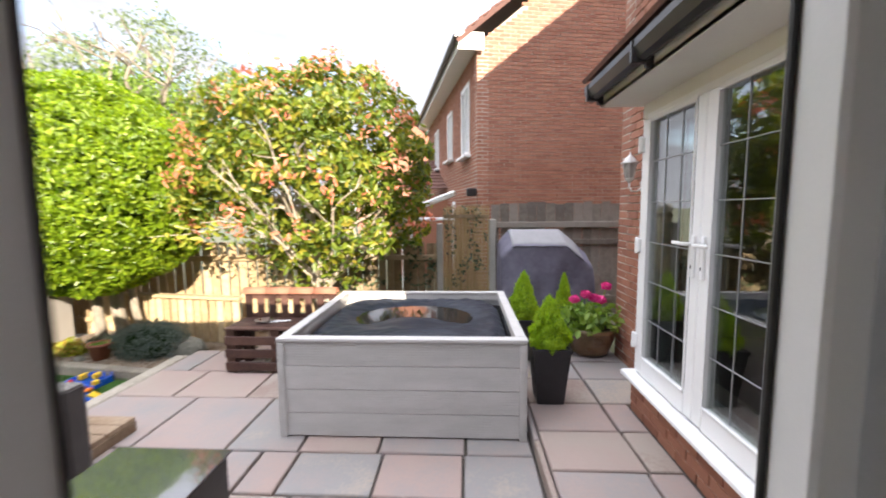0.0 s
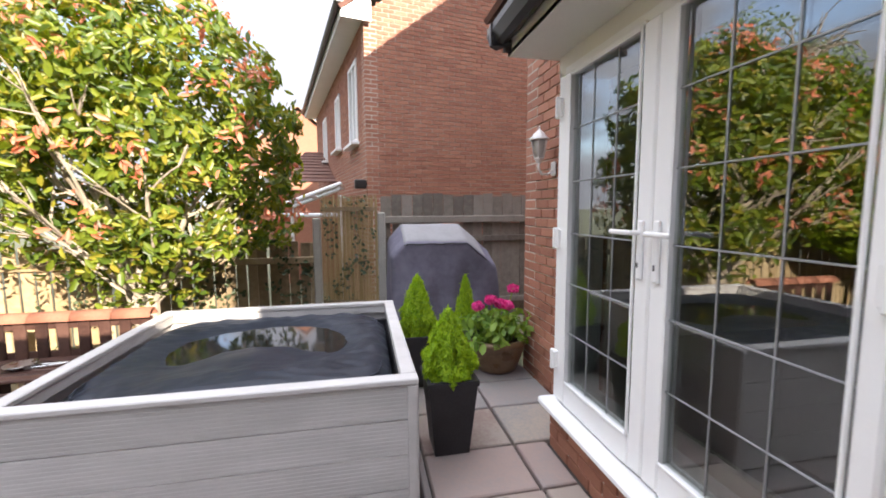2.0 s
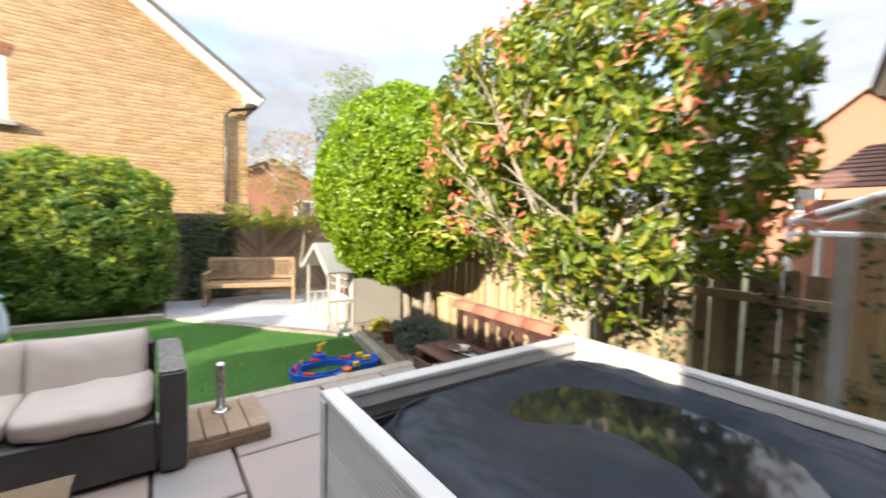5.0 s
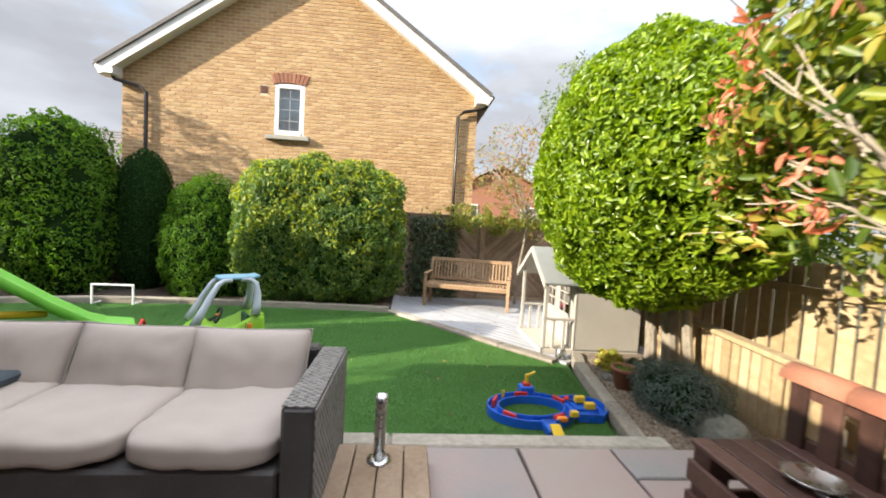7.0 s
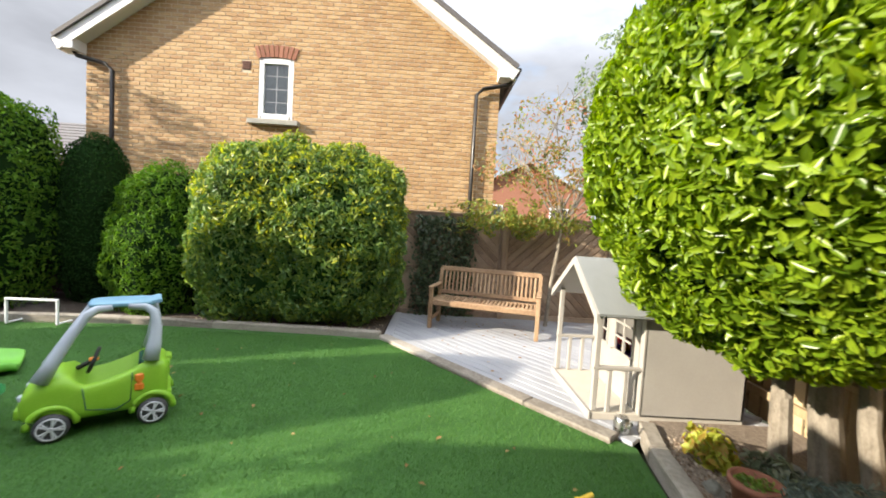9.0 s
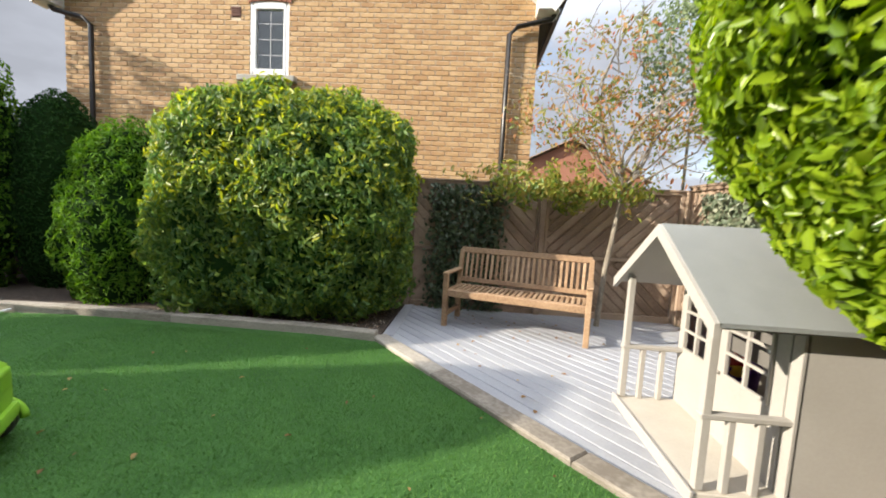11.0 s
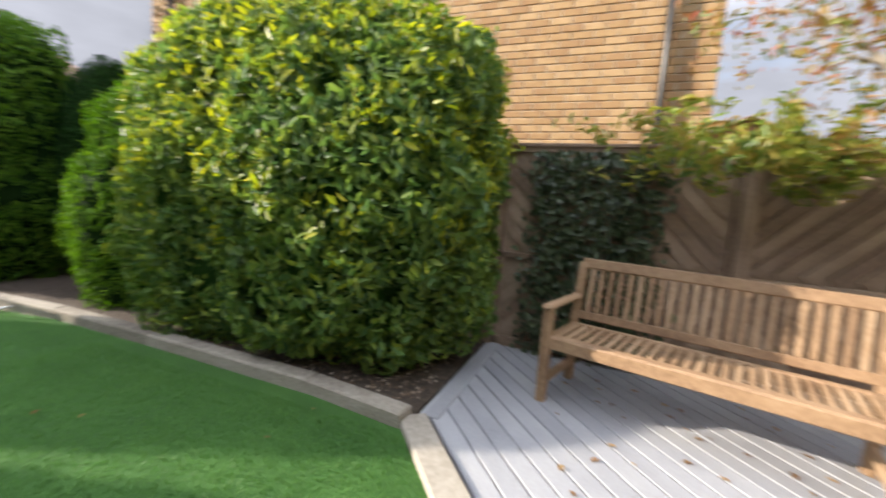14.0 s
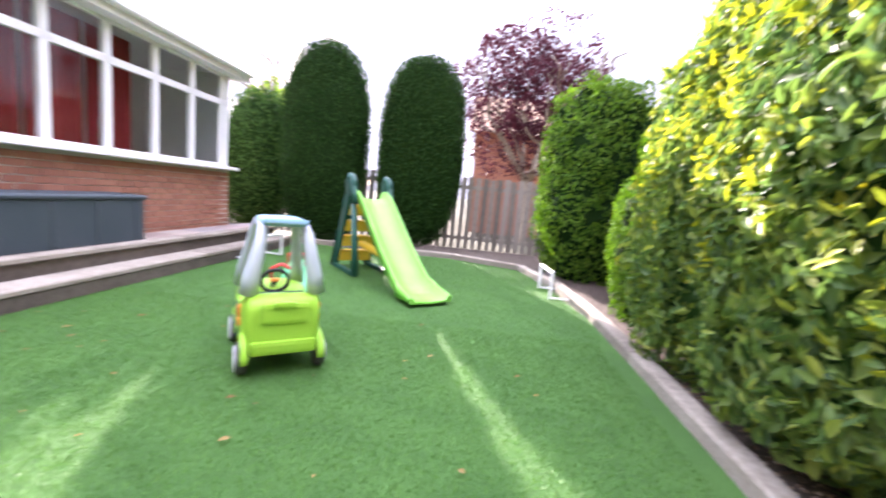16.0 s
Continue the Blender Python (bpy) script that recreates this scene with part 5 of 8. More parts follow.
gh = empty("neighbour_greenhouse", label="small white framed glazed porch beyond the fence", category="greenhouse")
bm = bmesh.new()
for a, b in (((-0.3, 8.2, LAWN), (-0.3, 8.2, 1.55)), ((0.75, 8.2, LAWN), (0.75, 8.2, 1.75)), ((-0.3, 9.6, LAWN), (-0.3, 9.6, 1.55)), ((-0.3, 8.2, 1.55), (0.75, 8.2, 1.95)), ((-0.3, 9.6, 1.55), (0.75, 9.6, 1.95)),
             ((-0.3, 8.2, 1.55), (-0.3, 9.6, 1.55)), ((0.2, 8.2, 1.74), (0.2, 9.6, 1.74)), ((0.75, 8.2, 1.95), (0.75, 9.6, 1.95)), ((-0.3, 8.2, 1.4), (0.75, 8.2, 1.4))):
    tube(bm, a, b, 0.035, 0.035, 6)
part("glazing_bar", bm, UPVC, gh)
bm = bmesh.new()
vs = [bm.verts.new(p) for p in ((-0.3, 8.2, 1.57), (0.75, 8.2, 1.97), (0.75, 9.6, 1.97), (-0.3, 9.6, 1.57))]
bm.faces.new(vs)
bmesh.ops.solidify(bm, geom=bm.faces[:], thickness=0.01)
part("pane", bm, GLASS, gh)

# ---- fences ----


def board_fence(name, p, q, z0, z1, material, label, w=0.10, gap=0.022, jit=0.02, rails=True, lean=0.0, seed=1, cap=None):
    """Upright boards between two posts of ground, with rails behind."""
    rg = random.Random(seed)
    f = empty(name, label=label, category="fence", kind="structure")
    p, q = Vector((*p, 0)), Vector((*q, 0))
    d = q - p
    a = math.atan2(d.y, d.x)
    n = int(d.length / (w + gap))
    nrm = Vector((d.y, -d.x, 0)).normalized()
    for i in range(n):
        c = p + d * ((i + 0.5) / n)
        h = round((z1 - z0) + rg.choice((-1, 0, 1)) * jit, 2)
        m = Matrix.Translation(c + Vector((0, 0, z0))) @ Matrix.Rotation(a, 4, 'Z') @ Matrix.Rotation(radians(rg.uniform(-0.6, 0.6)), 4, 'Y') @ Matrix.Rotation(radians(90), 4, 'X')
        m = m @ Matrix.Translation((0, h / 2, -0.01))
        piece("board", (w, h, 0.02), m, material, f, 0.003)
    if rails:
        for z in (z0 + 0.25, z1 - 0.22):
            c = (p + q) / 2 - nrm * 0.035
            part("rail", box((c.x, c.y, z), (d.length, 0.045, 0.075), 0.005, (0, 0, math.degrees(a))), material, f)
    if cap:
        c = (p + q) / 2
        part("cap_rail", box((c.x, c.y, z1 + 0.02), (d.length + 0.05, cap, 0.045), 0.006, (0, 0, math.degrees(a))), material, f)
    return f


board_fence("fence_side_low", (0.62, 5.80), (-1.5, 5.80), LAWN, 1.12, FENCE, "brown upright board fence with narrow gaps", w=0.105, gap=0.012, seed=1)
board_fence("fence_side_pale", (-1.5, 5.90), (-5.6, 5.90), LAWN, 1.10, FENCE_PALE, "sunlit honey coloured board fence", w=0.12, gap=0.025, seed=2)
board_fence("fence_planter", (-2.2, 5.30), (-4.35, 5.62), LAWN, 0.36, FENCE_PALE, "low honey coloured picket wall with a flat cap", w=0.10, gap=0.022, seed=3, rails=False, cap=0.13)
board_fence("fence_behind_barbecue", (6.0, 6.05), (1.36, 6.05), 0.0, 1.32, FENCE_GREY, "weathered grey close board fence", w=0.13, gap=0.004, seed=4)
board_fence("fence_behind_barbecue_top", (6.0, 6.02), (1.36, 6.02), 1.34, 1.68, FENCE_GREY, "upper course of weathered grey boards", w=0.13, gap=0.004, seed=5, rails=False)
fb = empty("fence_rail", label="grey fence rail between two courses of boards", category="fence", kind="structure")
part("rail", box((3.7, 5.99, 1.36), (4.7, 0.05, 0.09), 0.006), FENCE_GREY, fb)
board_fence("fence_end", (2.5, -6.0), (-8.8, -6.0), LAWN, 1.25, FENCE_GREY, "grey upright board fence with light gaps", w=0.12, gap=0.035, seed=6)
for x, y, h in ((0.60, 5.72, 1.40), (1.345, 5.52, 1.46)):
    ps = empty("concrete_post", label="grey concrete fence post", category="post", kind="structure")
    part("shaft", box((x, y, h / 2), (0.09, 0.09, h), 0.012), CONCRETE, ps)

# reed screen with climbing leaves
rs = empty("reed_screen", label="tan reed screen panel with scattered ivy", category="screen")
vs, fs = [], []
rg = random.Random(4)
P, Q = Vector((0.66, 5.69, 0)), Vector((1.30, 5.54, 0))
for i in range(95):
    c = P.lerp(Q, i / 94) + Vector((0, rg.uniform(-0.012, 0.012), 0))
    h = 1.64 + rg.uniform(-0.03, 0.03)
    k = len(vs)
    r = rg.uniform(0.003, 0.0048)
    tl = rg.uniform(-0.01, 0.01)
    for z, dx in ((0.02, 0), (h, tl)):
        for a in range(4):
            vs.append((c.x + dx + r * math.cos(a * math.pi / 2), c.y + r * math.sin(a * math.pi / 2), z))
    fs += [(k + a, k + (a + 1) % 4, k + 4 + (a + 1) % 4, k + 4 + a) for a in range(4)] + [(k + 4, k + 5, k + 6, k + 7)]
tagged(pydata("reeds", vs, fs, REED, rs), kind="stuff")
for z in (1.5, 0.4):
    part("batten", box((0.98, 5.60, z), (0.66, 0.02, 0.05), 0.003, (0, 0, -13)), FENCE, rs)
q = np.random.default_rng(8)
t_ = q.random(420)
pts = np.stack([0.66 + 0.64 * t_, 5.66 - 0.15 * t_ - q.random(420) * 0.03, q.random(420) * 1.55 + 0.1], 1)
keep = np.array([noise.noise(Vector((p[0] * 6, 0, p[2] * 4))) > -0.05 for p in pts])
leaves("ivy", pts[keep], np.tile([0, -1, 0.2], (keep.sum(), 1)), 0.045, LEAF_IVY, rs, "climbing ivy leaves", width=0.7, seed=9)
q = np.random.default_rng(18)
n = 1500
pts = np.stack([q.uniform(-2.3, 0.6, n), np.full(n, 5.77) - q.random(n) * 0.05, q.random(n) * 1.25 - 0.2], 1)
keep = np.array([noise.noise(Vector((p[0] * 3, 2, p[2] * 3))) > 0.02 for p in pts])
iv = leaves("ivy_climber", pts[keep], np.tile([0, -1, 0.2], (keep.sum(), 1)), 0.055, LEAF_IVY, None, "", width=0.7, seed=19)
tagged(iv, "sparse ivy climbing the brown board fence", "ivy", "", "stuff")


def lattice_panel(p, q, z0, z1, label, flip=1, seed=1):
    """A fence panel with a frame, a middle rail and slanting slats that meet in a V."""
    f = empty("fence_panel", label=label, category="fence", group="fence panels", kind="structure")
    p, q = Vector((*p, 0)), Vector((*q, 0))
    d = q - p
    L_ = d.length
    a = math.atan2(d.y, d.x)
    base = Matrix.Translation((p.x, p.y, z0)) @ Matrix.Rotation(a, 4, 'Z')
    H_ = z1 - z0
    f.matrix_basis = base
    part("panel_frame", boxes([((L_ / 2, 0, H_ - 0.025), (L_, 0.05, 0.05)), ((L_ / 2, 0, 0.05), (L_, 0.05, 0.09)), ((0.025, 0, H_ / 2), (0.05, 0.05, H_)), ((L_ - 0.025, 0, H_ / 2), (0.05, 0.05, H_)),
                               ((L_ / 2, 0, H_ * 0.47), (L_, 0.05, 0.05)), ((L_ / 2, -0.0, H_ + 0.01), (L_ + 0.04, 0.08, 0.03))], 0.004), FENCE_PANEL, f)
    part("backing", box((L_ / 2, 0.022, H_ / 2), (L_ - 0.06, 0.008, H_ - 0.06), 0), FENCE_PANEL, f)
    for zlo, zhi, sg in ((0.095, H_ * 0.47 - 0.025, -flip), (H_ * 0.47 + 0.025, H_ - 0.05, flip)):
        hh = zhi - zlo
        s = -hh
        while s < L_:
            # a 45 degree slat clipped to the bay
            x0, x1 = max(s, 0.05), min(s + hh, L_ - 0.05)
            if x1 - x0 > 0.12:
                za, zb = zlo + (x0 - s), zlo + (x1 - s)
                if sg < 0:
                    za, zb = zlo + zhi - za, zlo + zhi - zb
                ln_ = math.hypot(x1 - x0, zb - za) - 0.05
                m = Matrix.Translation(((x0 + x1) / 2, 0.018, (za + zb) / 2)) @ Matrix.Rotation(-math.atan2(zb - za, x1 - x0), 4, 'Y') @ Matrix.Rotation(radians(90), 4, 'X')
                piece("slat", (round(ln_, 2), 0.085, 0.02), m, FENCE_PANEL, f, 0.004)
            s += 0.155
    return f


for i, (a, b) in enumerate((((-8.62, -1.4), (-8.62, 0.4)), ((-8.62, 0.4), (-8.62, 2.14)), ((-8.62, 2.2), (-8.62, 3.98)), ((-8.62, 4.04), (-8.62, 5.85)))):
    lattice_panel(a, b, LAWN, 1.46, "brown fence panel with slanting slats", 1 if i % 2 else -1, i)
for i, (a, b) in enumerate((((-8.6, 5.92), (-6.8, 5.92)), ((-6.74, 5.92), (-4.95, 5.92)), ((-4.9, 5.98), (-4.2, 5.98)))):
    lattice_panel(a, b, LAWN, 1.52, "brown fence panel with slanting slats", -1 if i % 2 else 1, i)
for x, y in ((-8.6, 2.17), (-8.6, 4.01), (-8.6, 5.9), (-6.77, 5.9), (-4.92, 5.92)):
    fp = empty("fence_post", label="brown timber fence post with a cap", category="post", group="fence posts", kind="structure")
    part("shaft", box((x, y, (LAWN + 1.485) / 2), (0.085, 0.085, 1.485 - LAWN), 0.008), FENCE_PANEL, fp)
dk = empty("fence_dark", label="dark stained fence behind the conifers", category="fence", kind="structure")
part("panel", box((-8.7, -3.9, 0.45), (0.05, 4.6, 1.6), 0.004), PALLET, dk)

# ---- trees and hedges ----


def shrub(name, centre, radii, n, size, material, label, category, seed, power=2.0, amp=0.16, freq=1.8, shell=0.78, width=0.42, base=None, inner=CROWN_SHADE,
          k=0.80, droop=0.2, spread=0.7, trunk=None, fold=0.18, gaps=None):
    t = empty(name, Matrix.Translation((centre[0], centre[1], base if base is not None else LAWN)), label, category)
    inv = t.matrix_basis.inverted()
    pts, nr = crown_points(n, centre, radii, seed, amp, freq, power, shell)
    if base is not None:
        kp = pts[:, 2] > base + 0.02
        pts, nr = pts[kp], nr[kp]
    if gaps:
        gf, gt = gaps
        kp = np.array([noise.noise(Vector(p) * gf + Vector((seed, 0, 0))) > gt for p in pts])
        pts, nr = pts[kp], nr[kp]
    ob = leaves("crown", pts, nr, size, material, t, "", width=width, seed=seed + 50, droop=droop, spread=spread, fold=fold)
    ob.matrix_parent_inverse = inv
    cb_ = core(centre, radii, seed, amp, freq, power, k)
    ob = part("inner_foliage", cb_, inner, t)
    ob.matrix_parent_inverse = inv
    if trunk:
        bm = bmesh.new()
        for x, y, r in trunk:
            prev = Vector((x, y, LAWN - 0.05))
            for i in range(1, 5):
                nx_ = Vector((x + math.sin(i * 2.1 + x) * 0.04 + (centre[0] - x) * i / 9, y + math.cos(i * 1.7) * 0.03 + (centre[1] - y) * i / 9, LAWN + (centre[2] - LAWN) * i / 4))
                tube(bm, prev, nx_, r * (1.05 - i * 0.1), r * (0.95 - i * 0.1), 9)
                prev = nx_
        ob = part("trunk", bm, BARK, t)
        ob.matrix_parent_inverse = inv
    return t


# clipped laurel ball on short trunks
shrub("laurel_tree", (-4.05, 5.0, 1.92), (1.50, 1.18, 1.42), 72000, 0.076, LEAF_LAUREL, "glossy bright green laurel clipped to a ball on short trunks", "tree", 21, power=2.05, amp=0.09, freq=2.0,
      shell=0.80, trunk=((-3.95, 5.35, 0.10), (-4.25, 5.3, 0.075), (-3.7, 5.4, 0.06)), k=0.84, gaps=(5.5, -0.36), spread=0.75, width=0.40)

# photinia with red tips, open on the near side so that its limbs show
ph = empty("photinia_tree", Matrix.Translation((-0.85, 4.95, 0)), "large photinia with green yellow leaves and coral red tips", "tree")
pinv = ph.matrix_basis.inverted()
C, R = (-1.02, 4.95, 1.94), (1.48, 0.84, 1.36)
rngp = np.random.default_rng(31)
bm = bmesh.new()
for k in range(4):
    tube(bm, (-0.85 + 0.03 * k, 4.97, LAWN - 0.1), (-0.80 - 0.06 * k, 4.9, 0.75), 0.085 - 0.012 * k, 0.06 - 0.008 * k, 9)
for k in range(15):
    a = rngp.uniform(0, 2 * math.pi)
    el = rngp.uniform(0.5, 1.35)
    d = Vector((math.cos(a) * math.cos(el) * 1.35, math.sin(a) * math.cos(el) * 0.85, math.sin(el) * 1.9 + 0.15))
    branches(bm, (-0.83, 4.92, 0.60), Vector((-0.83, 4.92, 0.60)) + d * 0.58, 0.034, 2, rngp, kink=0.10, spread=0.42)
for tx, ty, tz in ((-1.35, 4.5, 1.45), (-1.2, 4.45, 1.25), (-1.35, 4.25, 1.6), (-0.5, 4.3, 1.6), (-1.0, 4.3, 1.8), (-1.7, 4.6, 1.7)):
    branches(bm, (-0.83, 4.92, 0.60), (tx, ty, tz), 0.018, 2, rngp, kink=0.10, spread=0.35)
ob = part("branchwork", bm, TWIG, ph, "pale grey-brown limbs")
ob.matrix_parent_inverse = pinv


def clumpy(n, C_, R_, seed, thresh, freq=2.0, amp=0.15, shell=0.45, power=2.4):
    pts, nr = crown_points(n, C_, R_, seed, amp, 1.9, power, shell)
    kp = np.array([noise.noise(Vector(p) * freq + Vector((seed, 0, 0))) > thresh for p in pts])
    return pts[kp], nr[kp]


pts, nr = clumpy(42000, C, R, 32, 0.02, 4.2, shell=0.42, power=3.0)
hollow = (pts[:, 1] < 4.8) & (np.abs(pts[:, 0] + 1.5) < 0.62) & (pts[:, 2] < 1.85) & (pts[:, 2] > 0.6)
qs = np.random.default_rng(2)
foot = np.hypot(pts[:, 0] + 0.83, (pts[:, 1] - 4.92) * 1.2) < 0.30 + np.maximum(pts[:, 2] - 0.78, 0) * 1.7 + qs.normal(0, 0.12, len(pts))
foot |= (pts[:, 0] > -0.75) & (pts[:, 2] > 1.12)
foot &= pts[:, 2] > 0.62
sel = (~hollow | (qs.random(len(pts)) < 0.35)) & foot
ob = leaves("crown", pts[sel], nr[sel], 0.102, LEAF_PHOT, ph, "", width=0.40, seed=33, droop=0.3)
ob.matrix_parent_inverse = pinv
pts, nr = clumpy(8500, C, (R[0] * 1.04, R[1] * 1.06, R[2] * 1.02), 34, 0.20, 3.2, shell=0.85, power=3.0)
sel = (np.hypot(pts[:, 0] + 0.83, (pts[:, 1] - 4.92) * 1.2) < 0.30 + np.maximum(pts[:, 2] - 0.55, 0) * 1.55) & (pts[:, 2] > 1.3)
pts, nr = pts[sel], nr[sel]
ob = leaves("young_foliage", pts, nr, 0.085, LEAF_PHOT_RED, ph, "coral red young leaves", width=0.34, seed=35, droop=-0.3)
ob.matrix_parent_inverse = pinv
# an outlying spray of yellow and orange leaves
q = np.random.default_rng(36)
bm = bmesh.new()
branches(bm, (-1.7, 4.75, 1.45), (-2.45, 4.60, 1.32), 0.009, 1, q, kink=0.12, spread=0.35, forks=2)
ob = part("side_twig", bm, TWIG, ph)
ob.matrix_parent_inverse = pinv
pts = np.array([-2.42, 4.58, 1.32]) + q.normal(0, 1, (34, 3)) * np.array([0.20, 0.09, 0.09])
ob = leaves("loose_leaves", pts, np.tile([0.3, -0.5, 0.8], (34, 1)), 0.125, LEAF_YEL, ph, "yellow and orange leaves", width=0.40, seed=37)
tagged(ob, kind="stuff")
ob.matrix_parent_inverse = pinv

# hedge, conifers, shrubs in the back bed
# thuja green keeps the hedge's shade core from turning black
hedge = shrub("boxy_hedge", (-7.86, 0.74, 0.95), (0.86, 1.55, 1.36), 52000, 0.088, LEAF_HEDGE, "big boxy rounded hedge, dark green with sunlight painted in as yellow leaves", "hedge", 41, power=3.6, amp=0.15, freq=2.6, shell=0.78, base=LAWN, k=0.82, width=0.40, spread=0.8, droop=0.9, gaps=(5.0, -0.36), inner=LEAF_THUJA)
# yellow leaves, denser with height, paint the sun on the hedge's upper part
pts, nr = crown_points(26000, (-7.86, 0.74, 0.95), (0.89, 1.58, 1.40), 41, 0.15, 2.6, 3.6, 0.88)
q = np.random.default_rng(48)
sel = np.array([noise.noise(Vector(p) * 3.2) > 0.16 - 0.34 * min(1.0, (p[2] - 0.8) / 1.2) for p in pts]) & (pts[:, 2] > 0.1) & (q.random(len(pts)) < np.clip((pts[:, 2] + 0.1) / 2.4, 0.05, 0.6))
ob = leaves("young_foliage", pts[sel], nr[sel], 0.085, LEAF_HEDGE_SUNLIT, hedge, "yellow-green leaves coloured as if sunlit, denser towards the top", width=0.36, seed=49, droop=0.6, spread=0.8)
ob.matrix_parent_inverse = hedge.matrix_basis.inverted()
shrub("thuja_bush", (-7.85, -1.38, 0.55), (0.66, 0.80, 1.50), 16000, 0.075, LEAF_BUSH, "dense green conifer bush with a pointed top", "shrub", 42, power=1.7, amp=0.14, freq=2.8, shell=0.84, base=LAWN, k=0.86, width=0.26, gaps=(6.0, -0.28), droop=-0.6)
shrub("yew_column", (-8.25, -2.72, 0.95), (0.50, 0.50, 1.42), 9000, 0.06, LEAF_CYPRESS, "dark green clipped conifer column", "conifer", 43, power=2.4, amp=0.05, freq=2.4, shell=0.9, base=LAWN, k=0.92, width=0.3)
shrub("laurel_shrub", (-7.6, -3.75, 1.10), (0.88, 0.84, 1.72), 19000, 0.07, LEAF_BUSH, "tall rounded green shrub", "shrub", 44, gaps=(5.0, -0.26), power=2.5, amp=0.15, freq=2.2, shell=0.86, base=LAWN, k=0.88)
for x, y, rx, zc, rz, sd in ((-2.66, -5.0, 0.86, 1.58, 1.92, 45), (-4.58, -5.0, 0.82, 1.57, 1.78, 46)):
    shrub("clipped_cypress", (x, y, zc), (rx, 0.55, rz), 16000, 0.065, LEAF_CYPRESS, "tall clipped dark cypress with a rounded top", "conifer", sd, power=2.7, amp=0.04, freq=2.2, shell=0.92, base=LAWN, k=0.93, width=0.3)

shrub("end_shrub", (-1.05, -5.4, 1.15), (0.75, 0.45, 1.50), 8000, 0.075, LEAF_THUJA, "dark leafy shrub at the end of the conservatory", "shrub", 47, power=2.4, amp=0.14, freq=2.2, shell=0.8, base=LAWN, k=0.85)

# purple plum beyond the end fence
pl = empty("purple_plum_tree", Matrix.Translation((-7.0, -8.4, LAWN)), "purple leaved plum tree with open crown", "tree")
linv = pl.matrix_basis.inverted()
bm = bmesh.new()
rq = np.random.default_rng(51)
tube(bm, (-7.0, -8.4, LAWN), (-7.0, -8.4, 1.4), 0.13, 0.09, 9)
for k in range(9):
    a = rq.uniform(0, 2 * math.pi)
    branches(bm, (-7.0, -8.4, 1.3), (-7.0 + 1.3 * math.cos(a), -8.4 + 1.2 * math.sin(a), rq.uniform(2.6, 4.4)), 0.05, 2, rq)
ob = part("branchwork", bm, BARK, pl)
ob.matrix_parent_inverse = linv
pts, nr = clumpy(21000, (-7.0, -8.4, 3.55), (2.1, 1.6, 2.1), 52, -0.10, 1.6, amp=0.25, shell=0.3, power=2.0)
ob = leaves("crown", pts, nr, 0.10, LEAF_PURPLE, pl, "", width=0.55, seed=53)
ob.matrix_parent_inverse = linv

# slender tree behind the bench
st = empty("slender_tree", Matrix.Translation((-8.2, 4.75, LAWN)), "slender half-bare tree with reddish autumn leaves", "tree")
sinv = st.matrix_basis.inverted()
bm = bmesh.new()
rq = np.random.default_rng(61)
pp = [(-8.2, 4.72, LAWN), (-8.21, 4.77, 0.4), (-8.17, 4.83, 0.95), (-8.15, 4.86, 1.35)]
for i in range(3):
    tube(bm, pp[i], pp[i + 1], 0.036 - 0.004 * i, 0.032 - 0.004 * i, 8)
ends_ = []
for k in range(13):
    a = rq.uniform(0, 2 * math.pi)
    e = Vector((-8.15 + 0.75 * math.cos(a), 4.86 + 0.85 * math.sin(a), rq.uniform(1.6, 3.0)))
    branches(bm, (-8.15, 4.86, rq.uniform(1.2, 1.5)), e, 0.024 if k < 5 else 0.015, 2, rq, kink=0.32, spread=0.6)
ob = part("branchwork", bm, BARK, st)
ob.matrix_parent_inverse = sinv
pts, nr = clumpy(9000, (-8.15, 4.7, 2.35), (1.05, 1.25, 1.05), 62, 0.14, 2.6, amp=0.25, shell=0.2, power=2.0)
ob = leaves("crown", pts, nr, 0.066, LEAF_THIN, st, "", width=0.42, seed=63, droop=0.8)
ob.matrix_parent_inverse = sinv
pts, nr = clumpy(5200, (-8.28, 4.10, 1.42), (0.45, 1.20, 0.34), 64, 0.06, 3.4, amp=0.45, shell=0.2, power=2.0)
ob = leaves("low_spray", pts, nr, 0.085, LEAF_SPRAY, st, "", width=0.38, seed=65, droop=1.2)
ob.matrix_parent_inverse = sinv


def wild_tree(name, c, r, n, size, material, label, seed, trunk_r=0.12):
    t = empty(name, Matrix.Translation((c[0], c[1], LAWN)), label, "tree")
    iv_ = t.matrix_basis.inverted()
    rr = np.random.default_rng(seed)
    b = bmesh.new()
    tube(b, (c[0], c[1], LAWN), (c[0], c[1], c[2] - r[2] * 0.4), trunk_r, trunk_r * 0.7, 8)
    for k_ in range(9):
        a_ = rr.uniform(0, 2 * math.pi)
        branches(b, (c[0], c[1], c[2] - r[2] * 0.5), (c[0] + r[0] * 0.6 * math.cos(a_), c[1] + r[1] * 0.6 * math.sin(a_), c[2] + r[2] * rr.uniform(0.0, 0.75)), trunk_r * 0.45, 2, rr)
    o_ = part("branchwork", b, BARK, t)
    o_.matrix_parent_inverse = iv_
    p_, n_ = clumpy(n, c, r, seed + 1, -0.08, 1.3 / max(r) * 2, amp=0.22, shell=0.35, power=2.0)
    o_ = leaves("crown", p_, n_, size, material, t, "", width=0.5, seed=seed + 2)
    o_.matrix_parent_inverse = iv_
    return t


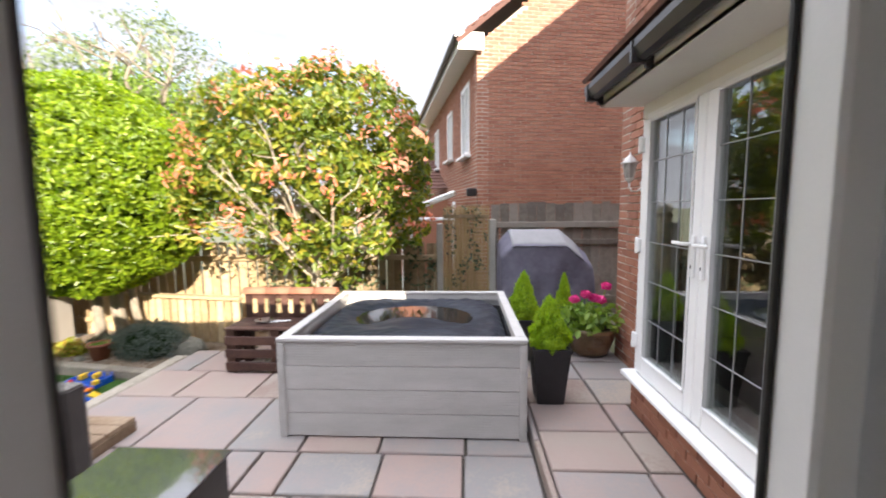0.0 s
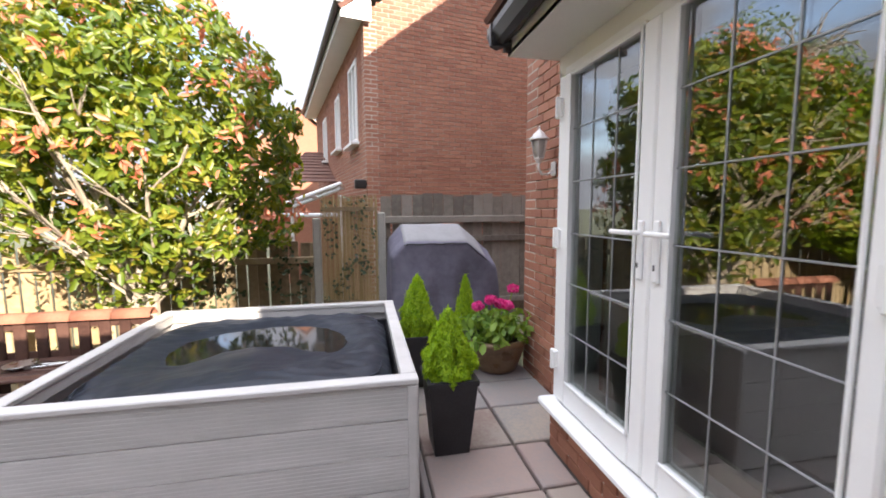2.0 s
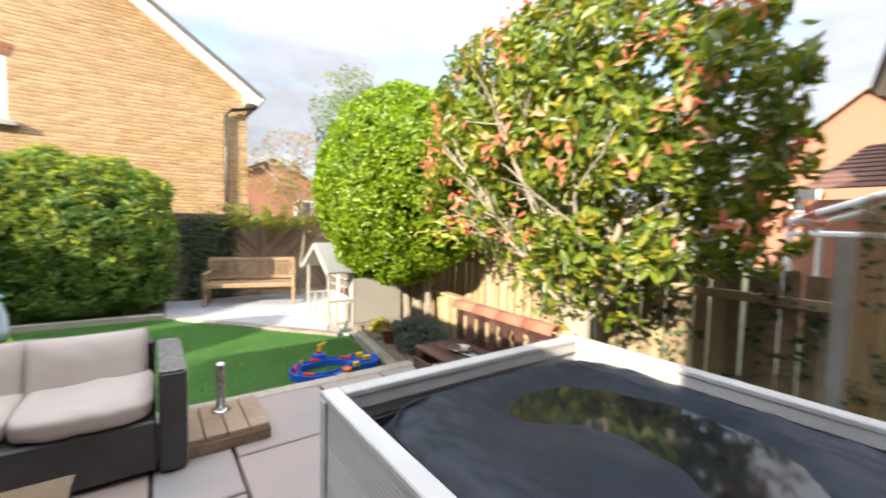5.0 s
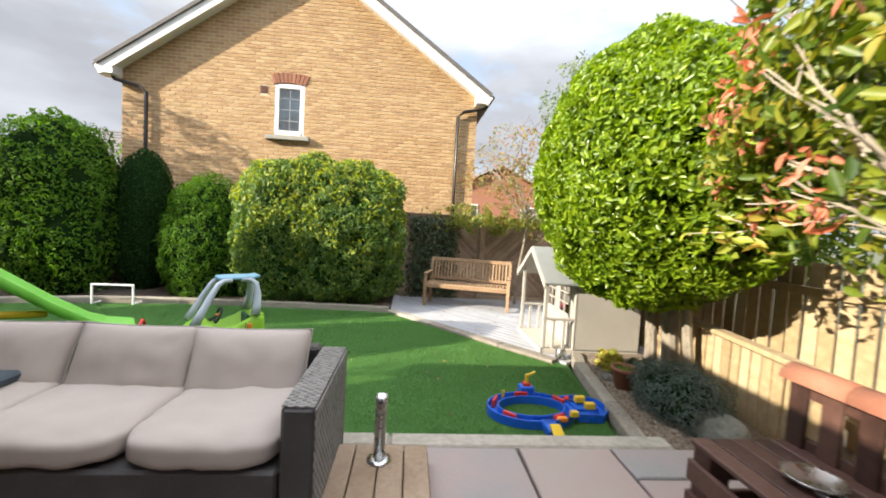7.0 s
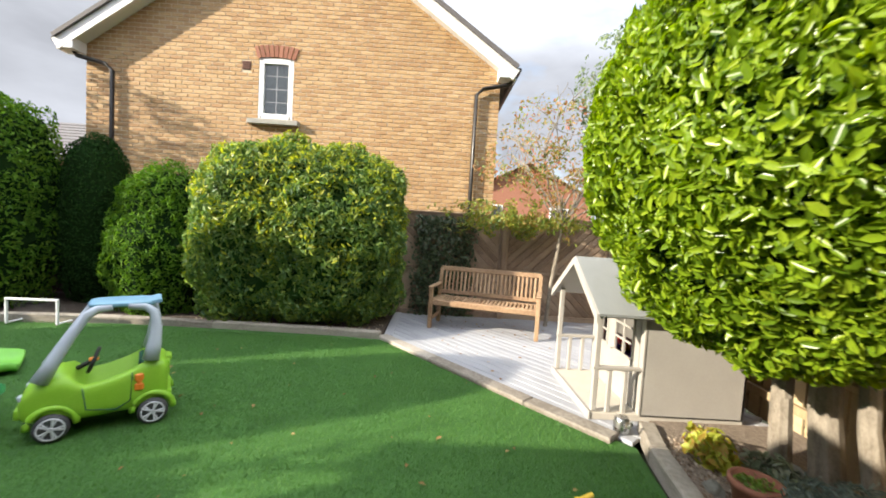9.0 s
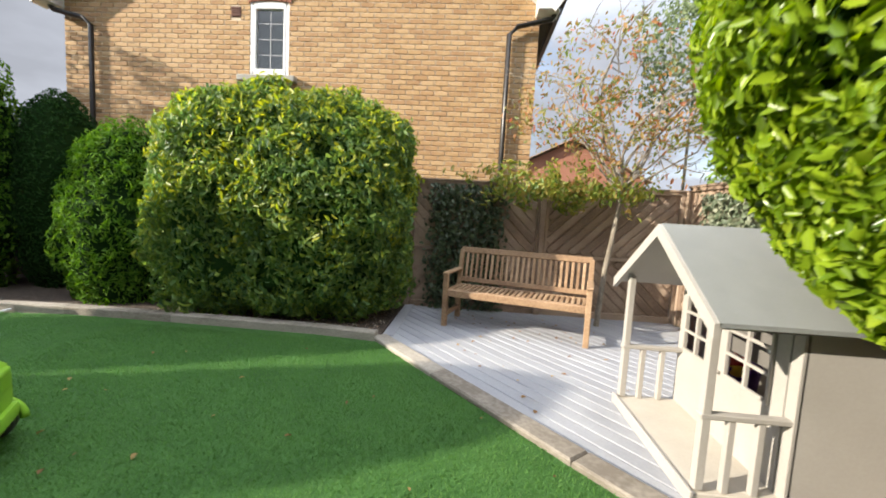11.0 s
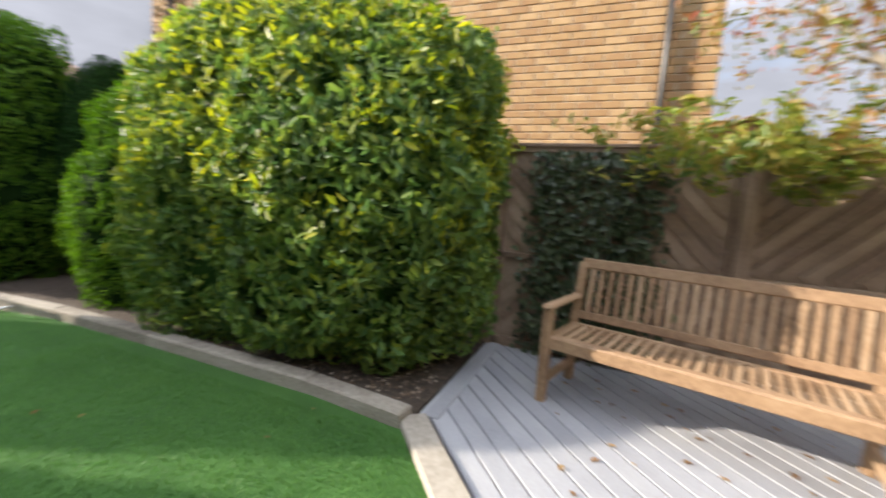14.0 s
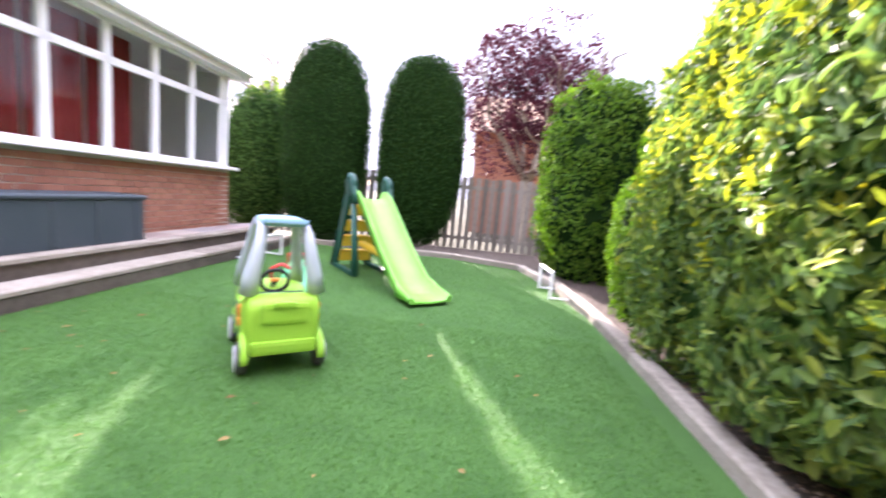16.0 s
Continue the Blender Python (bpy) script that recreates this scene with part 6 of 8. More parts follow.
wild_tree("tree_beyond_fence", (-7.2, 9.2, 2.6), (2.9, 1.8, 2.0), 15000, 0.14, LEAF_FAR, "leafy green trees beyond the fence", 71)
wild_tree("tree_beyond_fence", (-5.9, 8.4, 2.9), (1.3, 1.2, 1.7), 9000, 0.10, LEAF_FAR, "leafy green tree beyond the fence", 76)
wild_tree("tree_beyond_fence", (-9.8, 8.6, 1.9), (2.3, 1.4, 1.9), 12000, 0.12, LEAF_FAR, "bushy green tree beyond the corner of the fence", 86)
wild_tree("silvery_tree", (-7.4, 10.5, 3.9), (3.2, 2.0, 2.7), 15000, 0.13, LEAF_SILVER, "tall grey-green tree with loose top", 81)
wild_tree("silvery_tree", (-11.5, 7.2, 4.6), (1.3, 1.2, 1.8), 5200, 0.11, LEAF_SILVER, "slim grey-green tree with a loose top", 88, 0.035)
wild_tree("end_tree", (-0.4, -7.5, 1.9), (1.2, 1.0, 1.5), 5000, 0.16, LEAF_FAR, "leafy tree beyond the conservatory", 91)
wild_tree("far_tree", (-16, -6.5, 2.4), (1.8, 1.8, 2.2), 4000, 0.18, LEAF_FAR, "distant tree beside the buff house", 96)

# climbers on the back fences
def climber(n, fn, size, material, label, seed, nrm):
    q_ = np.random.default_rng(seed)
    p_ = np.array([fn(q_) for _ in range(n)])
    return tagged(leaves("ivy_climber", p_, np.tile(nrm, (n, 1)), size, material, None, "", width=0.6, seed=seed, spread=0.5, droop=0.8), label, "ivy", "", "stuff")


climber(2500, lambda q_: (-8.60 + q_.random() * 0.10, 2.50 + q_.random() * 0.96 + 0.06 * q_.normal(), LAWN + 0.02 + q_.random() * 1.72), 0.07, LEAF_IVY, "dark ivy covering a fence panel behind the bench", 101, [1, 0, 0.3])
climber(3000, lambda q_: (-8.05 + q_.random() * 0.95 + 0.04 * q_.normal(), 5.86 - q_.random() * 0.12, LAWN + 0.05 + q_.random() * 1.68), 0.07, LEAF_IVY_PALE, "grey-green variegated ivy on the corner fence", 102, [0, -1, 0.3])

# ---- hot tub in its grey surround ----
TX0, TX1, TY0, TY1, TZ = -0.36, 1.36, 2.55, 4.17, 0.71
tub = empty("hot_tub_surround", Matrix.Translation((0.5, 3.36, 0)), "square grey composite board surround of a hot tub", "hot tub")
tinv = tub.matrix_basis.inverted()


def ridged_board(name, length, h, m, parent):
    """A board with fine grooves along it."""
    n_ = 9
    prof_ = []
    for i in range(n_):
        z0_, z1_ = h * i / n_, h * (i + 1) / n_
        prof_ += [(0.0, z0_ + 0.001), (0.0016, z0_ + 0.003), (0.0016, z1_ - 0.002), (0.0, z1_ - 0.0005)]
    prof_ = [(-0.02, 0.0)] + prof_ + [(-0.02, h - 0.003)]
    b = bmesh.new()
    a_ = [b.verts.new((-length / 2, -y, z)) for y, z in prof_]
    c_ = [b.verts.new((length / 2, -y, z)) for y, z in prof_]
    for i in range(len(prof_) - 1):
        b.faces.new((a_[i], c_[i], c_[i + 1], a_[i + 1]))
    b.faces.new((a_[-1], c_[-1], c_[0], a_[0]))
    b.faces.new(a_)
    b.faces.new(c_[::-1])
    bmesh.ops.recalc_face_normals(b, faces=b.faces[:])
    o_ = part(name, b, TUB_BOARD, parent)
    o_.matrix_parent_inverse = tinv
    o_.matrix_basis = m
    return o_


for i in range(4):
    z = 0.012 + i * 0.171
    ridged_board("board", TX1 - TX0 - 0.06, 0.168, Matrix.Translation(((TX0 + TX1) / 2, TY0 + 0.006, z)), tub)
    ridged_board("board", TX1 - TX0 - 0.06, 0.168, Matrix.Translation(((TX0 + TX1) / 2, TY1 - 0.006, z)) @ Matrix.Rotation(math.pi, 4, 'Z'), tub)
    ridged_board("board", TY1 - TY0 - 0.06, 0.168, Matrix.Translation((TX1 - 0.006, (TY0 + TY1) / 2, z)) @ Matrix.Rotation(math.pi / 2, 4, 'Z'), tub)
    ridged_board("board", TY1 - TY0 - 0.06, 0.168, Matrix.Translation((TX0 + 0.006, (TY0 + TY1) / 2, z)) @ Matrix.Rotation(-math.pi / 2, 4, 'Z'), tub)


def tub_part(name, bm_, material, label=""):
    o_ = part(name, bm_, material, tub, label)
    o_.matrix_parent_inverse = tinv
    return o_


for x, y in ((TX0, TY0), (TX1, TY0), (TX0, TY1), (TX1, TY1)):
    sx, sy = (1 if x == TX0 else -1), (1 if y == TY0 else -1)
    tub_part("corner_trim", boxes([((x + sx * 0.02, y - sy * 0.002, TZ / 2 - 0.01), (0.045, 0.014, TZ - 0.02)), ((x - sx * 0.002, y + sy * 0.02, TZ / 2 - 0.01), (0.014, 0.045, TZ - 0.02))], 0.003), TUB_BOARD)
RW = 0.075
for c, s in ((((TX0 + TX1) / 2, TY0 + RW / 2 - 0.008, TZ), (TX1 - TX0 + 0.02, RW, 0.028)), (((TX0 + TX1) / 2, TY1 - RW / 2 + 0.008, TZ), (TX1 - TX0 + 0.02, RW, 0.028)),
             ((TX0 + RW / 2 - 0.008, (TY0 + TY1) / 2, TZ), (RW, TY1 - TY0 - 2 * RW + 0.012, 0.028)), ((TX1 - RW / 2 + 0.008, (TY0 + TY1) / 2, TZ), (RW, TY1 - TY0 - 2 * RW + 0.012, 0.028))):
    tub_part("rim_board", box(c, s, 0.005), TUB_BOARD)
for c, d in (((TX0 + 0.045, 3.36, 0.35), (0.03, 1.5, 0.56)), ((TX1 - 0.045, 3.36, 0.35), (0.03, 1.5, 0.56)), ((0.5, TY0 + 0.045, 0.35), (1.6, 0.03, 0.56)), ((0.5, TY1 - 0.045, 0.35), (1.6, 0.03, 0.56))):
    tub_part("inner_wall", box((c[0], c[1], 0.30), d, 0.003), POT_BLACK)
    tub_part("inner_lining", box((c[0], c[1], 0.666), (d[0], d[1], 0.056), 0.003), TUB_BOARD)

# the cover: a square cushion that sags to a pool round a hump
cov = empty("hot_tub_cover", Matrix.Translation((0.5, 3.36, 0)), "black quilted vinyl tub cover with a pool of rain water", "cover")
bm = bmesh.new()
N_ = 90
HX_, HY_ = 0.772, 0.725
grid = []


def cover_z(u, v):
    """Height of the cover at u, v in -1..1."""
    e = (abs(u) ** 5 + abs(v) ** 5) ** 0.2
    edge = max(0.0, 1 - e)
    rim = 0.678 - 0.060 * max(0, (e - 0.86) / 0.14) ** 2.0
    r = math.hypot(u * 1.02, v * 1.1)
    dish = -0.055 * (1 / (1 + math.exp((r - 0.72) * 16)))
    hump = 0.078 * math.exp(-(((u - 0.02) / 0.42) ** 2 + ((v + 0.42) / 0.42) ** 2))
    cr = 0.008 * noise.noise(Vector((u * 5, v * 5, 1))) + 0.006 * noise.noise(Vector((u * 9 + v * 5, v * 16 - u * 3, 4))) * min(1.0, max(0.0, (r - 0.5) * 4))
    d_in = max(0.0, (max(abs(u), abs(v)) - 0.62) / 0.38)
    pleat = 0.0065 * d_in * (math.sin(u * 26 + 3 * noise.noise(Vector((u * 3, v * 3, 9)))) * abs(v) ** 3 + math.sin(v * 24 + 3 * noise.noise(Vector((u * 3, v * 3, 5)))) * abs(u) ** 3)
    sag = -0.020 * math.exp(-(((u + 0.85) / 0.3) ** 2 + ((v + 0.8) / 0.3) ** 2))
    return rim + dish + hump + cr + pleat + sag


for i in range(N_ + 1):
    rowv = []
    for k in range(N_ + 1):
        u, v = -1 + 2 * i / N_, -1 + 2 * k / N_
        e = (abs(u) ** 8 + abs(v) ** 8) ** 0.125
        m_ = max(abs(u), abs(v))
        s_ = m_ / e if e > 0 else 1
        uu, vv = u * (s_ * m_ ** 4 + 1 - m_ ** 4), v * (s_ * m_ ** 4 + 1 - m_ ** 4)
        rowv.append(bm.verts.new((0.5 + uu * HX_, 3.36 + vv * HY_, cover_z(uu, vv))))
    grid.append(rowv)
for i in range(N_):
    for k in range(N_):
        f = bm.faces.new((grid[i][k], grid[i + 1][k], grid[i + 1][k + 1], grid[i][k + 1]))
        f.smooth = True
# skirt down the sides
loop_ = [grid[i][0] for i in range(N_ + 1)] + [grid[N_][k] for k in range(1, N_ + 1)] + [grid[i][N_] for i in range(N_ - 1, -1, -1)] + [grid[0][k] for k in range(N_ - 1, 0, -1)]
low_ = [bm.verts.new((v.co.x, v.co.y, 0.30)) for v in loop_]
for i in range(len(loop_)):
    f = bm.faces.new((loop_[i], low_[i], low_[(i + 1) % len(low_)], loop_[(i + 1) % len(loop_)]))
    f.smooth = True
bmesh.ops.recalc_face_normals(bm, faces=bm.faces[:])
o_ = part("cover_sheet", bm, TUB_VINYL, cov)
o_.matrix_parent_inverse = cov.matrix_basis.inverted()
bm = lathe([(0.001, 0), (0.52, 0), (0.52, 0.004)], 48)
for v in bm.verts:
    v.co.y *= 0.92
bmesh.ops.translate(bm, verts=bm.verts[:], vec=(0.5, 3.42, 0.643))
o_ = part("pool", bm, WATER, cov, "thin pool of rain water")
o_.matrix_parent_inverse = cov.matrix_basis.inverted()
o_ = part("seam", sweep([(0.5 + HX_ * 0.93 * math.cos(a) * min(1 / max(abs(math.cos(a)), abs(math.sin(a))), 1.25), 3.36 + HY_ * 0.93 * math.sin(a) * min(1 / max(abs(math.cos(a)), abs(math.sin(a))), 1.25), 0.652)
                            for a in [i * math.pi / 32 for i in range(64)]], 0.006, 6, True), TUB_VINYL, cov)
o_.matrix_parent_inverse = cov.matrix_basis.inverted()

# ---- pots, barbecue, wall lantern ----


def golden_conifer(x, y, z, ch, cw_, seed):
    """A small pointed conifer: upright feathery sprays round a dark inner cone."""
    t = empty("golden_conifer", Matrix.Translation((x, y, z)), "small lime-gold conifer growing in a black planter", "conifer")
    q_ = np.random.default_rng(seed)
    n_ = int(26000 * cw_)
    hgt = 1 - (1 - q_.random(n_)) ** 0.55
    a_ = q_.uniform(0, 2 * math.pi, n_)
    lump = np.array([noise.noise(Vector((math.cos(b_) * 2.4, math.sin(b_) * 2.4, c_ * 5 + seed))) for b_, c_ in zip(a_, hgt)])
    r_ = cw_ * np.minimum(1.0, 0.72 + hgt * 1.6) * (1 - hgt) ** 0.72 * (1 + 0.42 * lump) * (1 - 0.35 * q_.random(n_) ** 2)
    p_ = np.stack([np.cos(a_) * r_, np.sin(a_) * r_, 0.02 + hgt * ch], 1)
    n3 = np.stack([np.cos(a_), np.sin(a_), np.full(n_, 0.35)], 1)
    leaves("crown", p_, n3, 0.046, LEAF_GOLD, t, "", width=0.17, seed=seed + 3, droop=-1.6, spread=0.8)
    # darker green cone stands in for the shade between the sprays
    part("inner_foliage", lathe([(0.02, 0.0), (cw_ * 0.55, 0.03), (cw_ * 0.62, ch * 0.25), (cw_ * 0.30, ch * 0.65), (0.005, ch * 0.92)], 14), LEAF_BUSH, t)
    part("stem", lathe([(0.014, -0.01), (0.012, 0.06)], 8), BARK, t)
    return t


def square_planter(x, y, w, h, z, ch, cw_, seed, label):
    """A tapered black planter; returns the height of its soil."""
    t = empty("square_planter", Matrix.Translation((x, y, z)), label, "planter", "planters")
    b = bmesh.new()
    lo, hi, inn = w * 0.36, w * 0.5, w * 0.44
    rings = []
    for r, zz in ((lo, 0), (hi, h - 0.03), (hi + 0.008, h - 0.03), (hi + 0.008, h), (inn, h), (inn - 0.01, h - 0.06)):
        rings.append([b.verts.new((sx * r, sy * r, zz)) for sx, sy in ((-1, -1), (1, -1), (1, 1), (-1, 1))])
    for a_, c_ in zip(rings, rings[1:]):
        for i in range(4):
            b.faces.new((a_[i], a_[(i + 1) % 4], c_[(i + 1) % 4], c_[i]))
    b.faces.new(rings[0][::-1])
    b.faces.new(rings[-1])
    part("pot_body", b, POT_BLACK, t)
    part("compost", box((0, 0, h - 0.055), (inn * 1.8, inn * 1.8, 0.02), 0.003), SOIL, t)
    golden_conifer(x, y, z + h - 0.05, ch + 0.04, cw_, seed)
    return t


square_planter(1.61, 3.02, 0.28, 0.45, 0.085, 0.38, 0.18, 111, "tall black square planter beside the tub")
square_planter(1.55, 3.95, 0.32, 0.42, 0.085, 0.46, 0.17, 112, "black square planter near the covered barbecue")
square_planter(2.02, 4.22, 0.30, 0.36, 0.085, 0.46, 0.11, 113, "low black planter with a slim conifer")
gp = empty("glazed_pot", Matrix.Translation((2.27, 4.10, 0.085)), "wide brown glazed bowl pot", "pot")
part("pot_body", lathe([(0.16, 0), (0.19, 0.03), (0.235, 0.16), (0.25, 0.24), (0.27, 0.25), (0.27, 0.29), (0.24, 0.295), (0.23, 0.25), (0.001, 0.25)], 32), POT_GLAZE, gp)
part("compost", lathe([(0.001, 0.255), (0.228, 0.256), (0.228, 0.262), (0.001, 0.275)], 24), SOIL, gp)
hy = empty("hydrangea", Matrix.Translation((2.27, 4.08, 0.34)), "leafy plant with bright pink flower heads in the glazed pot", "plant")
q = np.random.default_rng(120)
pts = np.stack([q.normal(-0.02, 0.15, 420), q.normal(-0.02, 0.13, 420), q.uniform(0.02, 0.25, 420)], 1)
leaves("foliage", pts, np.stack([pts[:, 0] * 2, pts[:, 1] * 2, np.full(420, 0.6)], 1), 0.088, LEAF_PLANT, hy, "", width=0.55, seed=121, droop=0.4)
bm = bmesh.new()
heads = ((-0.19, -0.05, 0.33), (-0.09, -0.10, 0.39), (0.07, -0.08, 0.33), (0.02, -0.04, 0.34), (0.16, 0.04, 0.45))
for h_ in heads:
    tube(bm, (h_[0] * 0.3, h_[1] * 0.3, 0.0), h_, 0.008, 0.005, 6)
part("stem", bm, LEAF_PLANT, hy)
for h_ in heads:
    p_, n_ = crown_points(150, h_, (0.050, 0.050, 0.036), int(h_[0] * 900) + 300, 0.1, 2)
    leaves("flower_head", p_, n_, 0.026, PINK, hy, "magenta pink flower head", width=0.9, seed=123)
for a_, l_ in ((195, 0.30), (225, 0.26), (250, 0.22), (215, 0.18)):
    c_, s_ = math.cos(radians(a_)), math.sin(radians(a_))
    t_ = np.repeat(np.linspace(0.1, 1, 22), 2)
    sd_ = np.tile([-1.0, 1.0], 22)
    reach = 0.08 + l_ * t_
    wide = 0.035 * (1 - t_ * 0.75) * sd_
    fern = np.stack([c_ * reach - s_ * wide, s_ * reach + c_ * wide, 0.06 + 0.16 * t_ - 0.20 * t_ ** 2], 1)
    leaves("fern_frond", fern, np.tile([0, 0, 1], (44, 1)), 0.05, LEAF_PLANT, hy, "feathery green frond", width=0.25, seed=int(a_), spread=0.25)

bb = empty("covered_barbecue", Matrix.Translation((1.965, 5.08, 0.085)), "barbecue under a faded grey-purple fabric cover", "barbecue")


def lid_z(x, y):
    """Top of the cover: a lid that slopes to the front, with a lower shelf on one side."""
    z = 1.06 + 0.17 * min(1.0, max(0.0, (y + 0.30) / 0.42))
    if x > 0.22:
        z -= (x - 0.22) * 0.85
    if x < -0.42:
        z -= (-0.42 - x) * 1.1
    return z


bm = bmesh.new()
NU, NV = 120, 24
prof_rows = []
for k in range(NV + 1):
    t = k / NV
    ring = []
    for i in range(NU):
        a = 2 * math.pi * i / NU
        ca, sa = math.cos(a), math.sin(a)
        sup_ = (abs(ca) ** 9 + abs(sa) ** 9) ** (-1 / 9)
        x_, y_ = ca * sup_ * 0.582, sa * sup_ * 0.30
        along_ = x_ * 9 + y_ * 11
        fold_ = (0.030 * math.sin(along_ + 2.2 * noise.noise(Vector((x_ * 3, y_ * 3, t)))) + 0.014 * math.sin(along_ * 2.3 + 1)) * (1 - t) ** 0.7
        fold_ += 0.016 * noise.noise(Vector((x_ * 6, y_ * 6, t * 4)))
        ring.append(bm.verts.new((x_ * (1 - 0.02 * t) + ca * fold_, y_ * (1 - 0.04 * t) + sa * fold_, 0.03 + t * (lid_z(x_, y_) - 0.05))))
    prof_rows.append(ring)
for s_ in (0.975, 0.90, 0.75, 0.55, 0.3):
    ring = []
    for v in prof_rows[NV]:
        x_, y_ = v.co.x * s_, v.co.y * s_
        ring.append(bm.verts.new((x_, y_, lid_z(x_, y_) + 0.008 * noise.noise(Vector((x_ * 6, y_ * 6, 2))))))
    prof_rows.append(ring)
for a_, c_ in zip(prof_rows, prof_rows[1:]):
    for i in range(NU):
        f = bm.faces.new((a_[i], a_[(i + 1) % NU], c_[(i + 1) % NU], c_[i]))
        f.smooth = True
bm.faces.new(prof_rows[-1])
part("cover_cloth", bm, COVER, bb)
bm = bmesh.new()
panel_rows = []
for i in range(25):
    panel_rows.append([])
    for k in range(9):
        x_ = -0.43 + 0.86 * i / 24
        y_ = -0.285 + 0.55 * k / 8
        panel_rows[-1].append(bm.verts.new((x_, y_, lid_z(x_, y_) + 0.012 + 0.004 * noise.noise(Vector((x_ * 8, y_ * 8, 5))) - (0.02 if k == 0 else 0))))
for a_, c_ in zip(panel_rows, panel_rows[1:]):
    for k in range(8):
        f = bm.faces.new((a_[k], c_[k], c_[k + 1], a_[k + 1]))
        f.smooth = True
bmesh.ops.recalc_face_normals(bm, faces=bm.faces[:])
bmesh.ops.solidify(bm, geom=bm.faces[:], thickness=0.006)
part("cover_top", bm, COVER_TOP, bb, "sun-faded grey top of the cover")
part("cover_seam", sweep([(-0.43 + 0.86 * i / 20, -0.298, lid_z(-0.43 + 0.86 * i / 20, -0.29) - 0.006 + 0.004 * math.sin(i * 1.3)) for i in range(21)], 0.006, 6), RUBBER, bb, "dark seam")

lan = empty("wall_lantern", Matrix.Translation((2.42, 3.6, 1.79)) @ Matrix.Scale(0.76, 4), "white painted lantern on a scrolled wall bracket", "wall lamp")
part("wall_plate", boxes([((0.155, 0, 0.0), (0.025, 0.09, 0.14))], 0.012), LAMP_WHITE, lan)
part("arm", sweep([(0.14, 0, -0.02), (0.09, 0, -0.055), (0.03, 0, -0.05), (0.0, 0, 0.0), (0, 0, 0.05)], 0.012, 10), LAMP_WHITE, lan)
part("base", lathe([(0.012, 0.05), (0.03, 0.06), (0.045, 0.085), (0.05, 0.09), (0.05, 0.10)], 6), LAMP_WHITE, lan)
part("glass_body", lathe([(0.046, 0.10), (0.078, 0.27)], 6), LAMP_GLASS, lan, "frosted tapering glass")
bm = bmesh.new()
for i in range(6):
    a = i * math.pi / 3
    tube(bm, (0.048 * math.cos(a), 0.048 * math.sin(a), 0.10), (0.081 * math.cos(a), 0.081 * math.sin(a), 0.27), 0.005, 0.005, 6)
part("glazing_bar", bm, LAMP_WHITE, lan)
part("cap", lathe([(0.10, 0.268), (0.10, 0.278), (0.07, 0.305), (0.055, 0.33), (0.035, 0.345), (0.02, 0.36), (0.008, 0.38), (0.012, 0.39), (0.003, 0.405)], 12), LAMP_WHITE, lan)

# ---- pallet seat, tool, sofa, table, plinth ----
ps_ = empty("pallet_seat", Matrix.Translation((-0.92, 3.85, 0)), "dark brown stained pallet seat with slatted back", "bench")
for i in range(5):
    part("slat", box((-0.0, -0.17 + i * 0.088, 0.445), (1.0, 0.08, 0.022), 0.004), PALLET, ps_)
for z in (0.07, 0.20, 0.33):
    part("front_board", box((0, -0.205, z), (1.0, 0.022, 0.085), 0.004), PALLET, ps_)
    part("end_board", box((-0.49, 0.0, z), (0.022, 0.40, 0.085), 0.004), PALLET, ps_)
for x in (-0.45, 0.0, 0.45):
    for y in (-0.15, 0.15):
        part("block", box((x, y, 0.215), (0.09, 0.09, 0.43), 0.004), PALLET, ps_)
for i in range(8):
    part("back_slat", box((-0.46 + i * 0.131, 0.21, 0.57), (0.075, 0.022, 0.30), 0.004), PALLET, ps_)
part("back_rail", boxes([((0, 0.225, 0.46), (1.0, 0.025, 0.08)), ((0, 0.225, 0.69), (1.0, 0.025, 0.06))], 0.004), PALLET, ps_)
tr_ = empty("terracotta_edging", Matrix.Translation((-0.92, 4.06, 0.725)), "row of half-round terracotta ridge tiles on the seat back", "tile")
for i in range(4):
    bm = bmesh.new()
    n = 12
    x0, x1 = -0.5 + i * 0.255, -0.5 + i * 0.255 + 0.25
    ra, rb = [], []
    for ring, xx in ((ra, x0), (rb, x1)):
        for r in (0.062, 0.048):
            ring.append([bm.verts.new((xx, -r * math.cos(math.pi * k / n), r * math.sin(math.pi * k / n))) for k in range(n + 1)])
    for k in range(n):
        for f in ((ra[0][k], ra[0][k + 1], rb[0][k + 1], rb[0][k]), (ra[1][k + 1], ra[1][k], rb[1][k], rb[1][k + 1]),
                  (ra[0][k], ra[1][k], ra[1][k + 1], ra[0][k + 1]), (rb[0][k + 1], rb[1][k + 1], rb[1][k], rb[0][k])):
            fc = bm.faces.new(f)
            fc.smooth = True
    part("ridge_tile", bm, TERRACOTTA, tr_)
pan = empty("metal_tools", Matrix.Translation((-1.12, 3.86, 0.458)), "small metal pan and tongs on the pallet seat", "tool")
part("dish", lathe([(0.05, 0), (0.085, 0.02), (0.09, 0.03), (0.083, 0.028), (0.05, 0.006), (0.001, 0.006)], 20), CHROME, pan)
part("tongs", boxes([((0.16, -0.02, 0.012), (0.24, 0.016, 0.012), (0, -3, 8)), ((0.16, 0.02, 0.012), (0.24, 0.016, 0.012), (0, -3, -6))], 0.003), CHROME, pan)



def pillow_outline(u, v, sx, sy):
    """A square cushion's outline: straight sides drawn in a little between pointed corners."""
    return u * sx / 2 * (1 - 0.045 * (1 - v * v)), v * sy / 2 * (1 - 0.035 * (1 - u * u))


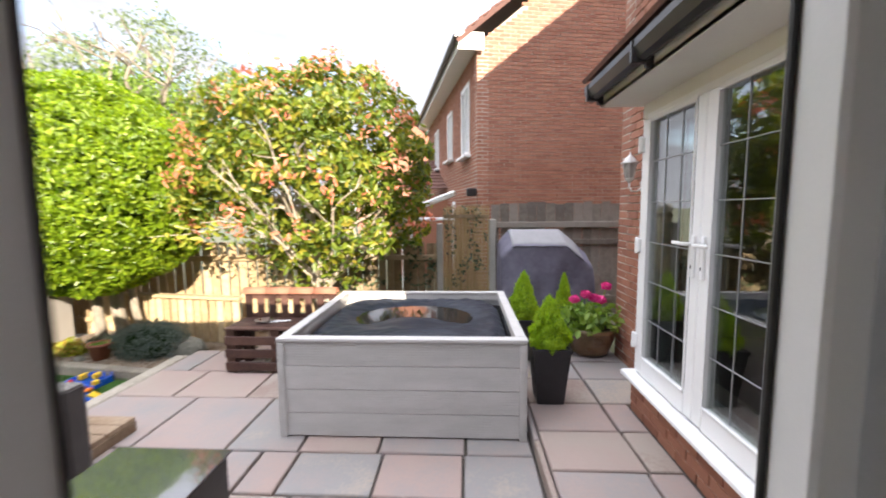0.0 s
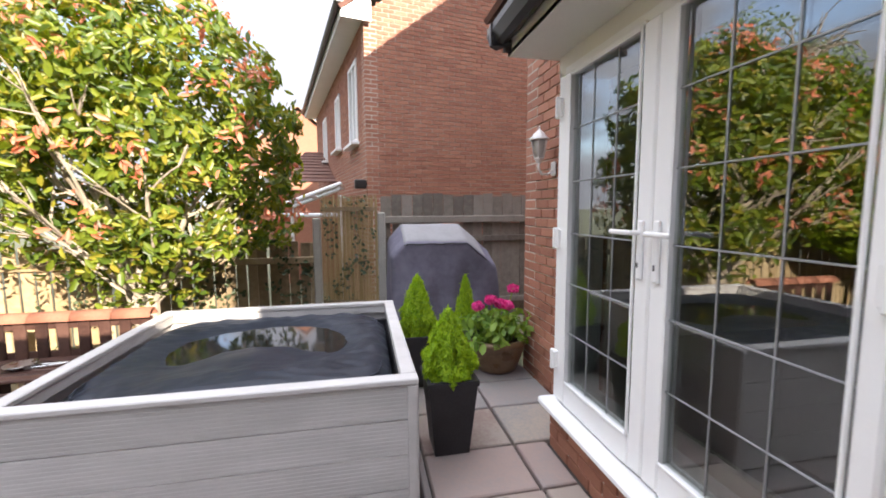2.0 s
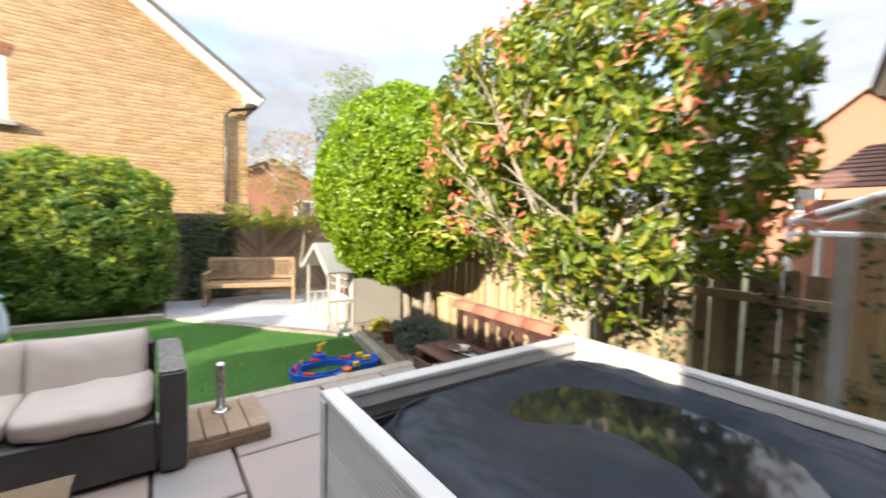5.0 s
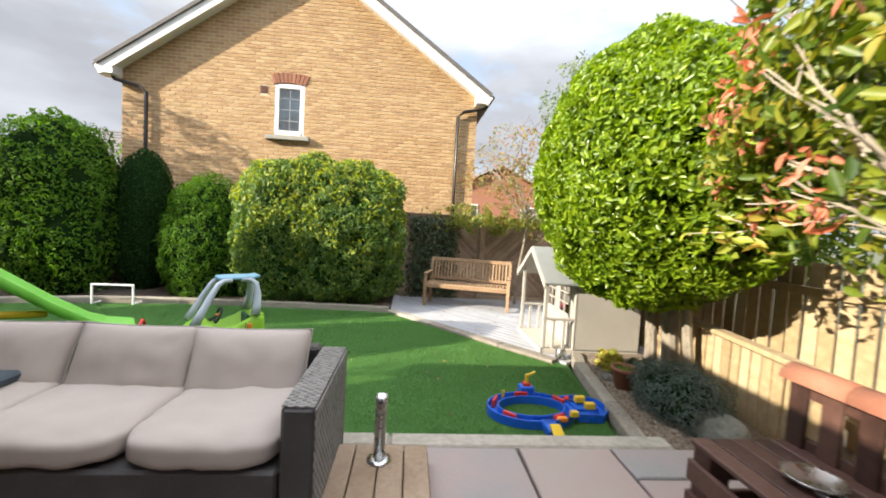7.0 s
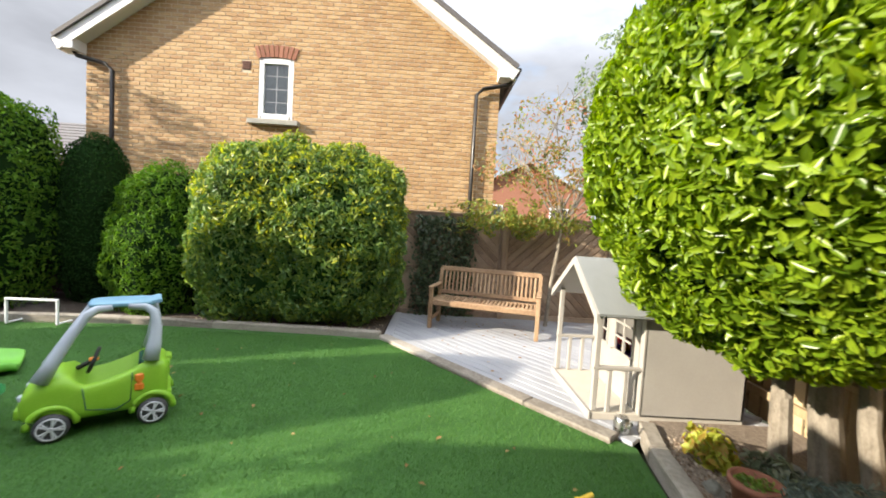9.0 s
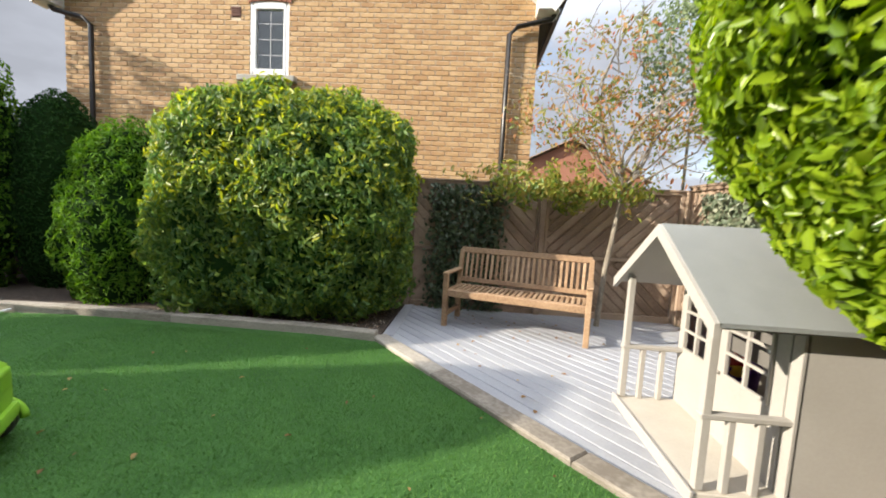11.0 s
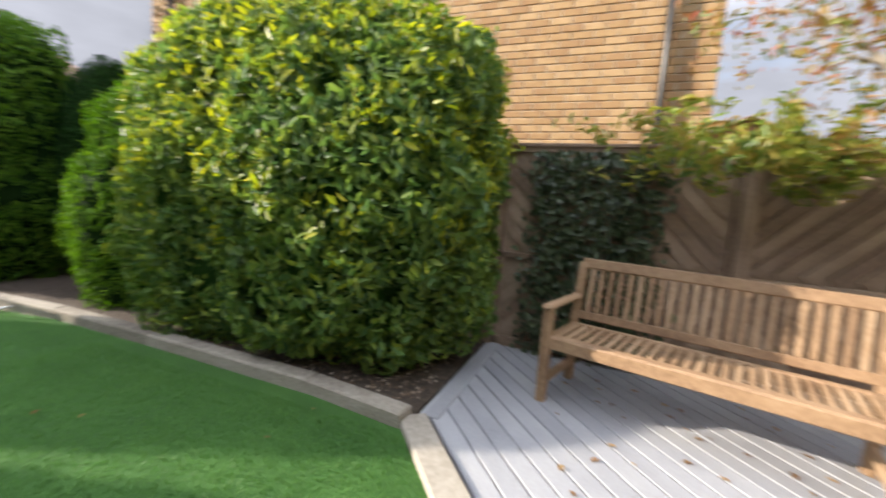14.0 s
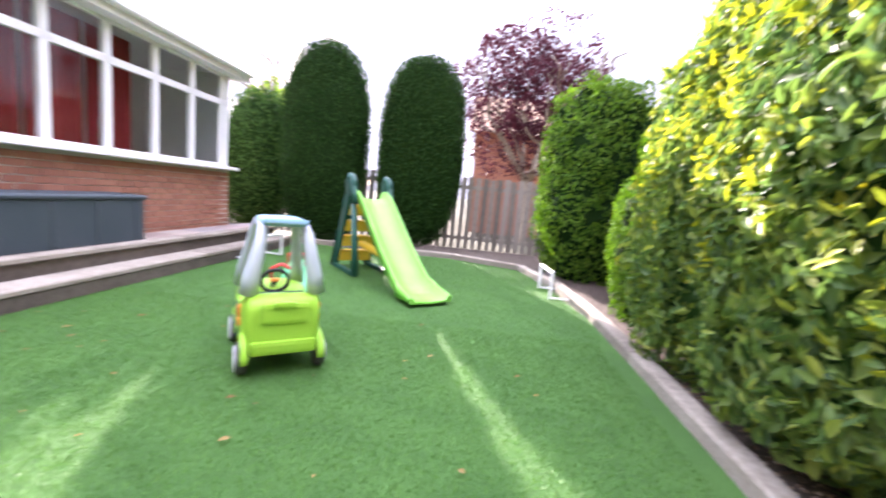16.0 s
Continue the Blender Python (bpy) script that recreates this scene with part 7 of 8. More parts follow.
def pillow_edge(sx, sy):
    side = [-1 + i / 8 for i in range(16)]
    ring = [(u, -1) for u in side] + [(1, u) for u in side] + [(-u, 1) for u in side] + [(-1, -u) for u in side]
    return [(*pillow_outline(u, v, sx, sy), 0.0) for u, v in ring]


def pillow(sx, sy, th, seed, n=26):
    """A stuffed scatter cushion with a seam all round and creases that run in from the corners."""
    b = bmesh.new()
    sheets = []
    for sg in (1, -1):
        rows_ = []
        for i in range(n + 1):
            rows_.append([])
            for k in range(n + 1):
                u, v = -1 + 2 * i / n, -1 + 2 * k / n
                x, y = pillow_outline(u, v, sx, sy)
                full = (max(0.0, (1 - abs(u) ** 2.6)) * max(0.0, (1 - abs(v) ** 2.6))) ** 0.55
                crease = 0.012 * noise.noise(Vector((x * 9 + seed * 4, y * 9, sg))) + 0.016 * noise.noise(Vector(((x - y) * 5, (x + y) * 16 + seed, sg * 2))) * abs(u * v)
                if sg < 0 and (i in (0, n) or k in (0, n)):
                    rows_[-1].append(sheets[0][i][k])
                else:
                    rows_[-1].append(b.verts.new((x, y, sg * (th / 2 * full + crease * full ** 0.5))))
        sheets.append(rows_)
        for i in range(n):
            for k in range(n):
                f = b.faces.new((rows_[i][k], rows_[i + 1][k], rows_[i + 1][k + 1], rows_[i][k + 1]))
                f.smooth = True
    bmesh.ops.recalc_face_normals(b, faces=b.faces[:])
    return b


sofa = empty("rattan_sofa", Matrix.Translation((-1.77, 1.135, 0)), "dark rattan garden sofa with pale beige cushions", "sofa")
part("base", box((0.0, 0, 0.17), (0.74, 1.74, 0.28), 0.012), RATTAN, sofa)


def weave(name, cx, cy, z, sx, sy, parent, material, plane='z', n=(34, 6)):
    """Flat strands that cross over and under."""
    b = bmesh.new()
    for i in range(n[0]):
        for k in range(n[1]):
            u, v = (i + 0.5) / n[0] - 0.5, (k + 0.5) / n[1] - 0.5
            o = 0.003 if (i + k) % 2 else 0.0
            if plane == 'z':
                add_box(b, (cx + u * sx, cy + v * sy, z + o), (sx / n[0] * 0.92, sy / n[1] * 0.96, 0.006), 0)
            else:
                add_box(b, (cx + u * sx, cy + o * plane, z + v * sy), (sx / n[0] * 0.92, 0.006, sy / n[1] * 0.94), 0)
    return part(name, b, material, parent)


for s in (1, -1):
    a_ = part("arm", box((0.03, s * 0.945, 0.29), (0.72, 0.125, 0.555), 0.014), RATTAN, sofa)
    weave("arm_weave", 0.03, s * 0.945, 0.569, 0.71, 0.12, a_, RATTAN_TOP, 'z', (44, 6))
    weave("side_weave", 0.03, s * 1.008, 0.295, 0.71, 0.53, a_, RATTAN_TOP, s, (40, 26))
part("back", box((-0.33, 0, 0.31), (0.10, 1.74, 0.54), 0.014), RATTAN, sofa)
for i, y in enumerate((-0.578, 0.0, 0.578)):
    b = soft_box((0.68, 0.578, 0.13), 0.06, 12, i, 0.004)
    c_ = part("seat_cushion", b, CUSHION, sofa)
    c_.matrix_basis = pose(0.05, y, 0.372)
    c_ = part("back_cushion", pillow(0.40, 0.58, 0.17, i + 5), CUSHION, sofa)
    c_.matrix_basis = pose(-0.19, y - (0.03 if i == 2 else 0), 0.495, 0, 64, (2, -1, 3)[i])
    c_ = part("cushion_piping", sweep(pillow_edge(0.40, 0.58), 0.005, 6, True), PIPING, sofa)
    c_.matrix_basis = pose(-0.19, y - (0.03 if i == 2 else 0), 0.495, 0, 64, (2, -1, 3)[i])
tb = empty("coffee_table", Matrix.Translation((-0.53, 1.28, 0)), "dark rattan coffee table with a reflective glass top", "table")
part("body", box((0, 0, 0.20), (0.56, 0.90, 0.38), 0.012), RATTAN, tb)
weave("front_weave", 0, 0.452, 0.2, 0.55, 0.37, tb, RATTAN, 1, (30, 18))
part("glass_top", box((0, 0, 0.405), (0.60, 0.94, 0.012), 0.004), TABLE_GLASS, tb)
um = empty("umbrella_base", Matrix.Translation((-1.72, 2.36, 0)), "weathered wooden plinth with a steel umbrella tube", "umbrella base")
for i in range(4):
    part("plank", box((0.0, -0.185 + i * 0.122, 0.09), (0.48, 0.116, 0.035), 0.005), PLINTH, um)
part("plinth_frame", boxes([((0, -0.235, 0.037), (0.48, 0.022, 0.072)), ((0, 0.235, 0.037), (0.48, 0.022, 0.072)), ((-0.235, 0, 0.037), (0.022, 0.46, 0.072)), ((0.235, 0, 0.037), (0.022, 0.46, 0.072))], 0.004), PLINTH, um)
part("flange", lathe([(0.06, 0.107), (0.06, 0.115), (0.03, 0.12)], 20, (-0.1, 0.0, 0)), CHROME, um)
part("tube", lathe([(0.027, 0.11), (0.027, 0.40), (0.031, 0.40), (0.031, 0.43), (0.024, 0.43), (0.024, 0.36), (0.001, 0.36)], 20, (-0.1, 0.0, 0)), CHROME, um)
part("clamp_screw", box((-0.065, 0.0, 0.415), (0.03, 0.02, 0.02), 0.006), RUBBER, um)

# ---- garden bench ----
bench = empty("garden_bench", Matrix.Translation((-7.47, 3.565, LAWN + 0.012)) @ Matrix.Rotation(math.atan2(1.51, 0.43) - math.pi / 2, 4, 'Z'), "teak garden bench with slatted back and seat", "bench")
W_ = 0.80
for s in (-1, 1):
    part("front_leg", box((0, s * W_, 0.31), (0.06, 0.06, 0.62), 0.006), TEAK, bench)
    part("back_leg", boxes([((-0.50, s * W_, 0.22), (0.06, 0.06, 0.44)), ((-0.555, s * W_, 0.65), (0.05, 0.06, 0.47), (0, -12, 0))], 0.006), TEAK, bench)
    part("armrest", boxes([((-0.24, s * W_, 0.635), (0.58, 0.075, 0.032))], 0.012), TEAK, bench)
    part("side_rail", boxes([((-0.25, s * W_, 0.14), (0.46, 0.04, 0.05)), ((-0.25, s * W_, 0.40), (0.46, 0.04, 0.07))], 0.005), TEAK, bench)
part("front_rail", box((0.0, 0, 0.40), (0.03, 1.56, 0.08), 0.006), TEAK, bench)
part("seat_rail", boxes([((-0.03, 0, 0.435), (0.07, 1.58, 0.02)), ((-0.46, 0, 0.42), (0.05, 1.56, 0.05))], 0.005), TEAK, bench)
n = 26
for i in range(n):
    part("seat_slat", box((-0.25, -0.75 + 1.5 * i / (n - 1), 0.432), (0.40, 0.036, 0.018), 0.004), TEAK, bench)
part("top_rail", box((-0.60, 0, 0.875), (0.035, 1.62, 0.075), 0.008, (0, -12, 0)), TEAK, bench)
part("lower_back_rail", box((-0.515, 0, 0.50), (0.035, 1.56, 0.06), 0.006, (0, -12, 0)), TEAK, bench)
n = 23
for i in range(n):
    part("back_slat", box((-0.558, -0.72 + 1.44 * i / (n - 1), 0.69), (0.016, 0.034, 0.33), 0.003, (0, -12, 0)), TEAK, bench)

# ---- playhouse ----
PX0, PX1, PY0, PYF, PY1 = -6.01, -4.92, 4.22, 4.65, 5.55
PM = (PX0 + PX1) / 2
play = empty("playhouse", Matrix.Translation((PM, 4.9, LAWN + 0.012)), "cream painted wooden playhouse with grey roof and porch", "playhouse")
pinv2 = play.matrix_basis.inverted()


def ph_part(name, bm_, material, parent=None, label=""):
    o_ = part(name, bm_, material, parent or play, label)
    if parent is None:
        o_.matrix_parent_inverse = pinv2
    return o_


Z0 = LAWN + 0.012
EV, RG = Z0 + 0.98, Z0 + 1.335
ph_part("floor", boxes([((PM, (PY0 + PY1) / 2, Z0 + 0.03), (PX1 - PX0, PY1 - PY0, 0.06))], 0.004), PH_FLOOR, None, "grey-beige porch floor")
ph_part("plinth_trim", boxes([((PM, PY0 - 0.008, Z0 + 0.035), (PX1 - PX0 + 0.02, 0.02, 0.07))], 0.004), PH_PAINT)
ph_part("side_wall", boxes([((PX1 - 0.012, (PYF + PY1) / 2, (Z0 + 0.04 + EV - 0.03) / 2), (0.024, PY1 - PYF, EV - Z0 - 0.07))], 0.003), PH_PAINT)
ph_part("side_wall", boxes([((PX0 + 0.012, (PYF + PY1) / 2, (Z0 + 0.04 + EV - 0.03) / 2), (0.024, PY1 - PYF, EV - Z0 - 0.07))], 0.003), PH_PAINT)
ph_part("back_wall", boxes([((PM, PY1 - 0.012, Z0 + 0.55), (PX1 - PX0, 0.024, 1.02))], 0.003), PH_PAINT)


def wall_with_holes(x0, x1, top_fn, holes, y, th):
    """An upright sheet with rectangular openings, below a sloping top."""
    b = bmesh.new()
    xs = sorted({x0, x1, PM, *[h[0] for h in holes], *[h[1] for h in holes]})
    xs = [x for x in xs if x0 <= x <= x1]
    for a_, c_ in zip(xs, xs[1:]):
        mid_ = (a_ + c_) / 2
        hs = sorted([h for h in holes if h[0] < mid_ < h[1]], key=lambda h: h[2])
        za = Z0 + 0.06
        spans = []
        for h in hs:
            spans.append((za, za, h[2], h[2]))
            za = h[3]
        spans.append((za, za, top_fn(c_), top_fn(a_)))
        for s_ in spans:
            vs_ = [b.verts.new((x_, yy, z_)) for yy in (y - th / 2, y + th / 2) for x_, z_ in ((a_, s_[0]), (c_, s_[1]), (c_, s_[2]), (a_, s_[3]))]
            for f in ((0, 1, 2, 3), (7, 6, 5, 4), (0, 4, 5, 1), (1, 5, 6, 2), (2, 6, 7, 3), (3, 7, 4, 0)):
                b.faces.new([vs_[k] for k in f])
    bmesh.ops.remove_doubles(b, verts=b.verts[:], dist=1e-5)
    bmesh.ops.recalc_face_normals(b, faces=b.faces[:])
    return b


def ph_top(x):
    return RG - 0.03 - abs(x - PM) * (RG - EV) / ((PX1 - PX0) / 2)


WL, DR = (-5.93, -5.63, 0.15, 0.56), (-5.535, -4.985)
DW = (-5.45, -5.09, 0.15, 0.57)
ph_part("front_wall", wall_with_holes(PX0, PX1, ph_top, [WL, (DR[0], DR[1], Z0 + 0.06, Z0 + 0.96)], PYF, 0.024), PH_PAINT)


def small_window(x0, x1, z0, z1, cols_, rows_, parent=None):
    b = bmesh.new()
    for i in range(cols_ + 1):
        add_box(b, (x0 + (x1 - x0) * i / cols_, PYF - 0.012, (z0 + z1) / 2), (0.018, 0.03, z1 - z0 + 0.018), 0.003)
    for k in range(rows_ + 1):
        add_box(b, ((x0 + x1) / 2, PYF - 0.012, z0 + (z1 - z0) * k / rows_), (x1 - x0 + 0.014, 0.024, 0.018), 0.003)
    return ph_part("window_frame", b, PH_PAINT)


small_window(*WL, 2, 3)
ph_part("door", wall_with_holes(DR[0] + 0.006, DR[1] - 0.006, lambda x: min(ph_top(x) - 0.03, Z0 + 0.945), [DW], PYF - 0.004, 0.022), PH_PAINT, None, "cream door standing shut")
b = bmesh.new()
for i in range(3):
    add_box(b, (DW[0] + (DW[1] - DW[0]) * i / 2, PYF - 0.018, (DW[2] + DW[3]) / 2), (0.018, 0.026, DW[3] - DW[2] + 0.018), 0.003)
for i in range(4):
    add_box(b, ((DW[0] + DW[1]) / 2, PYF - 0.018, DW[2] + (DW[3] - DW[2]) * i / 3), (DW[1] - DW[0] + 0.014, 0.02, 0.018), 0.003)
ph_part("door_glazing_bar", b, PH_PAINT)
ph_part("door_knob", lathe([(0.004, 0), (0.012, 0.004), (0.014, 0.012), (0.008, 0.02)], 12, (DR[0] + 0.035, PYF - 0.03, Z0 + 0.46)), PH_PAINT)
for x in (PX0 + 0.038, PX1 - 0.03):
    ph_part("porch_post", box((x, PY0 + 0.03, (Z0 + 0.06 + EV) / 2), (0.045, 0.045, EV - Z0 - 0.08), 0.005), PH_PAINT)
for x in (PX0 + 0.038, PX1 - 0.03):
    ph_part("handrail", box((x, (PY0 + PYF) / 2, Z0 + 0.445), (0.05, PYF - PY0, 0.03), 0.005), PH_PAINT)
    for k in (0.36, 0.68):
        ph_part("baluster", box((x, PY0 + (PYF - PY0) * k, Z0 + 0.25), (0.035, 0.035, 0.38), 0.004), PH_PAINT)
hw = (PX1 - PX0) / 2 + 0.105
dzr = (RG - EV) / ((PX1 - PX0) / 2)
for s in (-1, 1):
    b = bmesh.new()
    y0_, y1_ = PY0 - 0.03, PY1 + 0.10
    for off in (0.0, 0.022):
        for x_, z_ in ((0, RG), (s * hw, RG - hw * dzr)):
            for yy in (y0_, y1_):
                b.verts.new((PM + x_, yy, z_ + off))
    b.verts.ensure_lookup_table()
    V = b.verts
    for f in ((0, 1, 3, 2), (4, 6, 7, 5), (0, 2, 6, 4), (1, 5, 7, 3), (2, 3, 7, 6), (0, 4, 5, 1)):
        b.faces.new([V[k] for k in f])
    bmesh.ops.recalc_face_normals(b, faces=b.faces[:])
    ph_part("roof_board", b, PH_ROOF, None, "grey felted roof slope")
    b = bmesh.new()
    for off in (-0.012, 0.016):
        for x_, z_ in ((0, RG), (s * hw, RG - hw * dzr)):
            for dz in (-0.055, 0.018):
                b.verts.new((PM + x_, PY0 - 0.04 + off, z_ + dz))
    b.verts.ensure_lookup_table()
    V = b.verts
    for f in ((0, 1, 3, 2), (4, 6, 7, 5), (0, 2, 6, 4), (1, 5, 7, 3), (2, 3, 7, 6), (0, 4, 5, 1)):
        b.faces.new([V[k] for k in f])
    bmesh.ops.recalc_face_normals(b, faces=b.faces[:])
    ph_part("bargeboard", b, PH_PAINT)
    b = bmesh.new()
    for x_, z_ in ((0, RG - 0.004), (s * (hw - 0.01), RG - 0.004 - (hw - 0.01) * dzr)):
        for yy in (PY0 - 0.01, PY1 + 0.08):
            for dz in (0, -0.012):
                b.verts.new((PM + x_, yy, z_ + dz))
    b.verts.ensure_lookup_table()
    V = b.verts
    for f in ((0, 1, 3, 2), (4, 6, 7, 5), (0, 4, 5, 1), (2, 3, 7, 6), (0, 2, 6, 4), (1, 5, 7, 3)):
        b.faces.new([V[k] for k in f])
    bmesh.ops.recalc_face_normals(b, faces=b.faces[:])
    ph_part("roof_lining", b, PH_PAINT)
tt = empty("toy_tub", Matrix.Translation((-5.70, 4.86, Z0 + 0.06)), "purple toy tub with red and yellow soft toys on top", "toy")
part("tub_body", lathe([(0.001, 0), (0.10, 0.0), (0.13, 0.38), (0.14, 0.39), (0.14, 0.41), (0.12, 0.41), (0.001, 0.36)], 22), PURPLE, tt)
b = soft_box((0.17, 0.13, 0.10), 0.4, 6, 3, 0.004)
bmesh.ops.translate(b, verts=b.verts[:], vec=(0.02, -0.02, 0.41))
part("red_toy", b, RED, tt)
b = soft_box((0.10, 0.09, 0.06), 0.4, 6, 4, 0.004)
bmesh.ops.translate(b, verts=b.verts[:], vec=(0.09, -0.05, 0.39))
part("yellow_toy", b, YELLOW, tt)
tv = empty("toy_kitchen", Matrix.Translation((-5.20, 4.95, Z0 + 0.06)), "purple and teal play kitchen inside the playhouse", "toy")
part("body", box((0, 0, 0.3), (0.26, 0.3, 0.6), 0.02), PURPLE, tv)
part("panel", box((0.05, -0.16, 0.42), (0.1, 0.03, 0.22), 0.01), TEAL, tv)
part("top", box((0, 0, 0.61), (0.3, 0.34, 0.03), 0.008), WHITE_PL, tv)

# ---- toys on the lawn ----
car = empty("toy_car", Matrix.Translation((-4.55, 0.45, LAWN)) @ Matrix.Rotation(radians(125.0), 4, 'Z'), "lime green ride-in toy car with silver-blue roof frame", "toy car")
# the car's x axis points to its rear: station, underside, top, half width, depth of the open cabin
sec = ((-0.445, 0.17, 0.26, 0.14, 0), (-0.42, 0.13, 0.32, 0.180, 0), (-0.36, 0.115, 0.385, 0.205, 0), (-0.28, 0.11, 0.425, 0.215, 0), (-0.20, 0.11, 0.43, 0.220, 0), (-0.15, 0.10, 0.385, 0.222, 0.02),
       (-0.11, 0.10, 0.365, 0.222, 0.16), (0.0, 0.10, 0.385, 0.222, 0.19), (0.12, 0.10, 0.43, 0.222, 0.22), (0.20, 0.10, 0.475, 0.220, 0.25), (0.24, 0.11, 0.485, 0.218, 0.02), (0.30, 0.12, 0.475, 0.210, 0), (0.345, 0.14, 0.45, 0.195, 0), (0.365, 0.18, 0.41, 0.165, 0))
bm = bmesh.new()
rings = []
NR = 36
for x, z0, z1, w, deep in sec:
    ring = []
    for k in range(NR):
        a = 2 * math.pi * (k + 0.5) / NR
        ca, sa = math.cos(a), math.sin(a)
        su = (abs(ca) ** 5 + abs(sa) ** 5) ** -0.2
        y, z = ca * su * w, (z0 + z1) / 2 + sa * su * (z1 - z0) / 2
        if sa > 0 and abs(y) < 0.185:
            z -= deep * min(1.0, (0.185 - abs(y)) / 0.02)
        z += 0.012 * max(0.0, sa) * (1 if abs(y) < 0.1 and x < -0.2 else 0)
        ring.append(bm.verts.new((x, y, z)))
    rings.append(ring)
for a_, c_ in zip(rings, rings[1:]):
    for k in range(NR):
        f = bm.faces.new((a_[k], a_[(k + 1) % NR], c_[(k + 1) % NR], c_[k]))
        f.smooth = True
bm.faces.new(rings[0][::-1])
bm.faces.new(rings[-1])
bmesh.ops.recalc_face_normals(bm, faces=bm.faces[:])
part("body", bm, LIME, car)
part("rear_bumper", box((0.36, 0, 0.175), (0.06, 0.36, 0.08), 0.025, None, 2), LIME, car)
part("front_bumper", box((-0.44, 0, 0.185), (0.05, 0.30, 0.07), 0.022, None, 2), LIME, car)
part("boot_lid", box((0.352, 0, 0.37), (0.05, 0.26, 0.12), 0.022, None, 2), LIME, car)
part("boot_latch", box((0.372, 0, 0.425), (0.04, 0.12, 0.035), 0.014, None, 2), LIME, car)
for s in (-1, 1):
    part("front_post", sweep([(-0.335, s * 0.180, 0.40), (-0.27, s * 0.172, 0.53), (-0.185, s * 0.145, 0.69), (-0.11, s * 0.124, 0.815), (-0.05, s * 0.118, 0.855), (0.03, s * 0.116, 0.865)], [0.052, 0.040, 0.034, 0.031, 0.029, 0.027], 12), SILVER, car)
    part("rear_post", sweep([(0.255, s * 0.186, 0.47), (0.275, s * 0.172, 0.58), (0.285, s * 0.145, 0.71), (0.270, s * 0.124, 0.815), (0.22, s * 0.118, 0.855), (0.12, s * 0.116, 0.868)], [0.054, 0.046, 0.038, 0.032, 0.029, 0.027], 12), SILVER, car)
    part("petrol_cap", boxes([((0.19, s * 0.224, 0.29), (0.055, 0.02, 0.055)), ((0.19, s * 0.224, 0.36), (0.055, 0.022, 0.055)), ((0.19, s * 0.226, 0.325), (0.03, 0.015, 0.03))], 0.009), ORANGE, car, "yellow-orange fuel cap")
    part("headlight", box((-0.432, s * 0.12, 0.285), (0.02, 0.06, 0.045), 0.012, (0, -25, 0), 2), SILVER, car)
    for xw in (-0.2725, 0.2725):
        part("wheel_arch", sweep([(xw + 0.125 * math.cos(a), s * 0.208, 0.10 + 0.125 * math.sin(a)) for a in [math.pi * i / 12 for i in range(13)]], 0.022, 8), LIME, car)
    part("door_groove", sweep([(-0.12, s * 0.223, 0.33), (-0.10, s * 0.224, 0.18), (0.06, s * 0.224, 0.15), (0.14, s * 0.223, 0.20), (0.15, s * 0.222, 0.40)], 0.004, 6), DARK_GREEN, car)
rf = soft_box((0.40, 0.27, 0.045), 0.3, 8, 2, 0)
bmesh.ops.translate(rf, verts=rf.verts[:], vec=(0.09, 0, 0.878))
part("roof", rf, ROOF_BLUE, car, "pale blue roof panel")
part("spoiler", box((0.285, 0, 0.888), (0.07, 0.24, 0.03), 0.013, (0, -12, 0), 2), ROOF_BLUE, car)
part("seat", boxes([((0.10, 0, 0.24), (0.20, 0.30, 0.05)), ((0.20, 0, 0.36), (0.035, 0.28, 0.20))], 0.016), DARK_GREEN, car)
part("steering_wheel", sweep([(-0.08 + 0.03 * math.cos(a), 0.085 * math.sin(a), 0.46 + 0.08 * math.cos(a)) for a in [i * math.pi / 10 for i in range(20)]], 0.012, 8, True), RUBBER, car)
part("steering_column", sweep([(-0.17, 0, 0.41), (-0.08, 0, 0.46)], 0.016, 8), RUBBER, car)
part("horn", lathe([(0.001, 0), (0.03, 0.004), (0.028, 0.02), (0.001, 0.024)], 14, (-0.08, 0, 0.455)), ORANGE, car)
for x in (-0.2725, 0.2725):
    for s in (-1, 1):
        bm = lathe([(0.028, -0.03), (0.080, -0.03), (0.094, -0.02), (0.094, 0.02), (0.080, 0.03), (0.028, 0.03)], 28)
        bmesh.ops.rotate(bm, verts=bm.verts[:], matrix=Matrix.Rotation(radians(90), 3, 'X'))
        w = part("wheel", bm, TYRE, car)
        w.matrix_basis = pose(x, s * 0.215, 0.094)
        bm = bmesh.new()
        for k in range(5):
            a = k * 2 * math.pi / 5
            for d_ in (-0.16, 0.16):
                tube(bm, (0.014 * math.cos(a), s * 0.033, 0.014 * math.sin(a)), (0.068 * math.cos(a + d_), s * 0.032, 0.068 * math.sin(a + d_)), 0.0065, 0.0065, 6)
        tube(bm, (0, s * 0.026, 0), (0, s * 0.04, 0), 0.02, 0.015, 12)
        part("hub", bm, HUB, w)
        part("rim", sweep([(0.070 * math.cos(a), s * 0.031, 0.070 * math.sin(a)) for a in [i * math.pi / 14 for i in range(28)]], 0.006, 6, True), HUB, w)

slide = empty("garden_slide", Matrix.Translation((-4.85, -1.75, LAWN)) @ Matrix.Rotation(math.atan2(1.55, -1.25), 4, 'Z'), "green plastic garden slide with dark green tower and yellow steps", "slide")
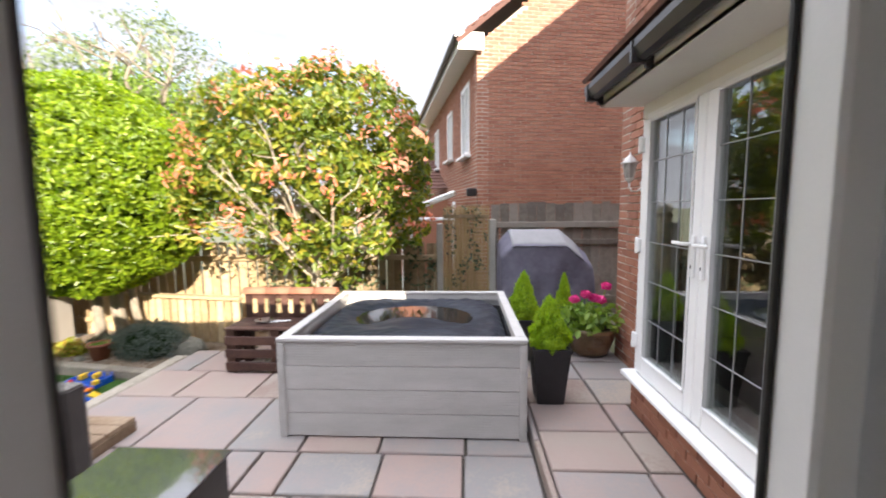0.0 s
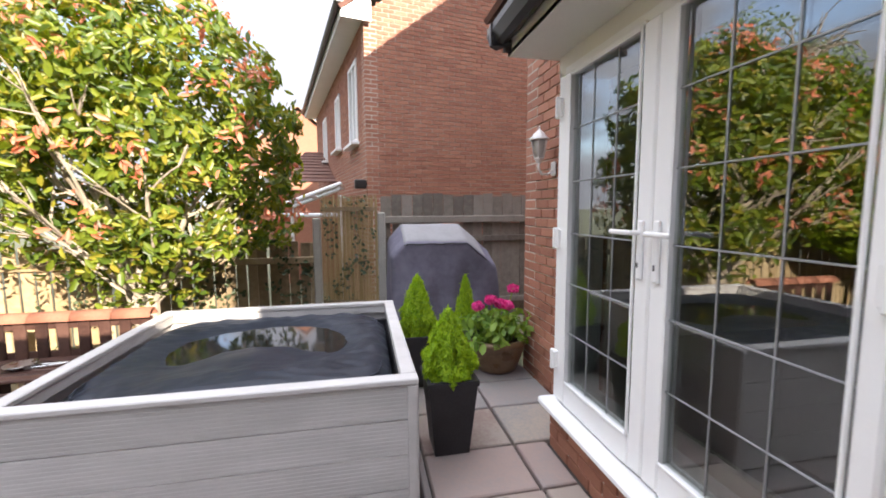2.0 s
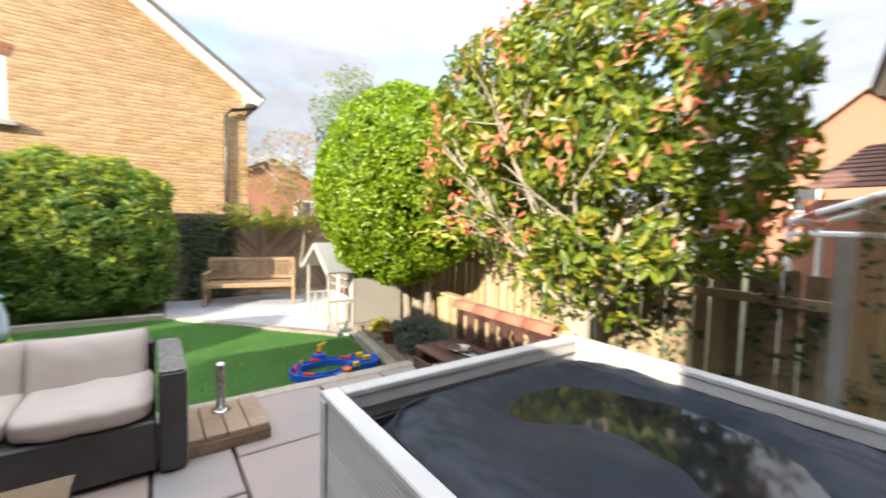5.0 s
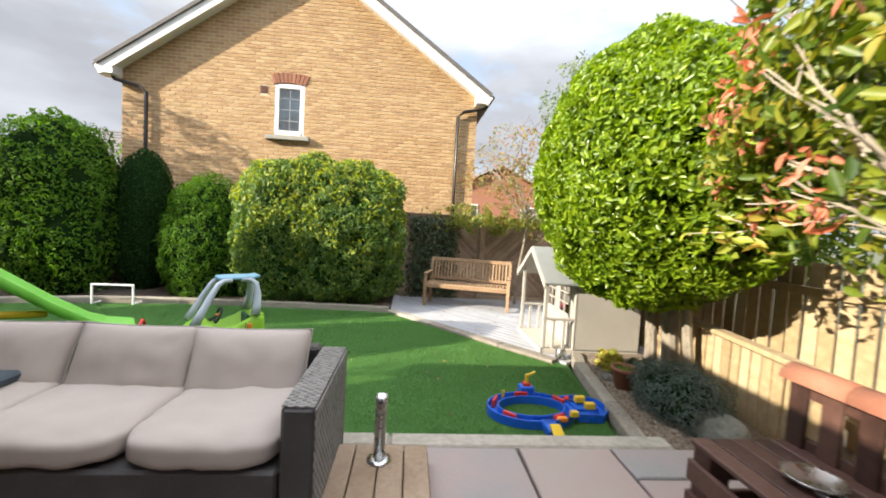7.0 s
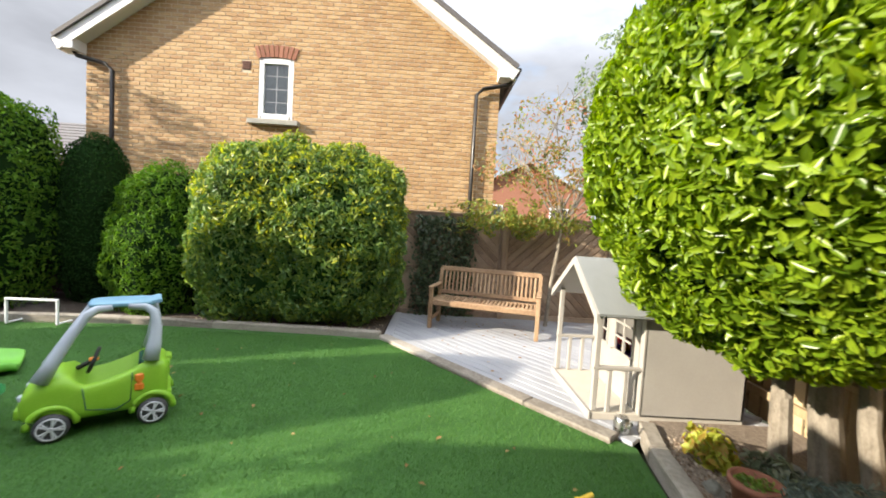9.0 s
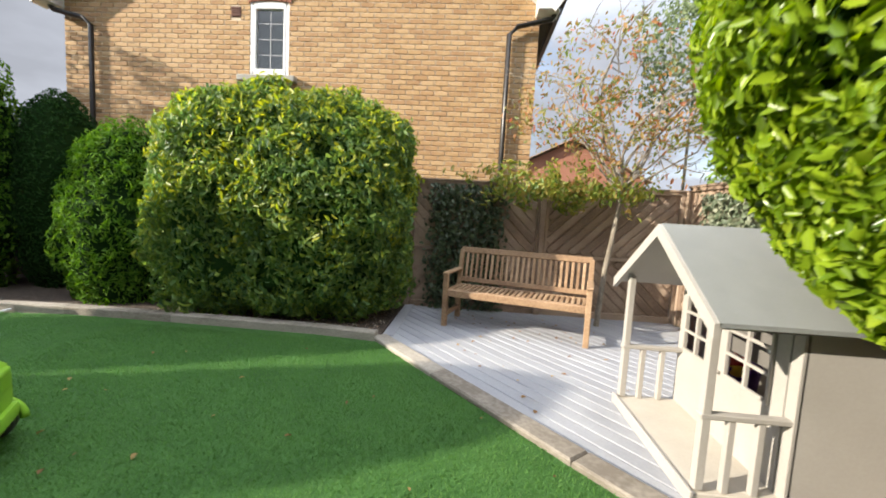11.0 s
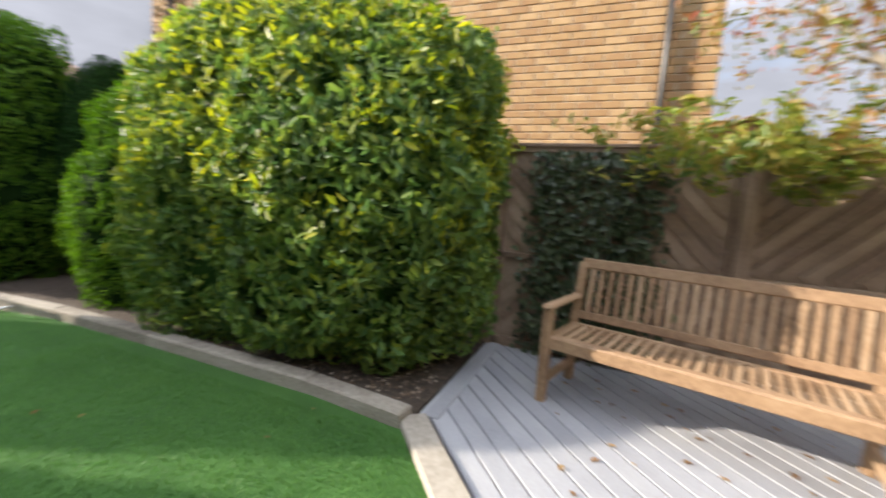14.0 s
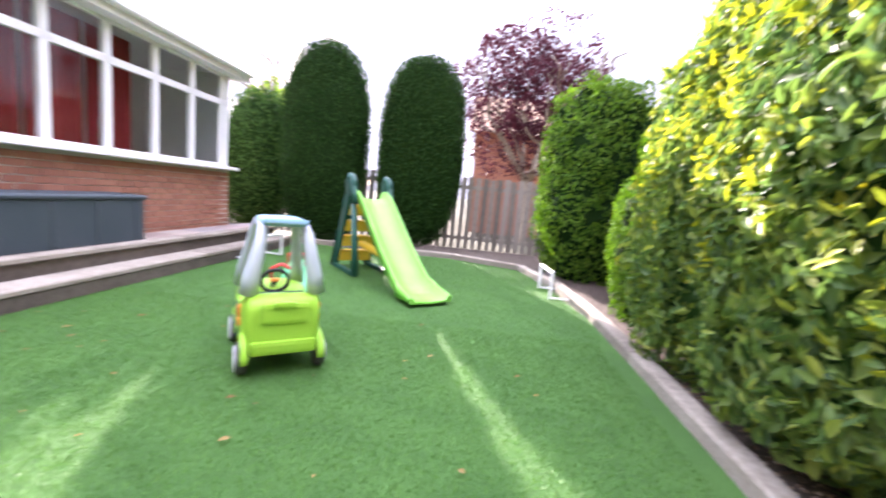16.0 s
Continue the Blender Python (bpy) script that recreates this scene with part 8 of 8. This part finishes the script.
# x runs down the slide
bm = bmesh.new()
pts_ = [(-0.85, 0.98), (-0.72, 0.99), (-0.58, 0.93), (-0.35, 0.74), (0.1, 0.37), (0.45, 0.12), (0.62, 0.06), (0.85, 0.06), (0.9, 0.05)]
fine_pts = []
for (a0, b0), (a1, b1) in zip(pts_, pts_[1:]):
    for k in range(4):
        t = k / 4
        fine_pts.append((a0 + (a1 - a0) * t, b0 + (b1 - b0) * t))
fine_pts.append(pts_[-1])
cross = [(-0.22, -0.02), (-0.225, 0.10), (-0.205, 0.12), (-0.185, 0.10), (-0.165, 0.02), (0, 0.0), (0.165, 0.02), (0.185, 0.10), (0.205, 0.12), (0.225, 0.10), (0.22, -0.02), (0, -0.04)]
prev = None
for x, z in fine_pts:
    wd = 1.0 + (0.12 if x > 0.55 else 0)
    hh = 1.0 if x < 0.55 else max(0.4, 1 - (x - 0.55) * 1.6)
    ring = [bm.verts.new((x, cy * wd, z + cz * hh)) for cy, cz in cross]
    if prev:
        for k in range(len(cross)):
            f = bm.faces.new((prev[k], prev[(k + 1) % len(cross)], ring[(k + 1) % len(cross)], ring[k]))
            f.smooth = True
    else:
        bm.faces.new(ring)
    prev = ring
bm.faces.new(prev[::-1])
bmesh.ops.recalc_face_normals(bm, faces=bm.faces[:])
part("chute", bm, SLIDE_GREEN, slide)
for s in (-1, 1):
    part("ladder_rail", sweep([(-1.34, s * 0.25, 0.03), (-1.16, s * 0.25, 0.50), (-1.0, s * 0.25, 0.92), (-0.94, s * 0.25, 1.18), (-0.86, s * 0.25, 1.27), (-0.76, s * 0.25, 1.22), (-0.70, s * 0.25, 1.05), (-0.64, s * 0.25, 0.93)],
                               [0.05, 0.045, 0.045, 0.045, 0.045, 0.045, 0.04, 0.035], 10), DARK_GREEN, slide)
    part("front_leg", sweep([(-0.52, s * 0.25, 0.03), (-0.60, s * 0.25, 0.45), (-0.70, s * 0.25, 0.92)], [0.048, 0.042, 0.04], 10), DARK_GREEN, slide)
for s in (-1, 1):
    bm = lathe([(0.001, -0.03), (0.125, -0.03), (0.14, -0.015), (0.14, 0.015), (0.125, 0.03), (0.001, 0.03)], 26)
    bmesh.ops.rotate(bm, verts=bm.verts[:], matrix=Matrix.Rotation(radians(90), 3, 'X'))
    bmesh.ops.translate(bm, verts=bm.verts[:], vec=(-0.83, s * 0.25, 1.16))
    part("panel_head", bm, DARK_GREEN, slide, "round dark green head of the side panel")
    part("side_panel", box((-1.07, s * 0.25, 0.60), (0.15, 0.05, 1.14), 0.02, (0, 22, 0), 2), DARK_GREEN, slide)
part("ground_bar", box((-0.93, 0.25, 0.035), (0.86, 0.06, 0.05), 0.015, None, 2), DARK_GREEN, slide)
part("ground_bar", box((-0.93, -0.25, 0.035), (0.86, 0.06, 0.05), 0.015, None, 2), DARK_GREEN, slide)
for k in range(4):
    part("step", box((-1.24 + k * 0.085, 0, 0.17 + k * 0.22), (0.17, 0.46, 0.15), 0.03, None, 2), YELLOW, slide)
part("brace", box((-0.45, 0, 0.34), (1.05, 0.12, 0.07), 0.02, (0, 4, 0)), YELLOW, slide)
part("label_plate", box((-0.80, 0.295, 0.98), (0.09, 0.008, 0.05), 0.003), WHITE_PL, slide)


def mini_goal(x, y, yaw, label):
    g = empty("toy_goal", pose(x, y, LAWN + 0.012, 0, 0, yaw), label, "goal", "toy goals")
    part("goal_post", boxes([((0, -0.3, 0.16), (0.03, 0.03, 0.32)), ((0, 0.3, 0.16), (0.03, 0.03, 0.32)), ((0, 0, 0.32), (0.03, 0.63, 0.03))], 0.006), WHITE_PL, g)
    part("goal_foot", boxes([((-0.14, -0.3, 0.012), (0.30, 0.025, 0.02)), ((-0.14, 0.3, 0.012), (0.30, 0.025, 0.02)), ((-0.28, 0, 0.012), (0.025, 0.6, 0.02))], 0.005), WHITE_PL, g)
    b = bmesh.new()
    for i in range(13):
        t = -0.3 + 0.05 * i
        tube(b, (0, t, 0.31), (-0.28, t, 0.02), 0.0012, 0.0012, 3)
    for k in range(1, 7):
        t = k / 7
        tube(b, (-0.28 * t, -0.3, 0.31 - 0.29 * t), (-0.28 * t, 0.3, 0.31 - 0.29 * t), 0.0012, 0.0012, 3)
    tagged(part("net", b, NET, g), kind="stuff")
    return g


mini_goal(-6.74, -2.26, 4, "small white toy football goal by the bed")
mini_goal(-2.85, -2.6, 170, "small white toy football goal below the steps")

ro = empty("rocking_toy", Matrix.Translation((-4.14, -0.60, LAWN)) @ Matrix.Rotation(radians(105.4), 4, 'Z') @ Matrix.Scale(1.06, 4), "sea green plastic rocker with a red handle", "rocker")
bm = bmesh.new()
rings = []
for i in range(25):
    u = -1 + i / 12
    ring = []
    zc = 0.06 + 0.20 * u * u
    for k in range(14):
        a = 2 * math.pi * k / 14
        wy = 0.15 * (1 - 0.35 * abs(u) ** 3)
        hz = 0.055 + 0.075 * math.exp(-((abs(u) - 0.72) / 0.13) ** 2)
        ring.append(bm.verts.new((u * 0.50, math.cos(a) * wy, zc + max(math.sin(a), -0.5) * hz)))
    rings.append(ring)
for a_, c_ in zip(rings, rings[1:]):
    for k in range(14):
        f = bm.faces.new((a_[k], a_[(k + 1) % 14], c_[(k + 1) % 14], c_[k]))
        f.smooth = True
bm.faces.new(rings[0])
bm.faces.new(rings[-1][::-1])
bmesh.ops.recalc_face_normals(bm, faces=bm.faces[:])
part("body", bm, SEA_GREEN, ro)
for s in (-1, 1):
    part("handle", sweep([(s * 0.34, -0.08, 0.28), (s * 0.345, -0.075, 0.38), (s * 0.35, 0, 0.42), (s * 0.345, 0.075, 0.38), (s * 0.34, 0.08, 0.28)], 0.014, 8), RED, ro, "red handle")

# water track: a ring of blue channels with locks
wtk = empty("water_track_toy", Matrix.Translation((-3.26, 3.66, LAWN + 0.005)) @ Matrix.Rotation(radians(94), 4, 'Z') @ Matrix.Scale(0.95, 4), "blue plastic water track toy with red and yellow gates", "toy")


def channel(pts_, w, closed=False):
    """A gutter-shaped channel along a line."""
    b = bmesh.new()
    pr = [(-w / 2, 0), (-w / 2, 0.075), (-w / 2 + 0.014, 0.075), (-w / 2 + 0.02, 0.02), (w / 2 - 0.02, 0.02), (w / 2 - 0.014, 0.075), (w / 2, 0.075), (w / 2, 0)]
    rings_ = []
    n_ = len(pts_)
    for i, p_ in enumerate(pts_):
        a_ = pts_[i - 1] if (i or closed) else pts_[i]
        c_ = pts_[(i + 1) % n_] if (i < n_ - 1 or closed) else pts_[i]
        d_ = (Vector(c_) - Vector(a_)).normalized()
        nr_ = Vector((-d_.y, d_.x))
        rings_.append([b.verts.new((p_[0] + nr_.x * u, p_[1] + nr_.y * u, z)) for u, z in pr])
    prs = list(zip(rings_, rings_[1:])) + ([(rings_[-1], rings_[0])] if closed else [])
    for a_, c_ in prs:
        for k in range(len(pr)):
            b.faces.new((a_[k], a_[(k + 1) % len(pr)], c_[(k + 1) % len(pr)], c_[k]))
    if not closed:
        b.faces.new(rings_[0])
        b.faces.new(rings_[-1][::-1])
    bmesh.ops.recalc_face_normals(b, faces=b.faces[:])
    return b


ov = [(0.36 * math.cos(a) - 0.08, 0.25 * math.sin(a)) for a in [i * math.pi / 24 for i in range(48)]]
part("channel", channel(ov, 0.11, True), BLUE, wtk, "blue oval water channel")
part("channel", channel([(0.28, 0.14), (0.45, 0.17), (0.58, 0.08), (0.60, -0.06), (0.50, -0.16), (0.30, -0.13)], 0.12), BLUE, wtk)
part("harbour", boxes([((0.40, 0.0, 0.03), (0.26, 0.24, 0.05))], 0.01), BLUE, wtk)
part("tower", boxes([((-0.02, 0.31, 0.07), (0.14, 0.12, 0.13))], 0.01), BLUE, wtk)
part("dock", boxes([((-0.04, -0.36, 0.04), (0.12, 0.20, 0.07))], 0.01), BLUE, wtk)
part("slipway", box((-0.04, -0.50, 0.06), (0.09, 0.20, 0.02), 0.004, (24, 0, 0)), YELLOW, wtk, "yellow slipway")
part("crane", boxes([((-0.02, 0.31, 0.19), (0.03, 0.03, 0.12)), ((0.02, 0.31, 0.25), (0.10, 0.03, 0.02), (0, -25, 0))], 0.006), YELLOW, wtk)
part("crane_base", boxes([((-0.02, 0.31, 0.145), (0.07, 0.07, 0.04))], 0.008), RED, wtk)
for x, y in ((0.42, 0.06), (0.45, -0.08)):
    part("container", boxes([((x, y, 0.10), (0.10, 0.055, 0.06))], 0.008), YELLOW, wtk)
for a in (0.5, 1.6, 2.6, 3.9, 5.2):
    part("gate", boxes([((0.36 * math.cos(a) - 0.08, 0.25 * math.sin(a), 0.05), (0.025, 0.13, 0.09), (0, 0, math.degrees(a)))], 0.005), RED, wtk)
part("boat", soft_box((0.10, 0.05, 0.04), 0.3, 5, 1, 0), ORANGE, wtk).location = (0.10, -0.26, 0.07)
part("sail", boxes([((-0.30, 0.17, 0.11), (0.05, 0.012, 0.07), (0, 0, 40))], 0.006), YELLOW, wtk)
part("cabin", boxes([((0.2, -0.27, 0.12), (0.07, 0.05, 0.05))], 0.006), YELLOW, wtk)
part("ball", lathe([(0.001, 0), (0.02, 0.006), (0.028, 0.024), (0.02, 0.045), (0.001, 0.052)], 16, (0.32, 0.12, 0.055)), RED, wtk)

# ---- side bed: plants, pot, stones ----
shrub("lavender_bush", (-3.15, 4.85, LAWN + 0.22), (0.46, 0.34, 0.30), 5200, 0.055, LEAF_LAV, "soft grey-green lavender bush", "shrub", 131, power=2.0, amp=0.2, freq=2.6, shell=0.6, base=LAWN + 0.04, k=0.7, width=0.18, droop=-0.8)
shrub("yellow_bed_plant", (-4.28, 4.82, LAWN + 0.12), (0.22, 0.13, 0.15), 520, 0.085, LEAF_YEL, "low yellow and orange leaved bedding plant", "plant", 132, power=2.0, amp=0.25, freq=3, shell=0.4, base=LAWN + 0.05, k=0.4, droop=-0.5)
shrub("low_bed_plant", (-3.95, 5.0, LAWN + 0.12), (0.2, 0.15, 0.16), 420, 0.075, LEAF_IVY_PALE, "small variegated plant in the bed", "plant", 133, amp=0.25, freq=3, shell=0.4, base=LAWN + 0.05, k=0.4, droop=-0.4)
tp = empty("terracotta_pot", Matrix.Translation((-3.72, 4.68, LAWN + 0.05)), "brown terracotta flower pot with moss", "pot")
part("pot_body", lathe([(0.08, 0), (0.12, 0.19), (0.135, 0.19), (0.135, 0.225), (0.115, 0.225), (0.11, 0.19), (0.001, 0.19)], 26), TERRACOTTA, tp)
q = np.random.default_rng(140)
pts = np.stack([q.normal(0, 0.05, 160), q.normal(0, 0.05, 160), 0.19 + q.random(160) * 0.04], 1)
tagged(leaves("moss", pts, np.tile([0, 0, 1], (160, 1)), 0.03, LEAF_PLANT, tp, "", seed=141), kind="stuff")


def rock(x, y, z, sx, sy, sz, seed, label):
    b = bmesh.new()
    bmesh.ops.create_icosphere(b, subdivisions=3, radius=1.0)
    for v in b.verts:
        k_ = 1 + 0.22 * noise.noise(v.co * 1.5 + Vector((seed, 0, 0))) + 0.10 * noise.noise(v.co * 4 + Vector((0, seed, 0)))
        v.co = Vector((v.co.x * sx * k_, v.co.y * sy * k_, max(v.co.z * sz * k_, -sz * 0.35)))
    bmesh.ops.translate(b, verts=b.verts[:], vec=(x, y, z + sz * 0.3))
    tagged(part("garden_rock", b, STONE), label, "rock")


rock(-2.72, 4.90, LAWN + 0.05, 0.27, 0.17, 0.17, 3, "rough grey boulder in the gravel bed")
rock(-3.95, 4.62, LAWN + 0.05, 0.07, 0.05, 0.05, 5, "small pale stone at the bed edge")
rock(-4.05, 5.22, LAWN + 0.05, 0.10, 0.08, 0.10, 7, "pale stone below the laurel")
wc = empty("watering_can", Matrix.Translation((-4.72, 4.40, LAWN + 0.02)), "small galvanised watering can beside the playhouse", "watering can")
part("can_body", lathe([(0.06, 0), (0.065, 0.01), (0.06, 0.10), (0.05, 0.12), (0.045, 0.12), (0.001, 0.11)], 20), CHROME, wc)
part("spout", sweep([(0.05, 0, 0.03), (0.11, 0, 0.08), (0.15, 0, 0.13)], [0.014, 0.011, 0.016], 10), CHROME, wc)
part("handle", sweep([(-0.05, 0, 0.10), (-0.10, 0, 0.09), (-0.10, 0, 0.03), (-0.055, 0, 0.02)], 0.006, 8), CHROME, wc)
# bark and gravel chips
vs, fs = [], []
rg = random.Random(9)
for _ in range(4200):
    if rg.random() < 0.6:
        x, y = rg.uniform(-4.6, -2.2), rg.uniform(4.35, 5.25)
        if y < 4.16 + (-2.15 - x) * 0.16 + 0.08:
            continue
        z = LAWN + 0.062
    else:
        x, y, z = rg.uniform(-8.4, -7.2), rg.uniform(-0.6, 2.1), LAWN + 0.032
    s = rg.uniform(0.008, 0.022)
    a = rg.uniform(0, 6.28)
    k = len(vs)
    for i in range(4):
        b_ = a + i * math.pi / 2 + rg.uniform(-0.3, 0.3)
        vs.append((x + s * math.cos(b_), y + s * 0.7 * math.sin(b_), z))
    vs.append((x, y, z + s * 0.6))
    fs += [(k + i, k + (i + 1) % 4, k + 4) for i in range(4)]
CHIP = mat("bark_chip", [(0.08, 0.05, 0.03), (0.20, 0.14, 0.09), (0.40, 0.34, 0.27)], rough=0.9, scale=5, fine=40, bump=0, rand=0.8, island=True)
tagged(pydata("bark_chips", vs, fs, CHIP), "loose bark and gravel chips in the beds", "mulch", "", "stuff")
# fallen leaves on lawn and deck
q = np.random.default_rng(150)
pts = np.concatenate([np.stack([q.uniform(-6.9, -2.6, 60), q.uniform(-0.5, 4.0, 60), np.full(60, LAWN + 0.02)], 1),
                      np.stack([q.uniform(-8.4, -6.2, 45), q.uniform(2.9, 4.6, 45), np.full(45, LAWN + 0.02)], 1)])
side_ = (pts[:, 0] + 7.02) * (4.42 - 2.12) - (pts[:, 1] - 2.12) * (-4.5 + 7.02)
pts = pts[np.abs(side_) > 0.4]
tagged(leaves("fallen_leaves", pts, np.tile([0, 0, 1], (len(pts), 1)), 0.04, LITTER, None, "", width=0.6, seed=151, spread=0.12), "scattered dead leaves on lawn and deck", "leaves", "", "stuff")

sb = empty("storage_box", Matrix.Translation((-1.93, -0.29, -0.02)), "dark green garden storage box against the brick wall", "storage box")
part("body", box((0, 0, 0.24), (0.42, 1.94, 0.46), 0.015), BOX_GREEN, sb)
part("lid", box((0, 0, 0.485), (0.46, 2.0, 0.05), 0.015), BOX_GREEN, sb)
for i in range(5):
    part("rib", box((-0.212, -0.86 + i * 0.43, 0.24), (0.02, 0.05, 0.40), 0.006), BOX_GREEN, sb)

# ---- paving slabs, pieces of their own ----
rg = random.Random(17)


def pave(x0, x1, y0, y1, z, parent, rows, skip=lambda x, y: False):
    y = y0
    k = 0
    while y < y1 - 0.1:
        h = min(rows[k % len(rows)], y1 - y)
        x = x0 - rg.choice((0, 0.15, 0.3))
        while x < x1 - 0.05:
            w = rg.choice((0.45, 0.6, 0.6, 0.75))
            a, b = max(x, x0), min(x + w, x1)
            if x1 - b < 0.16:
                b = x1
            x = x + w if b < x1 else x1
            if b - a < 0.08 or skip((a + b) / 2, y + h / 2):
                continue
            m = Matrix.Translation(((a + b) / 2, y + h / 2, z - 0.035)) @ Matrix.Rotation(radians(rg.uniform(-0.4, 0.4)), 4, 'Z') @ Matrix.Rotation(radians(rg.uniform(-0.25, 0.25)), 4, 'X')
            piece("slab", (round(b - a - 0.014, 2), round(h - 0.014, 2), 0.035), m, SLAB, parent, 0.006)
        y += h
        k += 1




def courses(parent, z, x0, x1, rows, skip=lambda x, y: False):
    """Rows of slabs: (y0, y1, joints across)."""
    for y0, y1, joints in rows:
        xs = [x0] + [x for x in joints if x0 + 0.05 < x < x1 - 0.05] + [x1]
        for a, b in zip(xs, xs[1:]):
            if skip((a + b) / 2, (y0 + y1) / 2):
                continue
            m = Matrix.Translation(((a + b) / 2, (y0 + y1) / 2, z - 0.035)) @ Matrix.Rotation(radians(rg.uniform(-0.5, 0.5)), 4, 'Z') @ Matrix.Rotation(radians(rg.uniform(-0.3, 0.3)), 4, 'X')
            piece("slab", (round(b - a - rg.choice((0.016, 0.022)), 3), round(y1 - y0 - 0.018, 3), 0.035), m, SLAB, parent, 0.007)


courses(terrace, 0.0, EDGE_X + 0.012, STRIP_X - 0.02, (
    (0.25, 0.72, (-1.55, -0.95, -0.50, 0.10, 0.55, 1.0)), (0.72, 1.14, (-1.75, -1.15, -0.70, -0.10, 0.35, 0.95)), (1.14, 1.56, (-1.45, -0.85, -0.25, 0.20, 0.80)),
    (1.56, 1.975, (-1.70, -1.10, -0.65, -0.05, 0.55, 1.0)), (1.975, 2.385, (-1.60, -1.0, -0.41, -0.155, 0.405, 0.93)), (2.385, 3.14, (-1.36, -0.69, -0.18, 0.36, 0.945)),
    (3.14, 3.70, (-1.62, -0.95, -0.40, 0.2, 0.8)), (3.70, 4.28, (-1.85, -1.18, -0.55, 0.1, 0.7)), (4.28, 4.9, (-1.5, -0.9, -0.3, 0.4, 1.0))),
    lambda x, y: (x < -1.0 and y > 4.3 + (x + 2.15) * 0.6))
pave(EDGE_X + 0.012, -1.75, -3.9, 0.25, 0.0, terrace, (0.6, 0.45))
courses(strip, 0.08, STRIP_X + 0.03, 2.21, ((0.45, 0.86, (1.85,)), (0.86, 1.28, (2.0,)), (1.28, 1.70, (1.80,)), (1.70, 2.13, (1.99,)), (2.13, 2.56, (2.01,)), (2.56, 2.96, (2.0,))))
courses(strip, 0.08, STRIP_X + 0.03, WALL_X - 0.02, ((2.96, 3.42, (2.0,)), (3.42, 3.83, (2.0,)), (3.83, 4.25, (1.99,)), (4.25, 4.68, (2.01,)), (4.68, 5.1, (1.9,)), (5.1, 5.55, (2.05,)), (5.55, 5.95, (2.0,))))
riser = empty("paving_riser", label="stone riser below the raised paving", category="step", kind="structure")
for i in range(10):
    piece("riser_stone", (0.55, 0.035, 0.10), Matrix.Translation((STRIP_X + 0.012, 0.5 + i * 0.56, -0.03)) @ Matrix.Rotation(radians(90), 4, 'Z'), SLAB, riser, 0.006)
